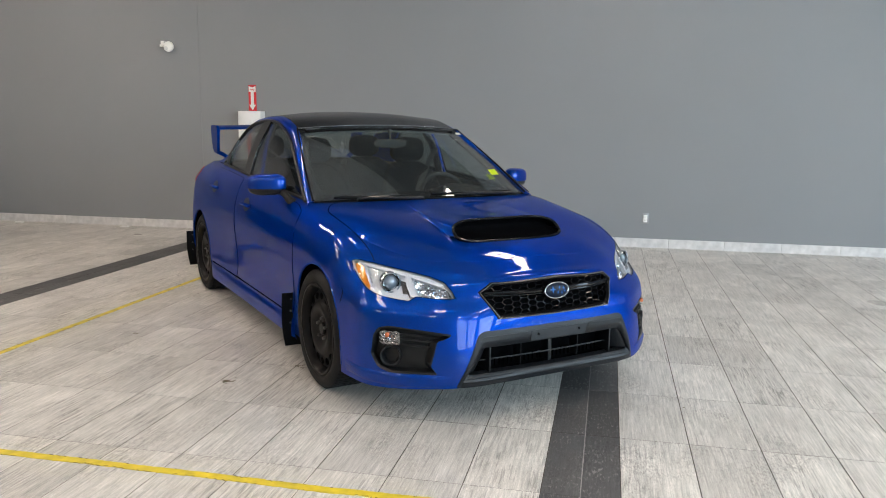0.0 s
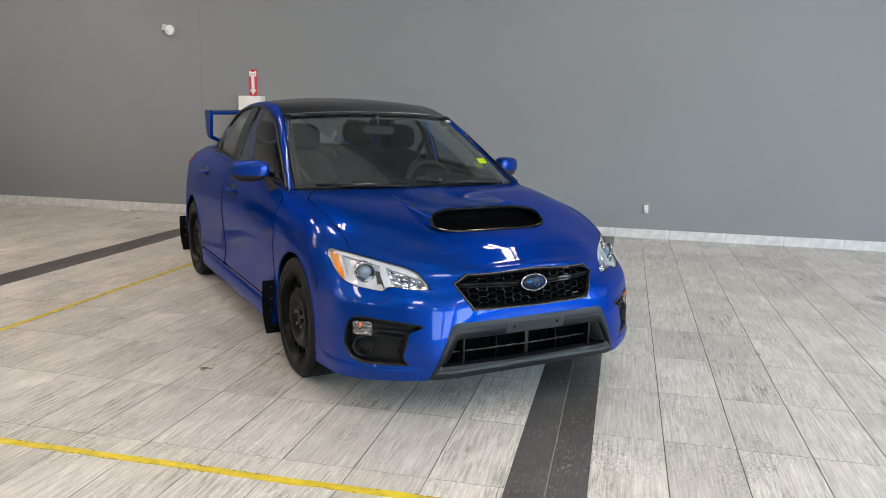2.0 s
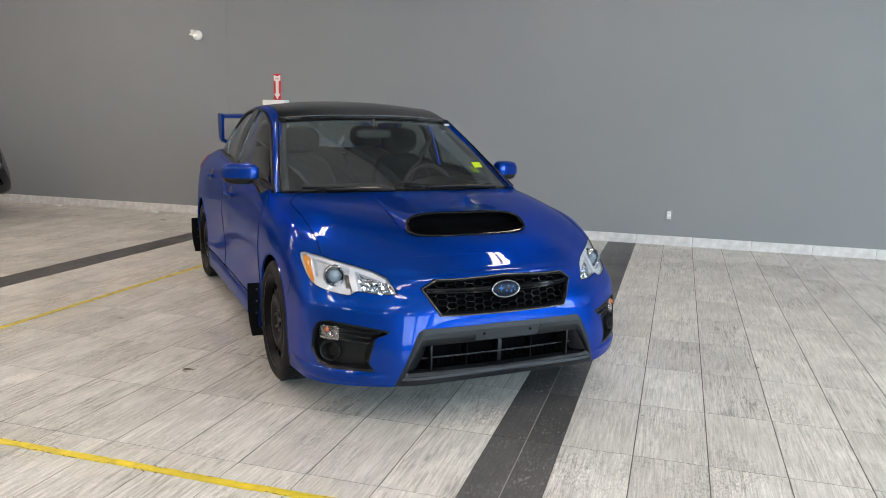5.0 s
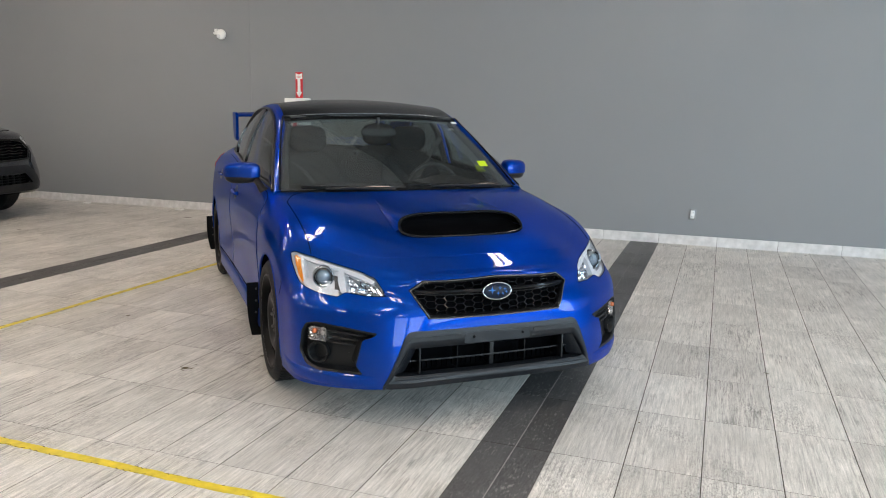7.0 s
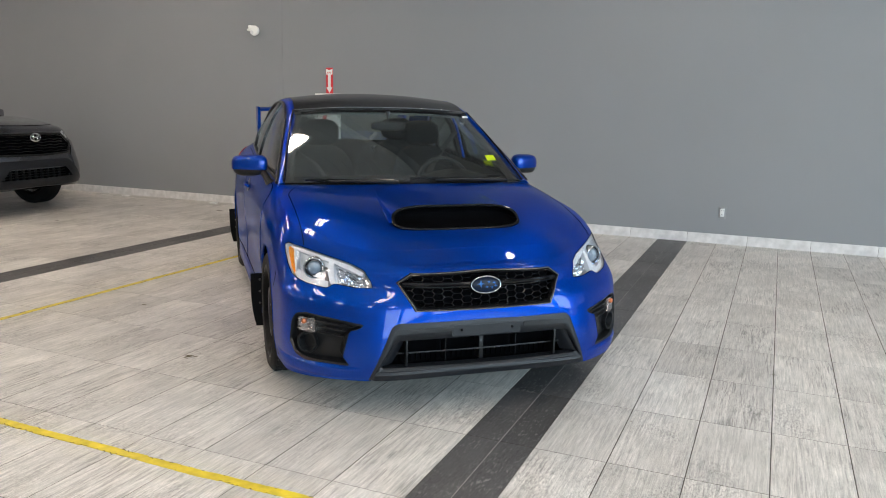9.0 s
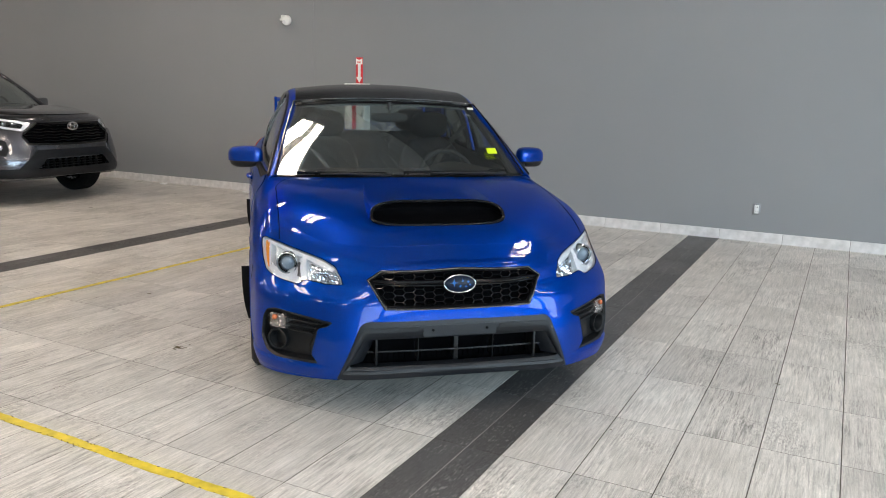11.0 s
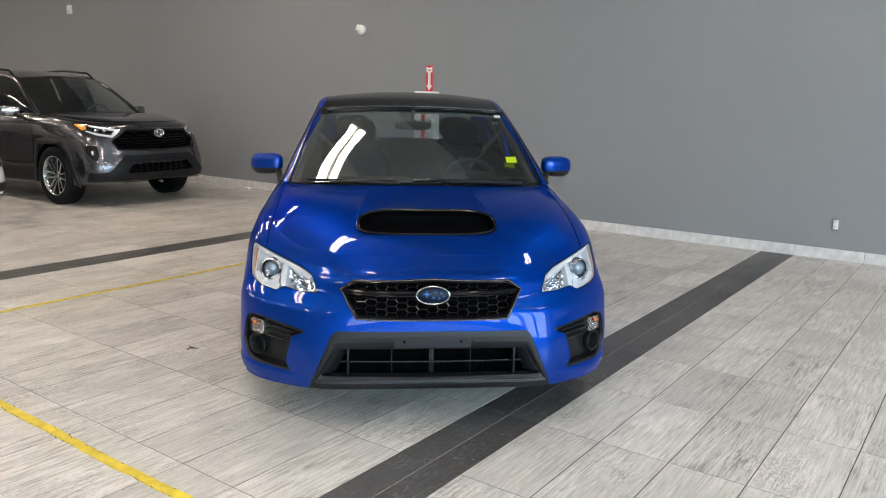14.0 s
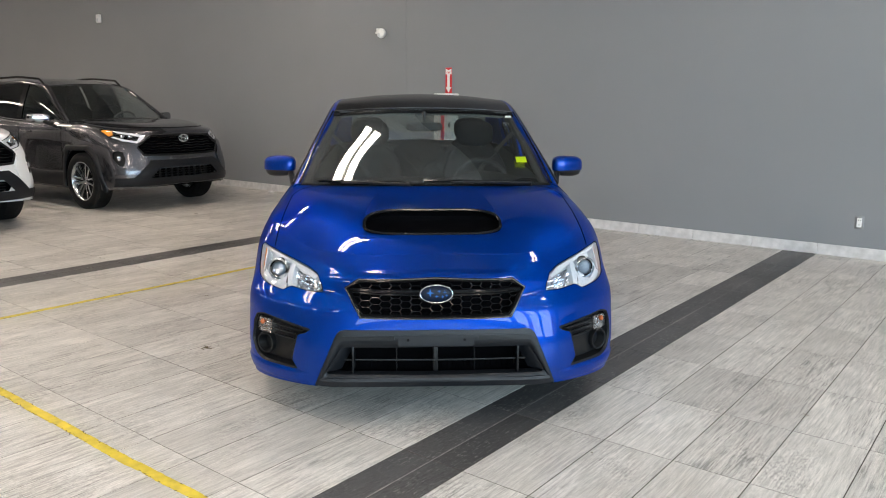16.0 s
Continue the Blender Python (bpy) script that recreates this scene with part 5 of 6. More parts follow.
for s in (1, -1):
    for nm, poly in DOORS.items():
        ol = densify([(q[0], q[1]) for q in rounded(poly, 0.05, 4)], 0.05)
        rr = rings_on(SURF, [(0, y, z) for y, z in ol], (-s, 0, 0), 12)
        d = part(nm, patch(rr, 0.003, 0.005), M_BLUE, CAR)
        d["label"] = "blue door"
        gap = part("door_gap", band(SURF, [(0, y, z) for y, z in ol + ol[:1]], (-s, 0, 0), 0.007, 0.0012, 0.004), M_DARK, d)
        hy, hz = HANDLES[nm]
        hx, hn = SURF.ray_cast(Vector((s * 3, hy, hz)), Vector((-s, 0, 0)))[:2]
        hd = bmesh.new()
        tube(hd, [(hx.x + s * o, hy + dy, hz + 0.004 * math.cos(dy * 20)) for dy, o in ((-0.100, 0.002), (-0.085, 0.017), (-0.04, 0.024), (0.04, 0.024), (0.08, 0.018), (0.095, 0.002))], 0.015, 10, flat=0.8)
        part("handle", hd, M_BLUE, d, "body-coloured pull handle")
        # flat patch on the door; dark colour gives the cup its shade
        cup = rings_on(SURF, [(0, hy + 0.066 * math.cos(a) - 0.005, hz + 0.045 * math.sin(a)) for a in np.linspace(0, 2 * math.pi, 24, endpoint=False)], (-s, 0, 0), 4)
        part("handle_cup", patch(cup, 0.0042, 0.003), M_CUP, d, "finger cup with its shade in the colour")

    # skirt
    g = []
    for y in np.linspace(0.40, 2.40, 24):
        e = min(1, (y - 0.38) / 0.1, (2.44 - y) / 0.1)
        row = []
        for z, o in ((0.275, 0.001), (0.262, 0.012), (0.235, 0.020), (0.19, 0.022), (0.165, 0.016), (0.15, -0.03)):
            h = SURF.ray_cast(Vector((s * 3, y, max(z, 0.23))), Vector((-s, 0, 0)))[0]
            row.append((h.x + s * o * e, y, z))
        g.append(row)
    bm = bmesh.new()
    sheet(bm, g)
    part("side_skirt", bm, M_BLUE, CAR)
    # black strip stands in for the shade between door bottoms and skirt
    part("sill_gap", band(SURF, [(0, y, 0.290 + 0.004 * (y - 0.4)) for y in np.linspace(0.43, 2.34, 24)], (-s, 0, 0), 0.009, 0.0042, 0.004), M_DARK, CAR, "dark strip for the shade under the doors")

    # mirror
    mr = empty("door_mirror", Matrix())
    mr.parent = CAR
    def bent(p, s=s):
        u = max(0.0, p.x * s - 0.79) / 0.2
        return Vector((p.x, p.y + 0.085 * u ** 1.5, p.z - 0.010 * u))
    bm = bmesh.new()
    sup(bm, (s * 0.900, 0.735, 1.026), (0.102, 0.070, 0.062), 3.4, 28, 20, bent)
    bmesh.ops.bisect_plane(bm, geom=bm.verts[:] + bm.edges[:] + bm.faces[:], plane_co=(s * 0.90, 0.800, 0), plane_no=(-s * 0.45, 1, 0), clear_outer=True)
    bmesh.ops.bisect_plane(bm, geom=bm.verts[:] + bm.edges[:] + bm.faces[:], plane_co=(0, 0, 0.997), plane_no=(0, 0, -1), clear_outer=True)
    part("cap", bm, M_BLUE, mr, "blue mirror cap")
    bm = bmesh.new()
    sup(bm, (s * 0.900, 0.735, 1.020), (0.097, 0.066, 0.058), 3.0, 24, 16, bent)
    bmesh.ops.bisect_plane(bm, geom=bm.verts[:] + bm.edges[:] + bm.faces[:], plane_co=(s * 0.90, 0.803, 0), plane_no=(-s * 0.45, 1, 0), clear_outer=True)
    part("mirror_base", bm, M_BLACK, mr)
    bm = bmesh.new()
    tube(bm, [(s * 0.775, 0.60, 0.905), (s * 0.80, 0.63, 0.93), (s * 0.815, 0.68, 0.965), (s * 0.83, 0.72, 0.99)], [0.027, 0.021, 0.018, 0.021], 10, flat=1.3)
    part("stalk", bm, M_BLACK, mr)
    bm = bmesh.new()
    sup(bm, (s * 0.900, 0.752, 1.022), (0.086, 0.003, 0.048), 4.0, 24, 10, bent)
    part("mirror_glass", bm, M_CHROME, mr)

    # flaps behind the wheels
    for y, z0, z1 in ((0.405, 0.105, 0.43), (WB + 0.395, 0.13, 0.44)):
        bm = bmesh.new()
        g = [[(s * x, y + 0.05 * (1 - v) + 0.02 * (x - 0.8), z0 + (z1 - z0) * v) for x in np.linspace(0.70, 0.935 - 0.03 * (1 - v) ** 3, 6)] for v in np.linspace(0, 1, 7)]
        sheet(bm, g)
        bmesh.ops.solidify(bm, geom=bm.faces[:], thickness=0.006)
        fl = part("mud_flap", bm, M_BLACK, CAR, "black mud flap")
        for k in range(3):
            bm = bmesh.new()
            lathe(bm, [(0.006, -0.004), (0.006, 0.003), (0.002, 0.005)], 10, "y", (s * 0.885, y - 0.006 + 0.02 * (1 - k / 2), z0 + (z1 - z0) * (0.45 + 0.22 * k)))
            part("flap_screw", bm, M_LUG, fl)

    # wheels
    for y in (0, WB):
        road_wheel(CAR, s * 0.772, y, 0.314, 0.225, 0.236, s, M_STEEL, "steel")
    # arch liners' edge
    for y, rr in ((0, 0.344), (WB, 0.349)):
        bm = bmesh.new()
        pts = []
        for a in np.linspace(-0.42, math.pi + 0.42, 40):
            yy, zz = y + rr * math.cos(a), 0.322 + rr * math.sin(a)
            h = SURF.ray_cast(Vector((s * 3, yy, zz)), Vector((-s, 0, 0)))[0]
            if h is not None and zz > 0.20:
                pts.append((h.x - s * 0.004, yy, zz))
        tube(bm, pts, 0.007, 6)
        part("arch_edge", bm, M_BLUE, CAR)

    # tail lamp
    tl = [(2.98, 0.96), (3.10, 1.00), (3.22, 0.99), (3.30, 0.94), (3.22, 0.86), (3.08, 0.88)]
    part("tail_lamp", patch(rings_on(SURF, [(0, y, z) for y, z in densify(rounded(tl, 0.02, 3), 0.03)], (-s, 0, 0), 5), 0.006, 0.02), M_RED, CAR, "red tail lamp")

# hood shut line and front seams
for s in (1, -1):
    shut = [(0.615, 0.335, 2), (0.690, 0.262, 2), (0.734, 0.180, 2), (0.740, 0.06, 2), (0.740, -0.10, 2), (0.740, -0.22, 2), (0.740, -0.33, 2), (0.741, -0.40, 2), (0.743, -0.45, 2)]
    part("hood_gap", band(SURF, [(q[0] * s, q[1], 2.0) for q in spline(shut, 8)], (0, 0, -1), 0.0042, 0.0014, 0.004), M_DARK, CAR)
    # seam between bumper cover and wing
    part("bumper_seam", band(SURF, [(0, y, z) for y, z in ((-0.335, 0.60), (-0.35, 0.585), (-0.345, 0.56), (-0.335, 0.53))], (-s, 0, 0), 0.005, 0.0008, 0.003), M_DARK, CAR)

# rear wing
wing = empty("rear_wing", Matrix())
wing.parent = CAR
bm = bmesh.new()
prof = [(2.985, 1.318), (3.0, 1.330), (3.08, 1.345), (3.17, 1.350), (3.215, 1.345), (3.215, 1.335), (3.12, 1.322), (3.02, 1.312)]
rows = []
for x in np.linspace(-0.655, 0.655, 21):
    rows.append([bm.verts.new((x, y, z + 0.012 * (1 - (x / 0.655) ** 2))) for y, z in prof])
for a, b in zip(rows, rows[1:]):
    for k in range(len(a)):
        bm.faces.new((a[k], a[(k + 1) % len(a)], b[(k + 1) % len(a)], b[k]))
part("blade", bm, M_BLUE, wing)
for s in (1, -1):
    bm = prism([(2.985, 1.32), (3.02, 1.352), (3.20, 1.356), (3.225, 1.33), (3.175, 1.15), (3.11, 1.115), (3.01, 1.125)], 0.648 * s, 0.672 * s, "x")
    bmesh.ops.bevel(bm, geom=[e for e in bm.edges], offset=0.005, segments=2, affect="EDGES")
    part("end_plate", bm, M_BLUE, wing)
    bm = bmesh.new()
    tube(bm, [(s * 0.66, 3.09, 1.13), (s * 0.60, 3.08, 1.10), (s * 0.55, 3.07, 1.06)], [0.03, 0.03, 0.035], 10, flat=0.6)
    part("foot", bm, M_BLUE, wing)

# roof aerial
bm = bmesh.new()
sup(bm, (0, 2.38, 1.424), (0.020, 0.055, 0.048), 2.0, 16, 12)
part("aerial", bm, M_GLOSSBLACK, CAR, "black shark-fin aerial")

# ---- cabin
bm = bmesh.new()
g = [[(x, y + 0.06 * (x / 0.7) ** 2, z + dz * math.exp(-((x - 0.36) / 0.17) ** 2)) for x in np.linspace(-0.70, 0.70, 29)] for y, z, dz in ((0.36, 0.940, 0), (0.50, 0.950, 0.01), (0.62, 0.955, 0.045), (0.70, 0.945, 0.05), (0.735, 0.91, 0.03), (0.75, 0.84, 0), (0.77, 0.60, 0))]
sheet(bm, g)
bmesh.ops.solidify(bm, geom=bm.faces[:], thickness=0.015)
part("dashboard", bm, M_DASH, CAR, "black dashboard with instrument hood")
sw = empty("steering_wheel", Matrix())
sw.parent = CAR
sw.matrix_local = pose(0.36, 0.84, 0.885, -24, 0, 0)
bm = bmesh.new()
tube(bm, [(0.178 * math.cos(a), 0, 0.178 * math.sin(a)) for a in np.linspace(0, 2 * math.pi, 41)], 0.014, 10, cap=False)
part("wheel_rim", bm, M_DASH, sw)
bm = bmesh.new()
sup(bm, (0, 0, 0), (0.075, 0.03, 0.06), 2.6, 20, 12)
part("wheel_hub", bm, M_DASH, sw)
for a in (-0.1, math.pi + 0.1, -math.pi / 2):
    bm = bmesh.new()
    tube(bm, [(0.05 * math.cos(a), 0, 0.05 * math.sin(a)), (0.178 * math.cos(a), 0, 0.178 * math.sin(a))], 0.016, 8, flat=0.5)
    part("wheel_spoke", bm, M_LAMPGREY if a > -1 else M_DASH, sw)


def seat(x, y, rear=False):
    st = empty("seat", Matrix())
    st.parent = CAR
    st.matrix_local = pose(x, y, 0)
    w = 0.25 if not rear else 0.27
    bm = bmesh.new()
    sup(bm, (0, -0.22, 0.50), (w, 0.27, 0.09), 3.4, 24, 12)
    part("cushion", bm, M_CLOTH, st)
    bm = bmesh.new()
    sup(bm, (0, 0.06, 0.80), (w - 0.015, 0.085, 0.31), 3.0, 24, 16, lambda p: Vector((p.x * (1 - 0.25 * max(0, p.z - 0.85)), p.y + (p.z - 0.55) * 0.30 - 0.05 * (abs(p.x) / 0.25) ** 3, p.z)))
    part("backrest", bm, M_CLOTH, st)
    if rear and x == 0:
        return
    bm = bmesh.new()
    sup(bm, (0, 0.225, 1.195), (0.135, 0.052, 0.09), 3.0, 20, 12)
    part("headrest", bm, M_CLOTH, st)
    for s in (-1, 1):
        bm = bmesh.new()
        tube(bm, [(s * 0.05, 0.20, 1.06), (s * 0.05, 0.22, 1.16)], 0.006, 6)
        part("headrest_post", bm, M_SILVER, st)


seat(-0.37, 1.22)
seat(0.37, 1.22)
for x in (-0.42, 0.0, 0.42):
    seat(x, 2.14, True)
part("parcel_shelf", boxed(-0.60, 0.60, 2.45, 2.95, 1.03, 1.045, bevel=0.004), M_DASH, CAR)
# rear-view mirror, sensor block, belts, visors
bm = bmesh.new()
sup(bm, (0.0, 0.95, 1.256), (0.118, 0.018, 0.030), 3.2, 24, 12)
rv = part("inner_mirror", bm, M_DASH, CAR, "inside mirror")
bm = bmesh.new()
sup(bm, (0.0, 0.964, 1.256), (0.110, 0.006, 0.025), 3.2, 24, 8)
part("mirror_glass", bm, M_CHROME, rv)
bm = bmesh.new()
tube(bm, [(0, 0.945, 1.275), (0, 0.955, 1.315), (0, 0.965, 1.348)], [0.006, 0.007, 0.016], 10)
part("mirror_stalk", bm, M_DASH, rv)
for s in (1, -1):
    bm = bmesh.new()
    tube(bm, [(s * 0.66, 1.52, 1.20), (s * 0.55, 1.44, 1.10), (s * 0.42, 1.30, 0.98), (s * 0.22, 1.10, 0.68)], 0.024, 8, flat=0.12)
    part("seat_belt", bm, M_BELT, CAR, "grey seat belt")
    part("sun_visor", boxed(s * 0.36 - 0.19, s * 0.36 + 0.19, 1.06, 1.20, 1.338, 1.352, bevel=0.006), M_DASH, CAR)
    bm = bmesh.new()
    tube(bm, [tuple(Vector(p) + Vector((-s * 0.03, 0.03, -0.02))) for p in (AP * (s, 1, 1))[::2]], 0.022, 8)
    part("inner_pillar_trim", bm, M_DASH, CAR)

# ---------------------------------------------------------------- the two parked crossovers
V_LINES = [
    [(0, -0.9, 0.33), (0.3, -0.895, 0.32), (0.55, -0.865, 0.31), (0.74, -0.77, 0.3), (0.86, -0.62, 0.29), (0.895, -0.44, 0.28), (0.89, 0, 0.27), (0.87, 0.46, 0.25), (0.87, 1.1, 0.25), (0.88, 2, 0.26), (0.89, 2.69, 0.28), (0.87, 3.25, 0.33), (0.7, 3.58, 0.38), (0, 3.64, 0.4)],
    [(0, -0.935, 0.47), (0.3, -0.93, 0.47), (0.56, -0.9, 0.47), (0.76, -0.79, 0.47), (0.885, -0.63, 0.47), (0.92, -0.44, 0.46), (0.922, 0, 0.46), (0.885, 0.46, 0.44), (0.885, 1.1, 0.44), (0.9, 2, 0.45), (0.922, 2.69, 0.48), (0.9, 3.25, 0.52), (0.72, 3.62, 0.56), (0, 3.68, 0.58)],
    [(0, -0.925, 0.671), (0.3, -0.92, 0.671), (0.55, -0.86, 0.671), (0.75, -0.75, 0.677), (0.862, -0.6, 0.683), (0.905, -0.42, 0.682), (0.925, 0, 0.692), (0.89, 0.46, 0.667), (0.89, 1.1, 0.684), (0.905, 2, 0.72), (0.925, 2.69, 0.76), (0.9, 3.25, 0.78), (0.72, 3.6, 0.8), (0, 3.66, 0.82)],
    [(0, -0.905, 0.884), (0.3, -0.895, 0.884), (0.53, -0.82, 0.89), (0.72, -0.68, 0.902), (0.83, -0.52, 0.919), (0.88, -0.34, 0.929), (0.912, 0, 0.947), (0.892, 0.46, 0.933), (0.893, 1.1, 0.944), (0.9, 2, 0.98), (0.91, 2.69, 1), (0.87, 3.25, 1), (0.7, 3.55, 1), (0, 3.61, 1)],
    [(0, -0.865, 1.01), (0.3, -0.845, 1.013), (0.52, -0.76, 1.017), (0.68, -0.6, 1.023), (0.78, -0.42, 1.04), (0.838, -0.24, 1.057), (0.872, 0, 1.067), (0.872, 0.46, 1.063), (0.87, 1.1, 1.064), (0.868, 2, 1.09), (0.855, 2.69, 1.13), (0.8, 3.25, 1.15), (0.63, 3.48, 1.15), (0, 3.54, 1.15)],
    [(0, -0.8, 1.06), (0.28, -0.77, 1.063), (0.46, -0.68, 1.063), (0.6, -0.51, 1.063), (0.695, -0.33, 1.077), (0.745, -0.14, 1.097), (0.765, 0.12, 1.122), (0.785, 0.46, 1.123), (0.805, 1.1, 1.114), (0.8, 2, 1.14), (0.775, 2.69, 1.2), (0.72, 3.2, 1.2), (0.55, 3.4, 1.2), (0, 3.45, 1.2)],
]


ARCH = [(0.49, -0.34), (0.50, -0.06), (0.43, 0.24), (0.33, 0.455), (-0.24, 0.470), (-0.39, 0.34), (-0.525, -0.04), (-0.56, -0.34)]


def arch_reach(a):
    """How far the edge of the angular arch lies from the wheel's centre in a direction."""
    dy, dz = math.cos(a), math.sin(a)
    for (y0, z0), (y1, z1) in zip(ARCH, ARCH[1:]):
        den = dy * (z1 - z0) - dz * (y1 - y0)
        if abs(den) > 1e-9:
            r = (y0 * (z1 - z0) - z0 * (y1 - y0)) / den
            u = ((r * dy - y0) * (y1 - y0) + (r * dz - z0) * (z1 - z0)) / ((y1 - y0) ** 2 + (z1 - z0) ** 2)
            if r > 0 and -1e-6 <= u <= 1 + 1e-6:
                return r
    return 0.5


def crossover(name, place, paint, label, chrome_lamp):
    car = empty(name, place)
    tagged(car, label, "car", group="parked crossovers")
    body, side, hood, cowl = body_solid("body", V_LINES, [(0, -0.45, 1.105), (0, 0.0, 1.138)], (0, 0.30, 1.145), (0, 3.0, 1.20), [(0, 3.25, 1.20)], 5, 7, 10, paint, car)
    surf = bvh_of(body)
    fy = lambda x, z: (surf.ray_cast(Vector((x, -3, z)), Vector((0, 1, 0)))[0] or Vector((x, -0.5, z))).y
    def front(poly, s=1, rings=6, step=0.03, rd=0.015):
        return rings_on(surf, [(x * s, 0, z) for x, z in densify(rounded(poly, rd, 3), step)], (0, 1, 0), rings)
    grille = sym([(0, 0.975), (0.44, 0.965), (0.62, 0.83), (0.56, 0.725), (0, 0.710)])
    low = sym([(0, 0.545), (0.42, 0.545), (0.50, 0.50), (0.46, 0.435), (0, 0.425)])
    lamp = [(0.478, 0.972), (0.60, 1.008), (0.72, 1.032), (0.80, 1.048), (0.832, 1.035), (0.820, 0.950), (0.735, 0.895), (0.585, 0.870)]
    fog = [(0.76, 0.765), (0.80, 0.785), (0.842, 0.770), (0.856, 0.68), (0.83, 0.60), (0.79, 0.585), (0.755, 0.66)]
    cuts = [(prism(rounded(grille, 0.02, 3), -1.3, -0.80), M_DARK), (prism(rounded(low, 0.02, 3), -1.3, -0.84), M_DARK)]
    for s in (1, -1):
        cuts.append((patch(front(lamp, s), 0.03, 0.09), M_DARK))
        cuts.append((patch(front(fog, s), 0.03, 0.075), M_BLACK))
        for yy in (0, 2.69):
            b = bmesh.new()
            lathe(b, [(0.415, 0.60 * s), (0.415, 1.2 * s)], 44, "x", (0, yy, 0.375))
            cuts.append((b, M_DARK))
    cuts.append((boxed(-0.70, 0.70, 0.75, 3.0, 0.5, 1.5), M_DASH))
    carve(body, cuts)
    body.data.set_sharp_from_angle(angle=radians(35))
    part("hood", shell(hood, 0.004, True, 0.004), paint, car)
    for s in (1, -1):
        bm = bmesh.new()
        tube(bm, [Vector((p[0] * s, p[1], p[2])) for p in side[-1][:57]], 0.004, 6)
        part("hood_gap", bm, M_DARK, car)
    # raised painted cheeks beside the grille
    for s in (1, -1):
        cheek = [(0.600, 0.845), (0.70, 0.872), (0.752, 0.84), (0.748, 0.72), (0.762, 0.58), (0.745, 0.46), (0.69, 0.44), (0.605, 0.56), (0.578, 0.68), (0.636, 0.80)]
        bm = patch(front(cheek, s, 5, 0.02, 0.008), 0.016, 0.03)
        part("cheek", bm, paint, car)
    # grille: bars in a dark frame
    gr = empty("grille", Matrix())
    gr.parent = car
    bm = bmesh.new()
    tube(bm, [(x, fy(x, z) - 0.004, z) for x, z in densify(grille, 0.05) + grille[:1]], 0.013, 8, cap=False)
    part("grille_frame", bm, M_BLACK, gr)
    for z, hw in ((0.755, 0.575), (0.79, 0.59), (0.825, 0.60), (0.86, 0.555), (0.895, 0.51), (0.93, 0.46)):
        bm = bmesh.new()
        tube(bm, [(x, fy(x, z) + 0.028 + 0.008 * math.sin(x * 34 + z * 90), z + 0.006 * math.sin(x * 34)) for x in np.linspace(-hw, hw, 33)], 0.008, 6)
        part("grille_bar", bm, M_GLOSSBLACK, gr)
    bm = bmesh.new()
    tube(bm, [(x, fy(x, 0.955) - 0.010, 0.955 + 0.006 * math.cos(x * 3)) for x in np.linspace(-0.44, 0.44, 21)], 0.017, 8)
    part("upper_bar", bm, M_GLOSSBLACK, gr)
    for rx, rz, dz in ((0.070, 0.047, 0), (0.030, 0.045, 0.0), (0.050, 0.022, 0.021)):
        bm = bmesh.new()
        tube(bm, [(rx * math.cos(a), fy(0, 0.93) - 0.022, 0.925 + dz + rz * math.sin(a)) for a in np.linspace(0, 2 * math.pi, 33)], 0.0065, 6, cap=False)
        part("badge_ring", bm, M_CHROME, gr, "chrome oval ring")
    # charcoal lower bumper and intake
    lb = bmesh.new()
    rows = []
    xs = np.linspace(-0.93, 0.93, 41)
    def ring_at(z, o):
        return [(x * 0.955, 0, z, o) for x in xs]
    g = []
    for z, o in ((0.655, 0.004), (0.62, 0.020), (0.56, 0.026)):
        g.append([(x, fy(x, z) - o, z) for x in np.linspace(-0.60, 0.60, 41) * (0.82 + 0.18 * (0.655 - z) / 0.095)])
    sheet(lb, g)
    g = []
    for z, o in ((0.435, 0.020), (0.38, 0.030), (0.335, 0.018), (0.32, -0.03)):
        g.append([(x, fy(x, max(z, 0.34)) - o, z) for x in np.linspace(-0.87, 0.87, 41)])
    sheet(lb, g)
    for s in (1, -1):
        g = []
        for t in np.linspace(0, 1, 8):
            x = 0.40 + 0.12 * t
            g.append([(s * (x + 0.20 * v), fy(s * (x + 0.20 * v), 0.56 - 0.125 * t) - 0.022, 0.56 - 0.125 * t) for v in np.linspace(0, 1, 8)])
        sheet(lb, g)
    bmesh.ops.remove_doubles(lb, verts=lb.verts, dist=1e-4)
    lob = part("lower_bumper", lb, M_GREYPLASTIC, car, "charcoal lower bumper")
    for z in (0.455, 0.485, 0.515):
        bm = bmesh.new()
        tube(bm, [(x, fy(x, z) + 0.03, z) for x in np.linspace(-0.44, 0.44, 9)], 0.006, 6)
        part("intake_bar", bm, M_BLACK, lob)
    for x in np.linspace(-0.36, 0.36, 9):
        part("intake_upright", boxed(x - 0.005, x + 0.005, -0.90, -0.86, 0.43, 0.54), M_BLACK, lob)
    for s in (1, -1):
        hl = empty("headlight", Matrix())
        hl.parent = car
        part("housing", patch(front(lamp, s), -0.035, 0.02), M_GLOSSBLACK, hl)
        ln = part("headlight_lens", patch(front(lamp, s), 0.0015, 0.003), M_LENS, hl)
        ln.visible_shadow = False
        part("amber_corner", patch(front([(0.752, 1.032), (0.80, 1.043), (0.827, 1.031), (0.815, 0.962), (0.775, 0.985)], s, 3, 0.03, 0.006), -0.012, 0.01), M_AMBER, hl, "amber corner lamp")
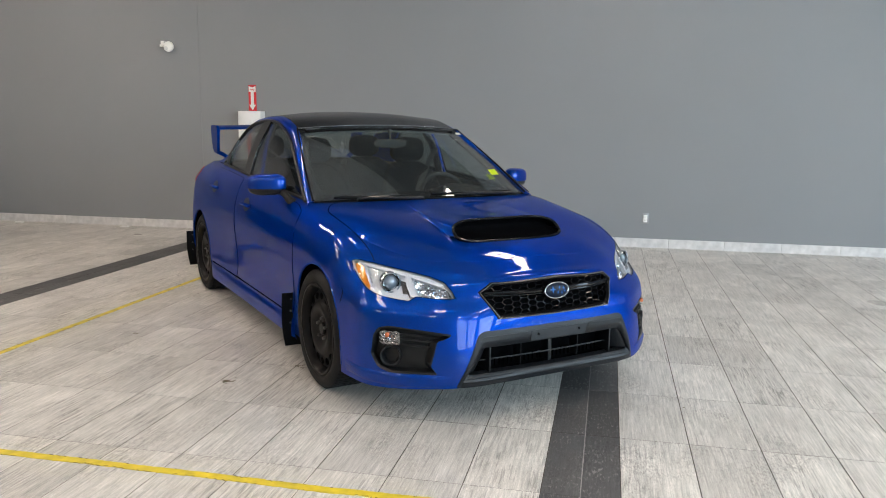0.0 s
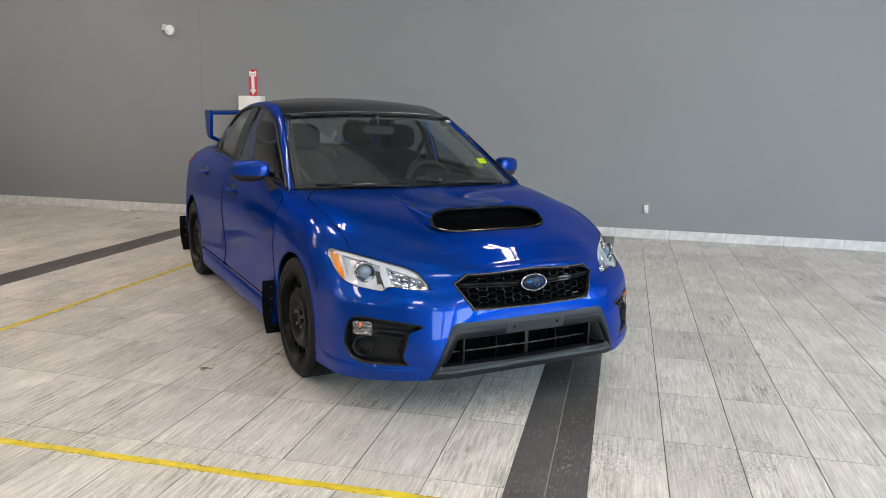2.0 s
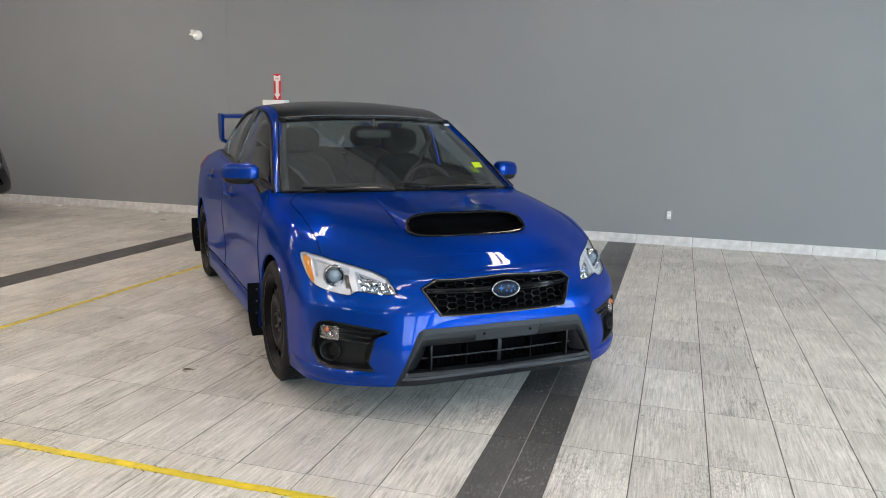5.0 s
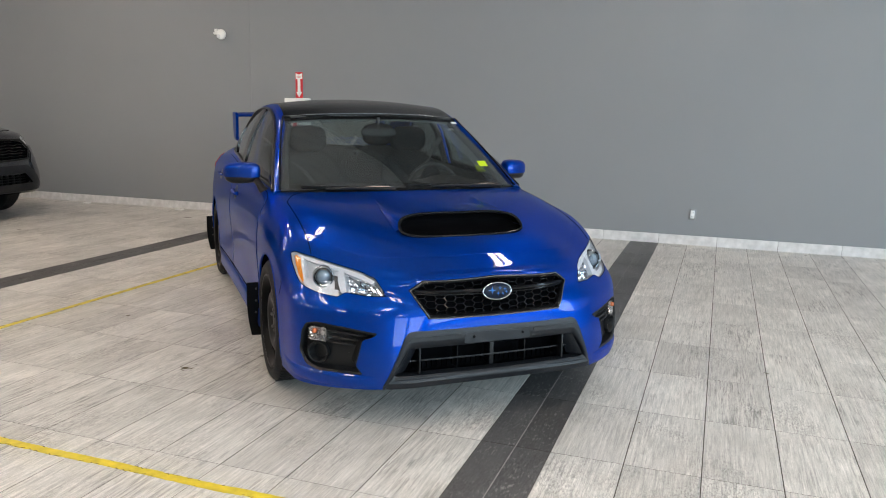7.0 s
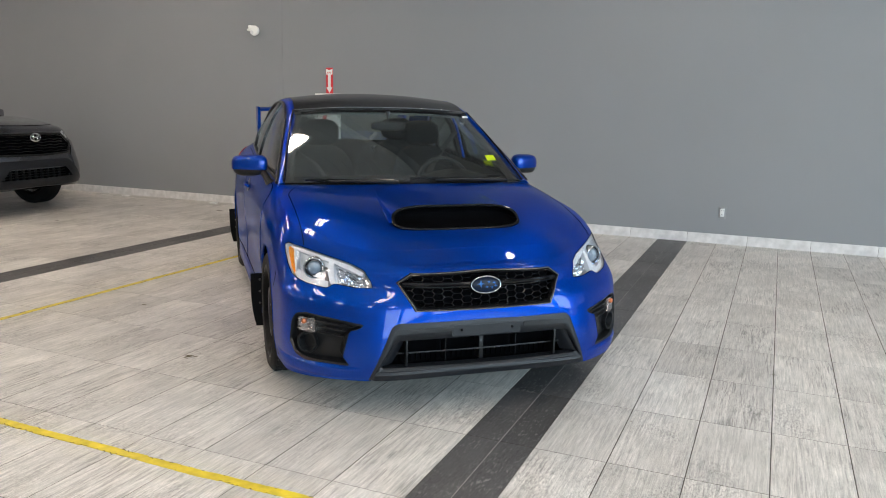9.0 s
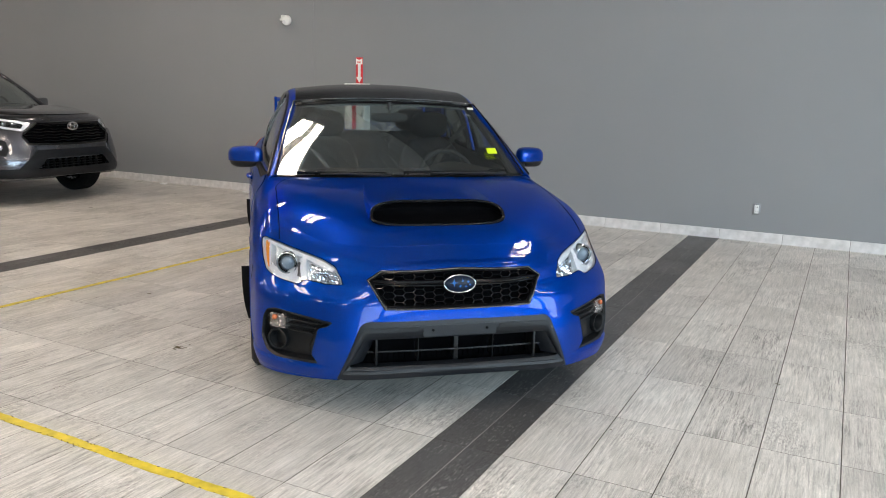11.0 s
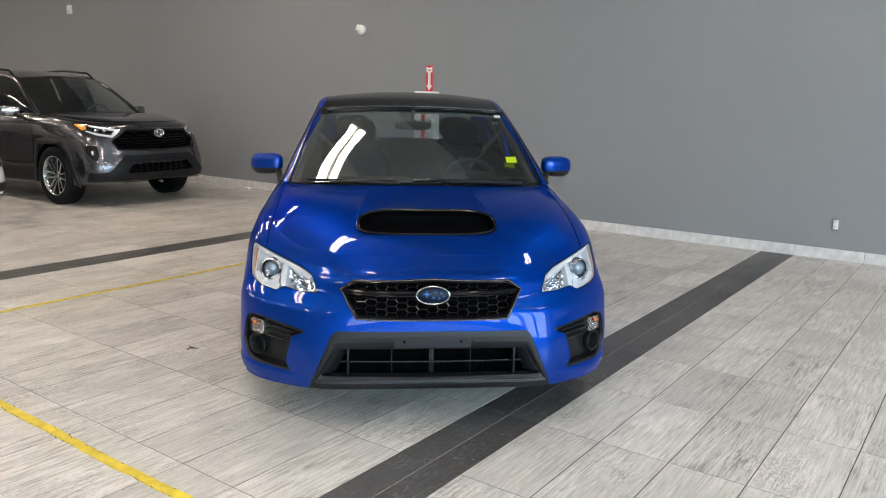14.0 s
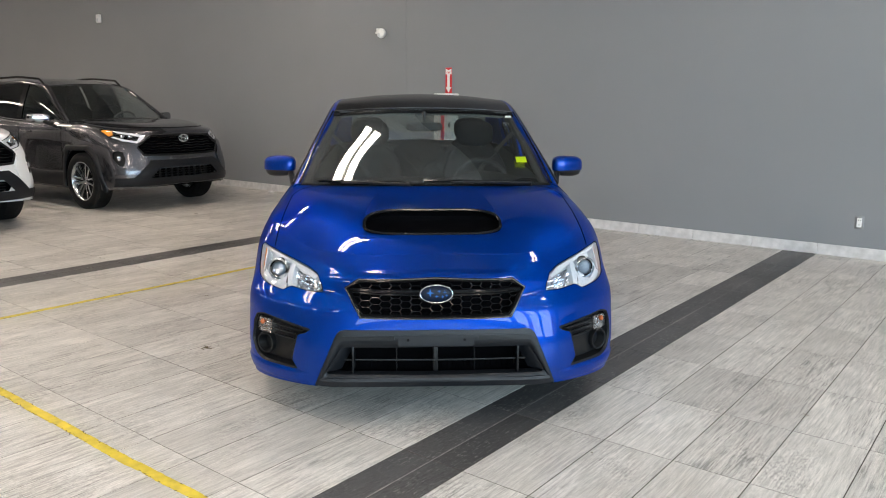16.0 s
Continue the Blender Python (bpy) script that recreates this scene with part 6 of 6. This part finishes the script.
        for pp in ([(0.490, 0.970), (0.74, 1.029), (0.74, 1.008), (0.520, 0.944)], [(0.590, 0.877), (0.73, 0.902), (0.80, 0.952), (0.782, 0.958), (0.715, 0.924), (0.580, 0.899)], [(0.505, 0.945), (0.56, 0.952), (0.60, 0.902), (0.575, 0.890)]):
            part("light_strip", patch(front(pp, s, 3, 0.03, 0.003), -0.010, 0.01), M_LAMPGREY, hl, "pale running light strip")
        for cx in (0.63, 0.70):
            bm = bmesh.new()
            sup(bm, (s * cx, fy(s * cx, 0.955) + 0.03, 0.955), (0.028, 0.02, 0.022), 3, 14, 8)
            part("lamp_unit", bm, M_CHROME, hl)
        fb = part("fog_bezel", patch(front(fog, s), -0.03, 0.004), M_BLACK, car, "black fog lamp bezel")
        bm = bmesh.new()
        sup(bm, (s * 0.80, fy(s * 0.80, 0.685) + 0.008, 0.685), (0.027, 0.02, 0.034), 2.4, 16, 10)
        part("fog_lamp", bm, M_REFLECTOR, fb, "clear fog lamp")
        # cladding round the arches and along the sill
        for yy in (0, 2.69):
            bm = bmesh.new()
            rows = []
            for a in np.linspace(-0.50, math.pi + 0.50, 60):
                row = []
                for rr, o in ((0.845, 0.004), (0.86, 0.020), (0.95, 0.024), (0.985, 0.014), (1.0, 0.001)):
                    q = arch_reach(a) * rr
                    y, z = yy + q * math.cos(a), 0.375 + q * math.sin(a)
                    h = surf.ray_cast(Vector((s * 3, y, max(z, 0.31))), Vector((-s, 0, 0)))[0]
                    row.append(((h.x if h is not None else s * 0.88) + s * o, y, max(z, 0.26)))
                rows.append(row)
            sheet(bm, rows)
            part("arch_cladding", bm, M_GREYPLASTIC, car, "charcoal arch cladding")
        bm = bmesh.new()
        g = [[((surf.ray_cast(Vector((s * 3, y, max(z, 0.31))), Vector((-s, 0, 0)))[0] or Vector((s * 0.88, 0, 0))).x + s * o, y, z) for z, o in ((0.47, 0.002), (0.45, 0.018), (0.33, 0.022), (0.27, 0.01))] for y in np.linspace(0.45, 2.24, 16)]
        sheet(bm, g)
        part("sill_cladding", bm, M_GREYPLASTIC, car)
        for yy in (0, 2.69):
            road_wheel(car, s * 0.80, yy, 0.368, 0.235, 0.245, s, M_SILVER, "alloy")
        for nm, poly in (("front_door", [(0.44, 1.05), (0.47, 0.50), (1.46, 0.50), (1.50, 1.08)]), ("rear_door", [(1.53, 1.08), (1.49, 0.50), (2.15, 0.50), (2.32, 0.80), (2.42, 1.12)])):
            ol = densify(rounded(poly, 0.05, 4), 0.06)
            d = part(nm, patch(rings_on(surf, [(0, y, z) for y, z in ol], (-s, 0, 0), 8), 0.003, 0.005), paint, car)
            part("door_gap", band(surf, [(0, y, z) for y, z in ol + ol[:1]], (-s, 0, 0), 0.012, 0.0012, 0.004), M_DARK, d)
            hy = 1.33 if nm == "front_door" else 2.22
            hx = surf.ray_cast(Vector((s * 3, hy, 0.985)), Vector((-s, 0, 0)))[0].x
            bm = bmesh.new()
            tube(bm, [(hx + s * o, hy + dy, 0.985) for dy, o in ((-0.11, 0.0), (-0.09, 0.03), (0.09, 0.03), (0.11, 0.0))], 0.013, 8)
            part("handle", bm, paint, d)
        mr = empty("door_mirror", Matrix())
        mr.parent = car
        bm = bmesh.new()
        sup(bm, (s * 0.985, 0.74, 1.165), (0.120, 0.06, 0.066), 3.8, 24, 16, lambda p, s=s: Vector((p.x, p.y + 0.5 * max(0, p.x * s - 0.88), p.z - 0.1 * max(0, 0.97 - p.x * s))))
        part("cap", bm, M_CAP if chrome_lamp else paint, mr)
        bm = bmesh.new()
        tube(bm, [(s * 0.86, 0.66, 1.08), (s * 0.92, 0.70, 1.10), (s * 0.95, 0.72, 1.13)], 0.03, 8)
        part("stalk", bm, M_BLACK, mr)
    # greenhouse
    n, q = 13, 17
    cw = resample(spline([(0.735, 0.46, 1.115), (0.42, 0.36, 1.148), (0, 0.32, 1.155)], 6, back=(-0.42, 0.36, 1.148)), n)
    hd = resample(spline([(0.575, 1.20, 1.60), (0.32, 1.12, 1.625), (0, 1.09, 1.633)], 6, back=(-0.32, 1.12, 1.60)), n)
    ap = resample(spline([(0.735, 0.46, 1.105), (0.672, 0.82, 1.36), (0.575, 1.20, 1.60)], 6), n)
    wm = resample(spline([(0, 0.32, 1.14), (0, 0.70, 1.40), (0, 1.09, 1.633)], 6), n)
    rs = resample(spline([(0.575, 1.20, 1.60), (0.565, 1.6, 1.66), (0.56, 2.4, 1.668), (0.56, 3.05, 1.63)], 6), q)
    rm = resample(spline([(0, 1.09, 1.633), (0, 1.6, 1.70), (0, 2.4, 1.72), (0, 3.10, 1.675)], 6), q)
    rb = resample(spline([(0.56, 3.05, 1.63), (0.3, 3.09, 1.665), (0, 3.10, 1.675)], 6), n)
    ws = part("windscreen", shell(coons(cw, hd, ap, wm), 0.005, True, -0.003), M_GLASS, car)
    ws.visible_shadow = False
    part("roof", shell(coons(hd, rb, rs, rm), 0.02, True, 0.0), paint, car)
    bb = np.stack([np.linspace(0.62, 0, n), np.full(n, 3.36), np.full(n, 1.20)], 1)
    rw = part("rear_window", shell(coons(rb, bb, np.linspace(rb[0], bb[0], n), np.linspace(rb[-1], bb[-1], n)), 0.005, True, 0.0), M_GLASS_DARK, car)
    dlo = spline([(0.80, 0.42, 1.085), (0.725, 0.84, 1.36), (0.655, 1.22, 1.570), (0.637, 1.7, 1.632), (0.635, 2.3, 1.628), (0.665, 2.8, 1.545), (0.76, 3.02, 1.25)], 8)
    inn = spline([(0.735, 0.46, 1.105), (0.672, 0.82, 1.36), (0.575, 1.20, 1.60), (0.565, 1.7, 1.665), (0.56, 2.35, 1.668), (0.56, 3.05, 1.63), (0.63, 3.36, 1.20)], 8)
    ty, tx, tz = side[-1][56:88, 1], side[-1][56:88, 0], side[-1][56:88, 2]
    bot = np.stack([np.interp(dlo[:, 1], ty, tx), dlo[:, 1], np.interp(dlo[:, 1], ty, tz)], 1)
    for s in (1, -1):
        rail = np.stack([inn * (1 - t) + dlo * t + np.array((0.018, 0, 0.010)) * math.sin(math.pi * t) for t in np.linspace(0, 1, 7)]) * (s, 1, 1)
        part("roof_side", shell(rail, 0.03, False, 0.0), paint, car)
        gl = np.stack([bot * (1 - t) + dlo * t + np.array((0.02, 0, 0)) * math.sin(math.pi * t) for t in np.linspace(0, 1, 7)]) * (s, 1, 1)
        w = empty("side_glass", Matrix())
        w.parent = car
        for a, b, nm, mt in ((0, 22, "front_pane", M_GLASS_SIDE), (24, 34, "rear_pane", M_GLASS_DARK), (35, len(dlo) - 1, "quarter_pane", M_GLASS_DARK)):
            p = part(nm, shell(gl[:, a : b + 1], 0.004, False, -0.004), mt, w)
            p.visible_shadow = False
        part("centre_pillar", shell(gl[:, 22:25], 0.02, False, 0.003), M_GLOSSBLACK, w)
        bm = bmesh.new()
        tube(bm, [tuple(p) for p in (dlo * (s, 1, 1))], 0.010, 6)
        part("window_frame", bm, M_BLACK, w)
        bm = bmesh.new()
        tube(bm, [tuple(p) for p in (bot * (s, 1, 1) + np.array((s * 0.004, 0, 0.004)))], 0.009, 6)
        part("belt_trim", bm, M_SILVER if chrome_lamp else M_BLACK, w, "thin belt trim")
        bm = bmesh.new()
        tube(bm, [(s * 0.59, 1.32, 1.63), (s * 0.585, 1.42, 1.695), (s * 0.58, 2.0, 1.728), (s * 0.575, 2.8, 1.712), (s * 0.575, 2.95, 1.66)], 0.015, 8)
        part("roof_rack", bm, M_GLOSSBLACK, car, "gloss black roof rail")
    # cabin
    for x, y in ((-0.38, 1.35), (0.38, 1.35), (-0.4, 2.2), (0.4, 2.2)):
        bm = bmesh.new()
        sup(bm, (x, y, 0.98), (0.25, 0.11, 0.36), 3, 18, 12)
        sup(bm, (x, y + 0.05, 1.40), (0.13, 0.05, 0.09), 3, 14, 10)
        part("seat", bm, M_CLOTH, car)
    part("dashboard", boxed(-0.70, 0.70, 0.50, 0.82, 0.80, 1.115, bevel=0.05), M_DASH, car)
    bm = bmesh.new()
    tube(bm, [(0.38 + 0.185 * math.cos(a), 0.95 - 0.07 * math.sin(a), 1.07 + 0.17 * math.sin(a)) for a in np.linspace(0, 2 * math.pi, 29)], 0.016, 8, cap=False)
    part("steering_wheel", bm, M_DASH, car)
    part("cowl", shell(np.stack([cw + np.array((0, -0.07, -0.03)), cw + np.array((0, 0.03, 0.0))]), 0.01, True, 0.0), M_BLACK, car)
    for a, b in (((-0.05, 0.36, 1.145), (-0.58, 0.47, 1.15)), ((0.60, 0.46, 1.14), (0.02, 0.39, 1.16))):
        bm = bmesh.new()
        tube(bm, [a, b], 0.010, 6)
        part("wiper", bm, M_BLACK, car)
    return car


crossover("crossover_car", pose(-8.28, 3.60, 0, 0, 0, 94.0), M_GREYPAINT, "dark grey crossover with charcoal cladding parked by the wall", True)
crossover("crossover_car", pose(-8.06, 0.84, 0, 0, 0, 94.0), M_WHITEPAINT, "white crossover with black lower bumper parked in a row", False)

# ---------------------------------------------------------------- base tiles, wall fittings
def base_tile():
    me = bpy.data.meshes.new("base_tile")
    b = boxed(0.0015, 2 * TX - 0.0015, -0.012, -0.001, 0.0, 0.104, bevel=0.002)
    b.to_mesh(me)
    b.free()
    me.materials.append(M_BASE)
    return me


BASE = setting("baseboard", boxed(X0, X1, WALL - 0.004, WALL, 0, 0.1), M_GROUT, "pale tile baseboard along the grey wall", "baseboard")
_me = base_tile()
for k in range(int(X0 / (2 * TX)), int(X1 / (2 * TX))):
    o = new("tile", _me)
    o.parent = BASE
    o.location = (k * 2 * TX, WALL - 0.003, 0)

# siren and strobe on a bracket
al = empty("wall_siren", pose(-5.57, WALL, 2.30))
tagged(al, "round white siren on a wall bracket", "siren")
bm = bmesh.new()
box(bm, -0.122, -0.078, -0.05, 0, 0.018, 0.076, 0.006)
box(bm, -0.130, -0.080, -0.062, -0.045, 0.004, 0.030, 0.004)
tube(bm, [(-0.09, -0.04, 0.035), (-0.055, -0.06, 0.018), (-0.02, -0.075, 0.008)], 0.011, 8)
part("bracket", bm, M_WHITE, al)
bm = bmesh.new()
lathe(bm, [(0.022, -0.05), (0.046, -0.06), (0.062, -0.085), (0.064, -0.105), (0.058, -0.118), (0.026, -0.127), (0.003, -0.129)], 32, "y", (0.018, 0, 0.0))
part("horn", bm, M_WHITE, al)
bm = bmesh.new()
lathe(bm, [(0.024, -0.118), (0.024, -0.134), (0.014, -0.137), (0.002, -0.135)], 20, "y", (-0.004, 0, -0.024))
part("speaker_port", bm, M_LAMPGREY, al)

sn = empty("wall_sensor", pose(-12.95, WALL, 2.93))
tagged(sn, "small white motion sensor high on the wall", "sensor")
part("body", boxed(-0.06, 0.06, -0.06, 0, -0.08, 0.08, bevel=0.02), M_WHITE, sn)
part("lens", boxed(-0.04, 0.04, -0.07, -0.055, -0.06, 0.0, bevel=0.006), M_LAMPGREY, sn)

# outlet
ot = empty("wall_outlet", pose(0.335, WALL, 0.335))
tagged(ot, "white power outlet in a brushed steel cover plate", "outlet")
part("plate", boxed(-0.038, 0.038, -0.006, 0, -0.06, 0.06, bevel=0.004), M_PLATE, ot, "brushed steel cover plate")
bm = bmesh.new()
box(bm, -0.021, 0.021, -0.010, -0.005, -0.043, 0.043, 0.003)
part("receptacle", bm, M_WHITE, ot)
for s in (-1, 1):
    bm = bmesh.new()
    for dx in (-0.008, 0.006):
        box(bm, dx, dx + 0.003, -0.0115, -0.0095, s * 0.022 - 0.006, s * 0.022 + 0.006)
    part("slot", bm, M_DARK, ot)

# extinguisher cabinet and the arrow sign over it
fc = empty("extinguisher_cabinet", pose(-4.475, WALL, 1.0))
tagged(fc, "white fire extinguisher cabinet with red lettering strip", "cabinet")
part("body", boxed(-0.152, 0.152, -0.13, 0, -0.25, 0.512, bevel=0.008), M_WHITE, fc)
part("door", boxed(-0.138, 0.138, -0.136, -0.128, -0.235, 0.495, bevel=0.004), M_WHITE, fc)
part("lettering_strip", boxed(-0.028, 0.028, -0.141, -0.1355, -0.18, 0.33), M_SIGNRED, fc)
part("latch", boxed(0.10, 0.125, -0.15, -0.131, 0.10, 0.16, bevel=0.004), M_SILVER, fc)

sg = empty("arrow_sign", pose(-4.485, WALL, 1.675))
tagged(sg, "narrow red fire sign with a white down arrow", "sign")
part("plate", boxed(-0.052, 0.052, -0.006, 0, -0.16, 0.16, bevel=0.003), M_SIGNRED, sg)
bm = bmesh.new()
for poly in ([(-0.020, 0.075), (0.020, 0.075), (0.020, -0.095), (-0.020, -0.095)], [(-0.044, -0.085), (0.044, -0.085), (0, -0.152)], [(-0.046, 0.145), (0, 0.128), (0.046, 0.145), (0.046, 0.075), (-0.046, 0.075)]):
    vs = [bm.verts.new((q[0], -0.0075, q[1])) for q in poly]
    bm.faces.new(vs)
r = bmesh.ops.extrude_face_region(bm, geom=bm.faces[:])
for v in r["geom"]:
    if isinstance(v, bmesh.types.BMVert):
        v.co.y += 0.0012
part("arrow", bm, M_WHITE, sg, "white arrow", smooth=False)
cu = bpy.data.curves.new("lettering", "FONT")
cu.body, cu.size, cu.align_x, cu.extrude = "FIRE", 0.034, "CENTER", 0.0006
ob = new("lettering", cu)
cu.materials.append(M_SIGNRED)
ob.parent = sg
ob.matrix_local = pose(0, -0.0085, 0.087, 90, 0, 0)

# small white pads along the foot of the wall
for px in (-7.87, -6.27):
    p = empty("floor_clip", pose(px, WALL - 0.16, 0))
    tagged(p, "small white plastic clip lying on the floor", "clip", group="clips by the wall")
    part("clip", boxed(-0.05, 0.05, -0.03, 0.03, 0, 0.018, bevel=0.006), M_WHITE, p)

# ---------------------------------------------------------------- yellow tape
def tape(name, a, b, w, seed):
    rnd = random.Random(seed)
    a, b = Vector(a), Vector(b)
    d = (b - a).normalized()
    s = Vector((-d.y, d.x, 0))
    n = int((b - a).length / 0.01)
    t = empty(name, Matrix())
    tagged(t, "worn yellow floor marking tape with ragged edges", "tape", kind="structure")
    bm, wear = bmesh.new(), bmesh.new()
    prev, drift, worn = None, 0.0, [0.0, 0.0]
    for i in range(n + 1):
        drift += rnd.uniform(-0.0012, 0.0012) - drift * 0.04
        c = a + d * (i * 0.01) + s * drift
        edge = []
        for k, sg in enumerate((1, -1)):
            worn[k] = 1.0 if rnd.random() < 0.035 else worn[k] * 0.86
            e = w / 2 * (1 - (0.03 + 0.26 * worn[k]) * rnd.random())
            edge.append(c + s * sg * e)
            if rnd.random() < 0.10 + 0.75 * worn[k]:
                l = rnd.uniform(0.002, 0.009)
                m = Matrix.Translation(edge[-1] - s * sg * rnd.uniform(-0.001, 0.004) + Vector((0, 0, 0.0010))) @ Matrix.Rotation(math.atan2(d.y, d.x) + rnd.uniform(-0.7, 0.7), 4, "Z")
                h = rnd.uniform(0.0006, 0.0018)
                box(wear, -l, l, -h, h, 0, 0.0012, m=m)
        up = Vector((0, 0, 0.0016))
        row = [bm.verts.new(q) for q in (edge[0] + up, edge[1] + up, edge[1], edge[0])]
        if prev:
            for k in range(4):
                bm.faces.new((prev[k], prev[(k + 1) % 4], row[(k + 1) % 4], row[k]))
        prev = row
    part("strip", bm, M_TAPE, t, smooth=False)
    part("wear", wear, M_TAPE_DIRT, t, "dark scuffed tape edge", smooth=False)


tape("tape_front", (-3.66, -0.77, 0), (0.8, -0.765, 0), 0.047, 3)
tape("tape_side", (-3.635, -2.6, 0), (-3.635, 3.6, 0), 0.05, 4)

# scuffs left on the floor
sc = bmesh.new()
rnd = random.Random(8)
for cx, cy, n, sp in ((-2.06, 0.285, 16, 0.035), (-1.80, 0.62, 5, 0.03), (-3.1, 1.0, 3, 0.02), (0.93, 1.48, 1, 0.03), (0.30, 0.45, 1, 0.03)):
    for _ in range(n):
        l = rnd.uniform(0.004, 0.022)
        m = Matrix.Translation((cx + rnd.gauss(0, sp), cy + rnd.gauss(0, sp * 0.5), 0.0002)) @ Matrix.Rotation(rnd.uniform(-0.5, 0.9), 4, "Z")
        box(sc, -l, l, -0.003, 0.003, 0, 0.0008, m=m)
tagged(part("floor_scuffs", sc, M_TAPE_DIRT, smooth=False), "dark scuff marks on the pale tiles", "scuff", kind="stuff")

# ---------------------------------------------------------------- floor tiles
def tile_mesh(name, w, h, material):
    me = bpy.data.meshes.new(name)
    b = bmesh.new()
    g, k = 0.0019, min(0.0023, w * 0.013)
    box(b, k, w - k, g, h - g, -0.008, 0)
    es = [e for e in b.edges if all(v.co.z > -0.001 for v in e.verts)]
    bmesh.ops.bevel(b, geom=es, offset=0.0006, segments=1, affect="EDGES")
    b.to_mesh(me)
    b.free()
    me.materials.append(material)
    return me


T_PALE, T_DARK = tile_mesh("tile", TX, TY, M_TILE), tile_mesh("dark_tile", TX / 2, TY, M_TILE_DARK)
STRIPES = (-1, -16, 14)
rest, rest_dark = bmesh.new(), bmesh.new()
for i in range(int(X0 / TX), int(X1 / TX)):
    for j in range(int(Y0 / TY) - 1, int(WALL / TY) + 1):
        x, y = i * TX, j * TY
        if y + TY > WALL:
            y1 = WALL - 0.002
        else:
            y1 = y + TY
        near = -2.7 < x < 1.8 and -0.95 < y < 3.0 and y1 == y + TY
        if i in STRIPES:
            for h in (0, 1):
                if near:
                    o = new("tile", T_DARK)
                    o.location, o.parent = (x + h * TX / 2, y, 0), FLOOR
                else:
                    box(rest_dark, x + h * TX / 2 + 0.0013, x + (h + 1) * TX / 2 - 0.0013, y + 0.0013, y1 - 0.0013, -0.008, 0)
        elif near:
            o = new("tile", T_PALE)
            o.location, o.parent = (x, y, 0), FLOOR
        else:
            g, k = 0.0016, 0.0019
            vs = [rest.verts.new(q) for q in ((x + k, y + g, 0), (x + TX - k, y + g, 0), (x + TX - k, y1 - g, 0), (x + k, y1 - g, 0))]
            lo = [rest.verts.new(v.co + Vector((0, 0, -0.008))) for v in vs]
            rest.faces.new(vs)
            for q in range(4):
                rest.faces.new((vs[q], lo[q], lo[(q + 1) % 4], vs[(q + 1) % 4]))
part("light_joint", boxed(-TX / 2 - 0.003, -TX / 2 + 0.003, Y0, WALL - 0.01, -0.003, -0.0005), M_GROUT_LIGHT, FLOOR, "pale grout line in the dark stripe")
tagged(part("tiles", rest, M_TILE, FLOOR, smooth=False), kind="stuff")
tagged(part("dark_tiles", rest_dark, M_TILE_DARK, FLOOR, smooth=False), kind="stuff")
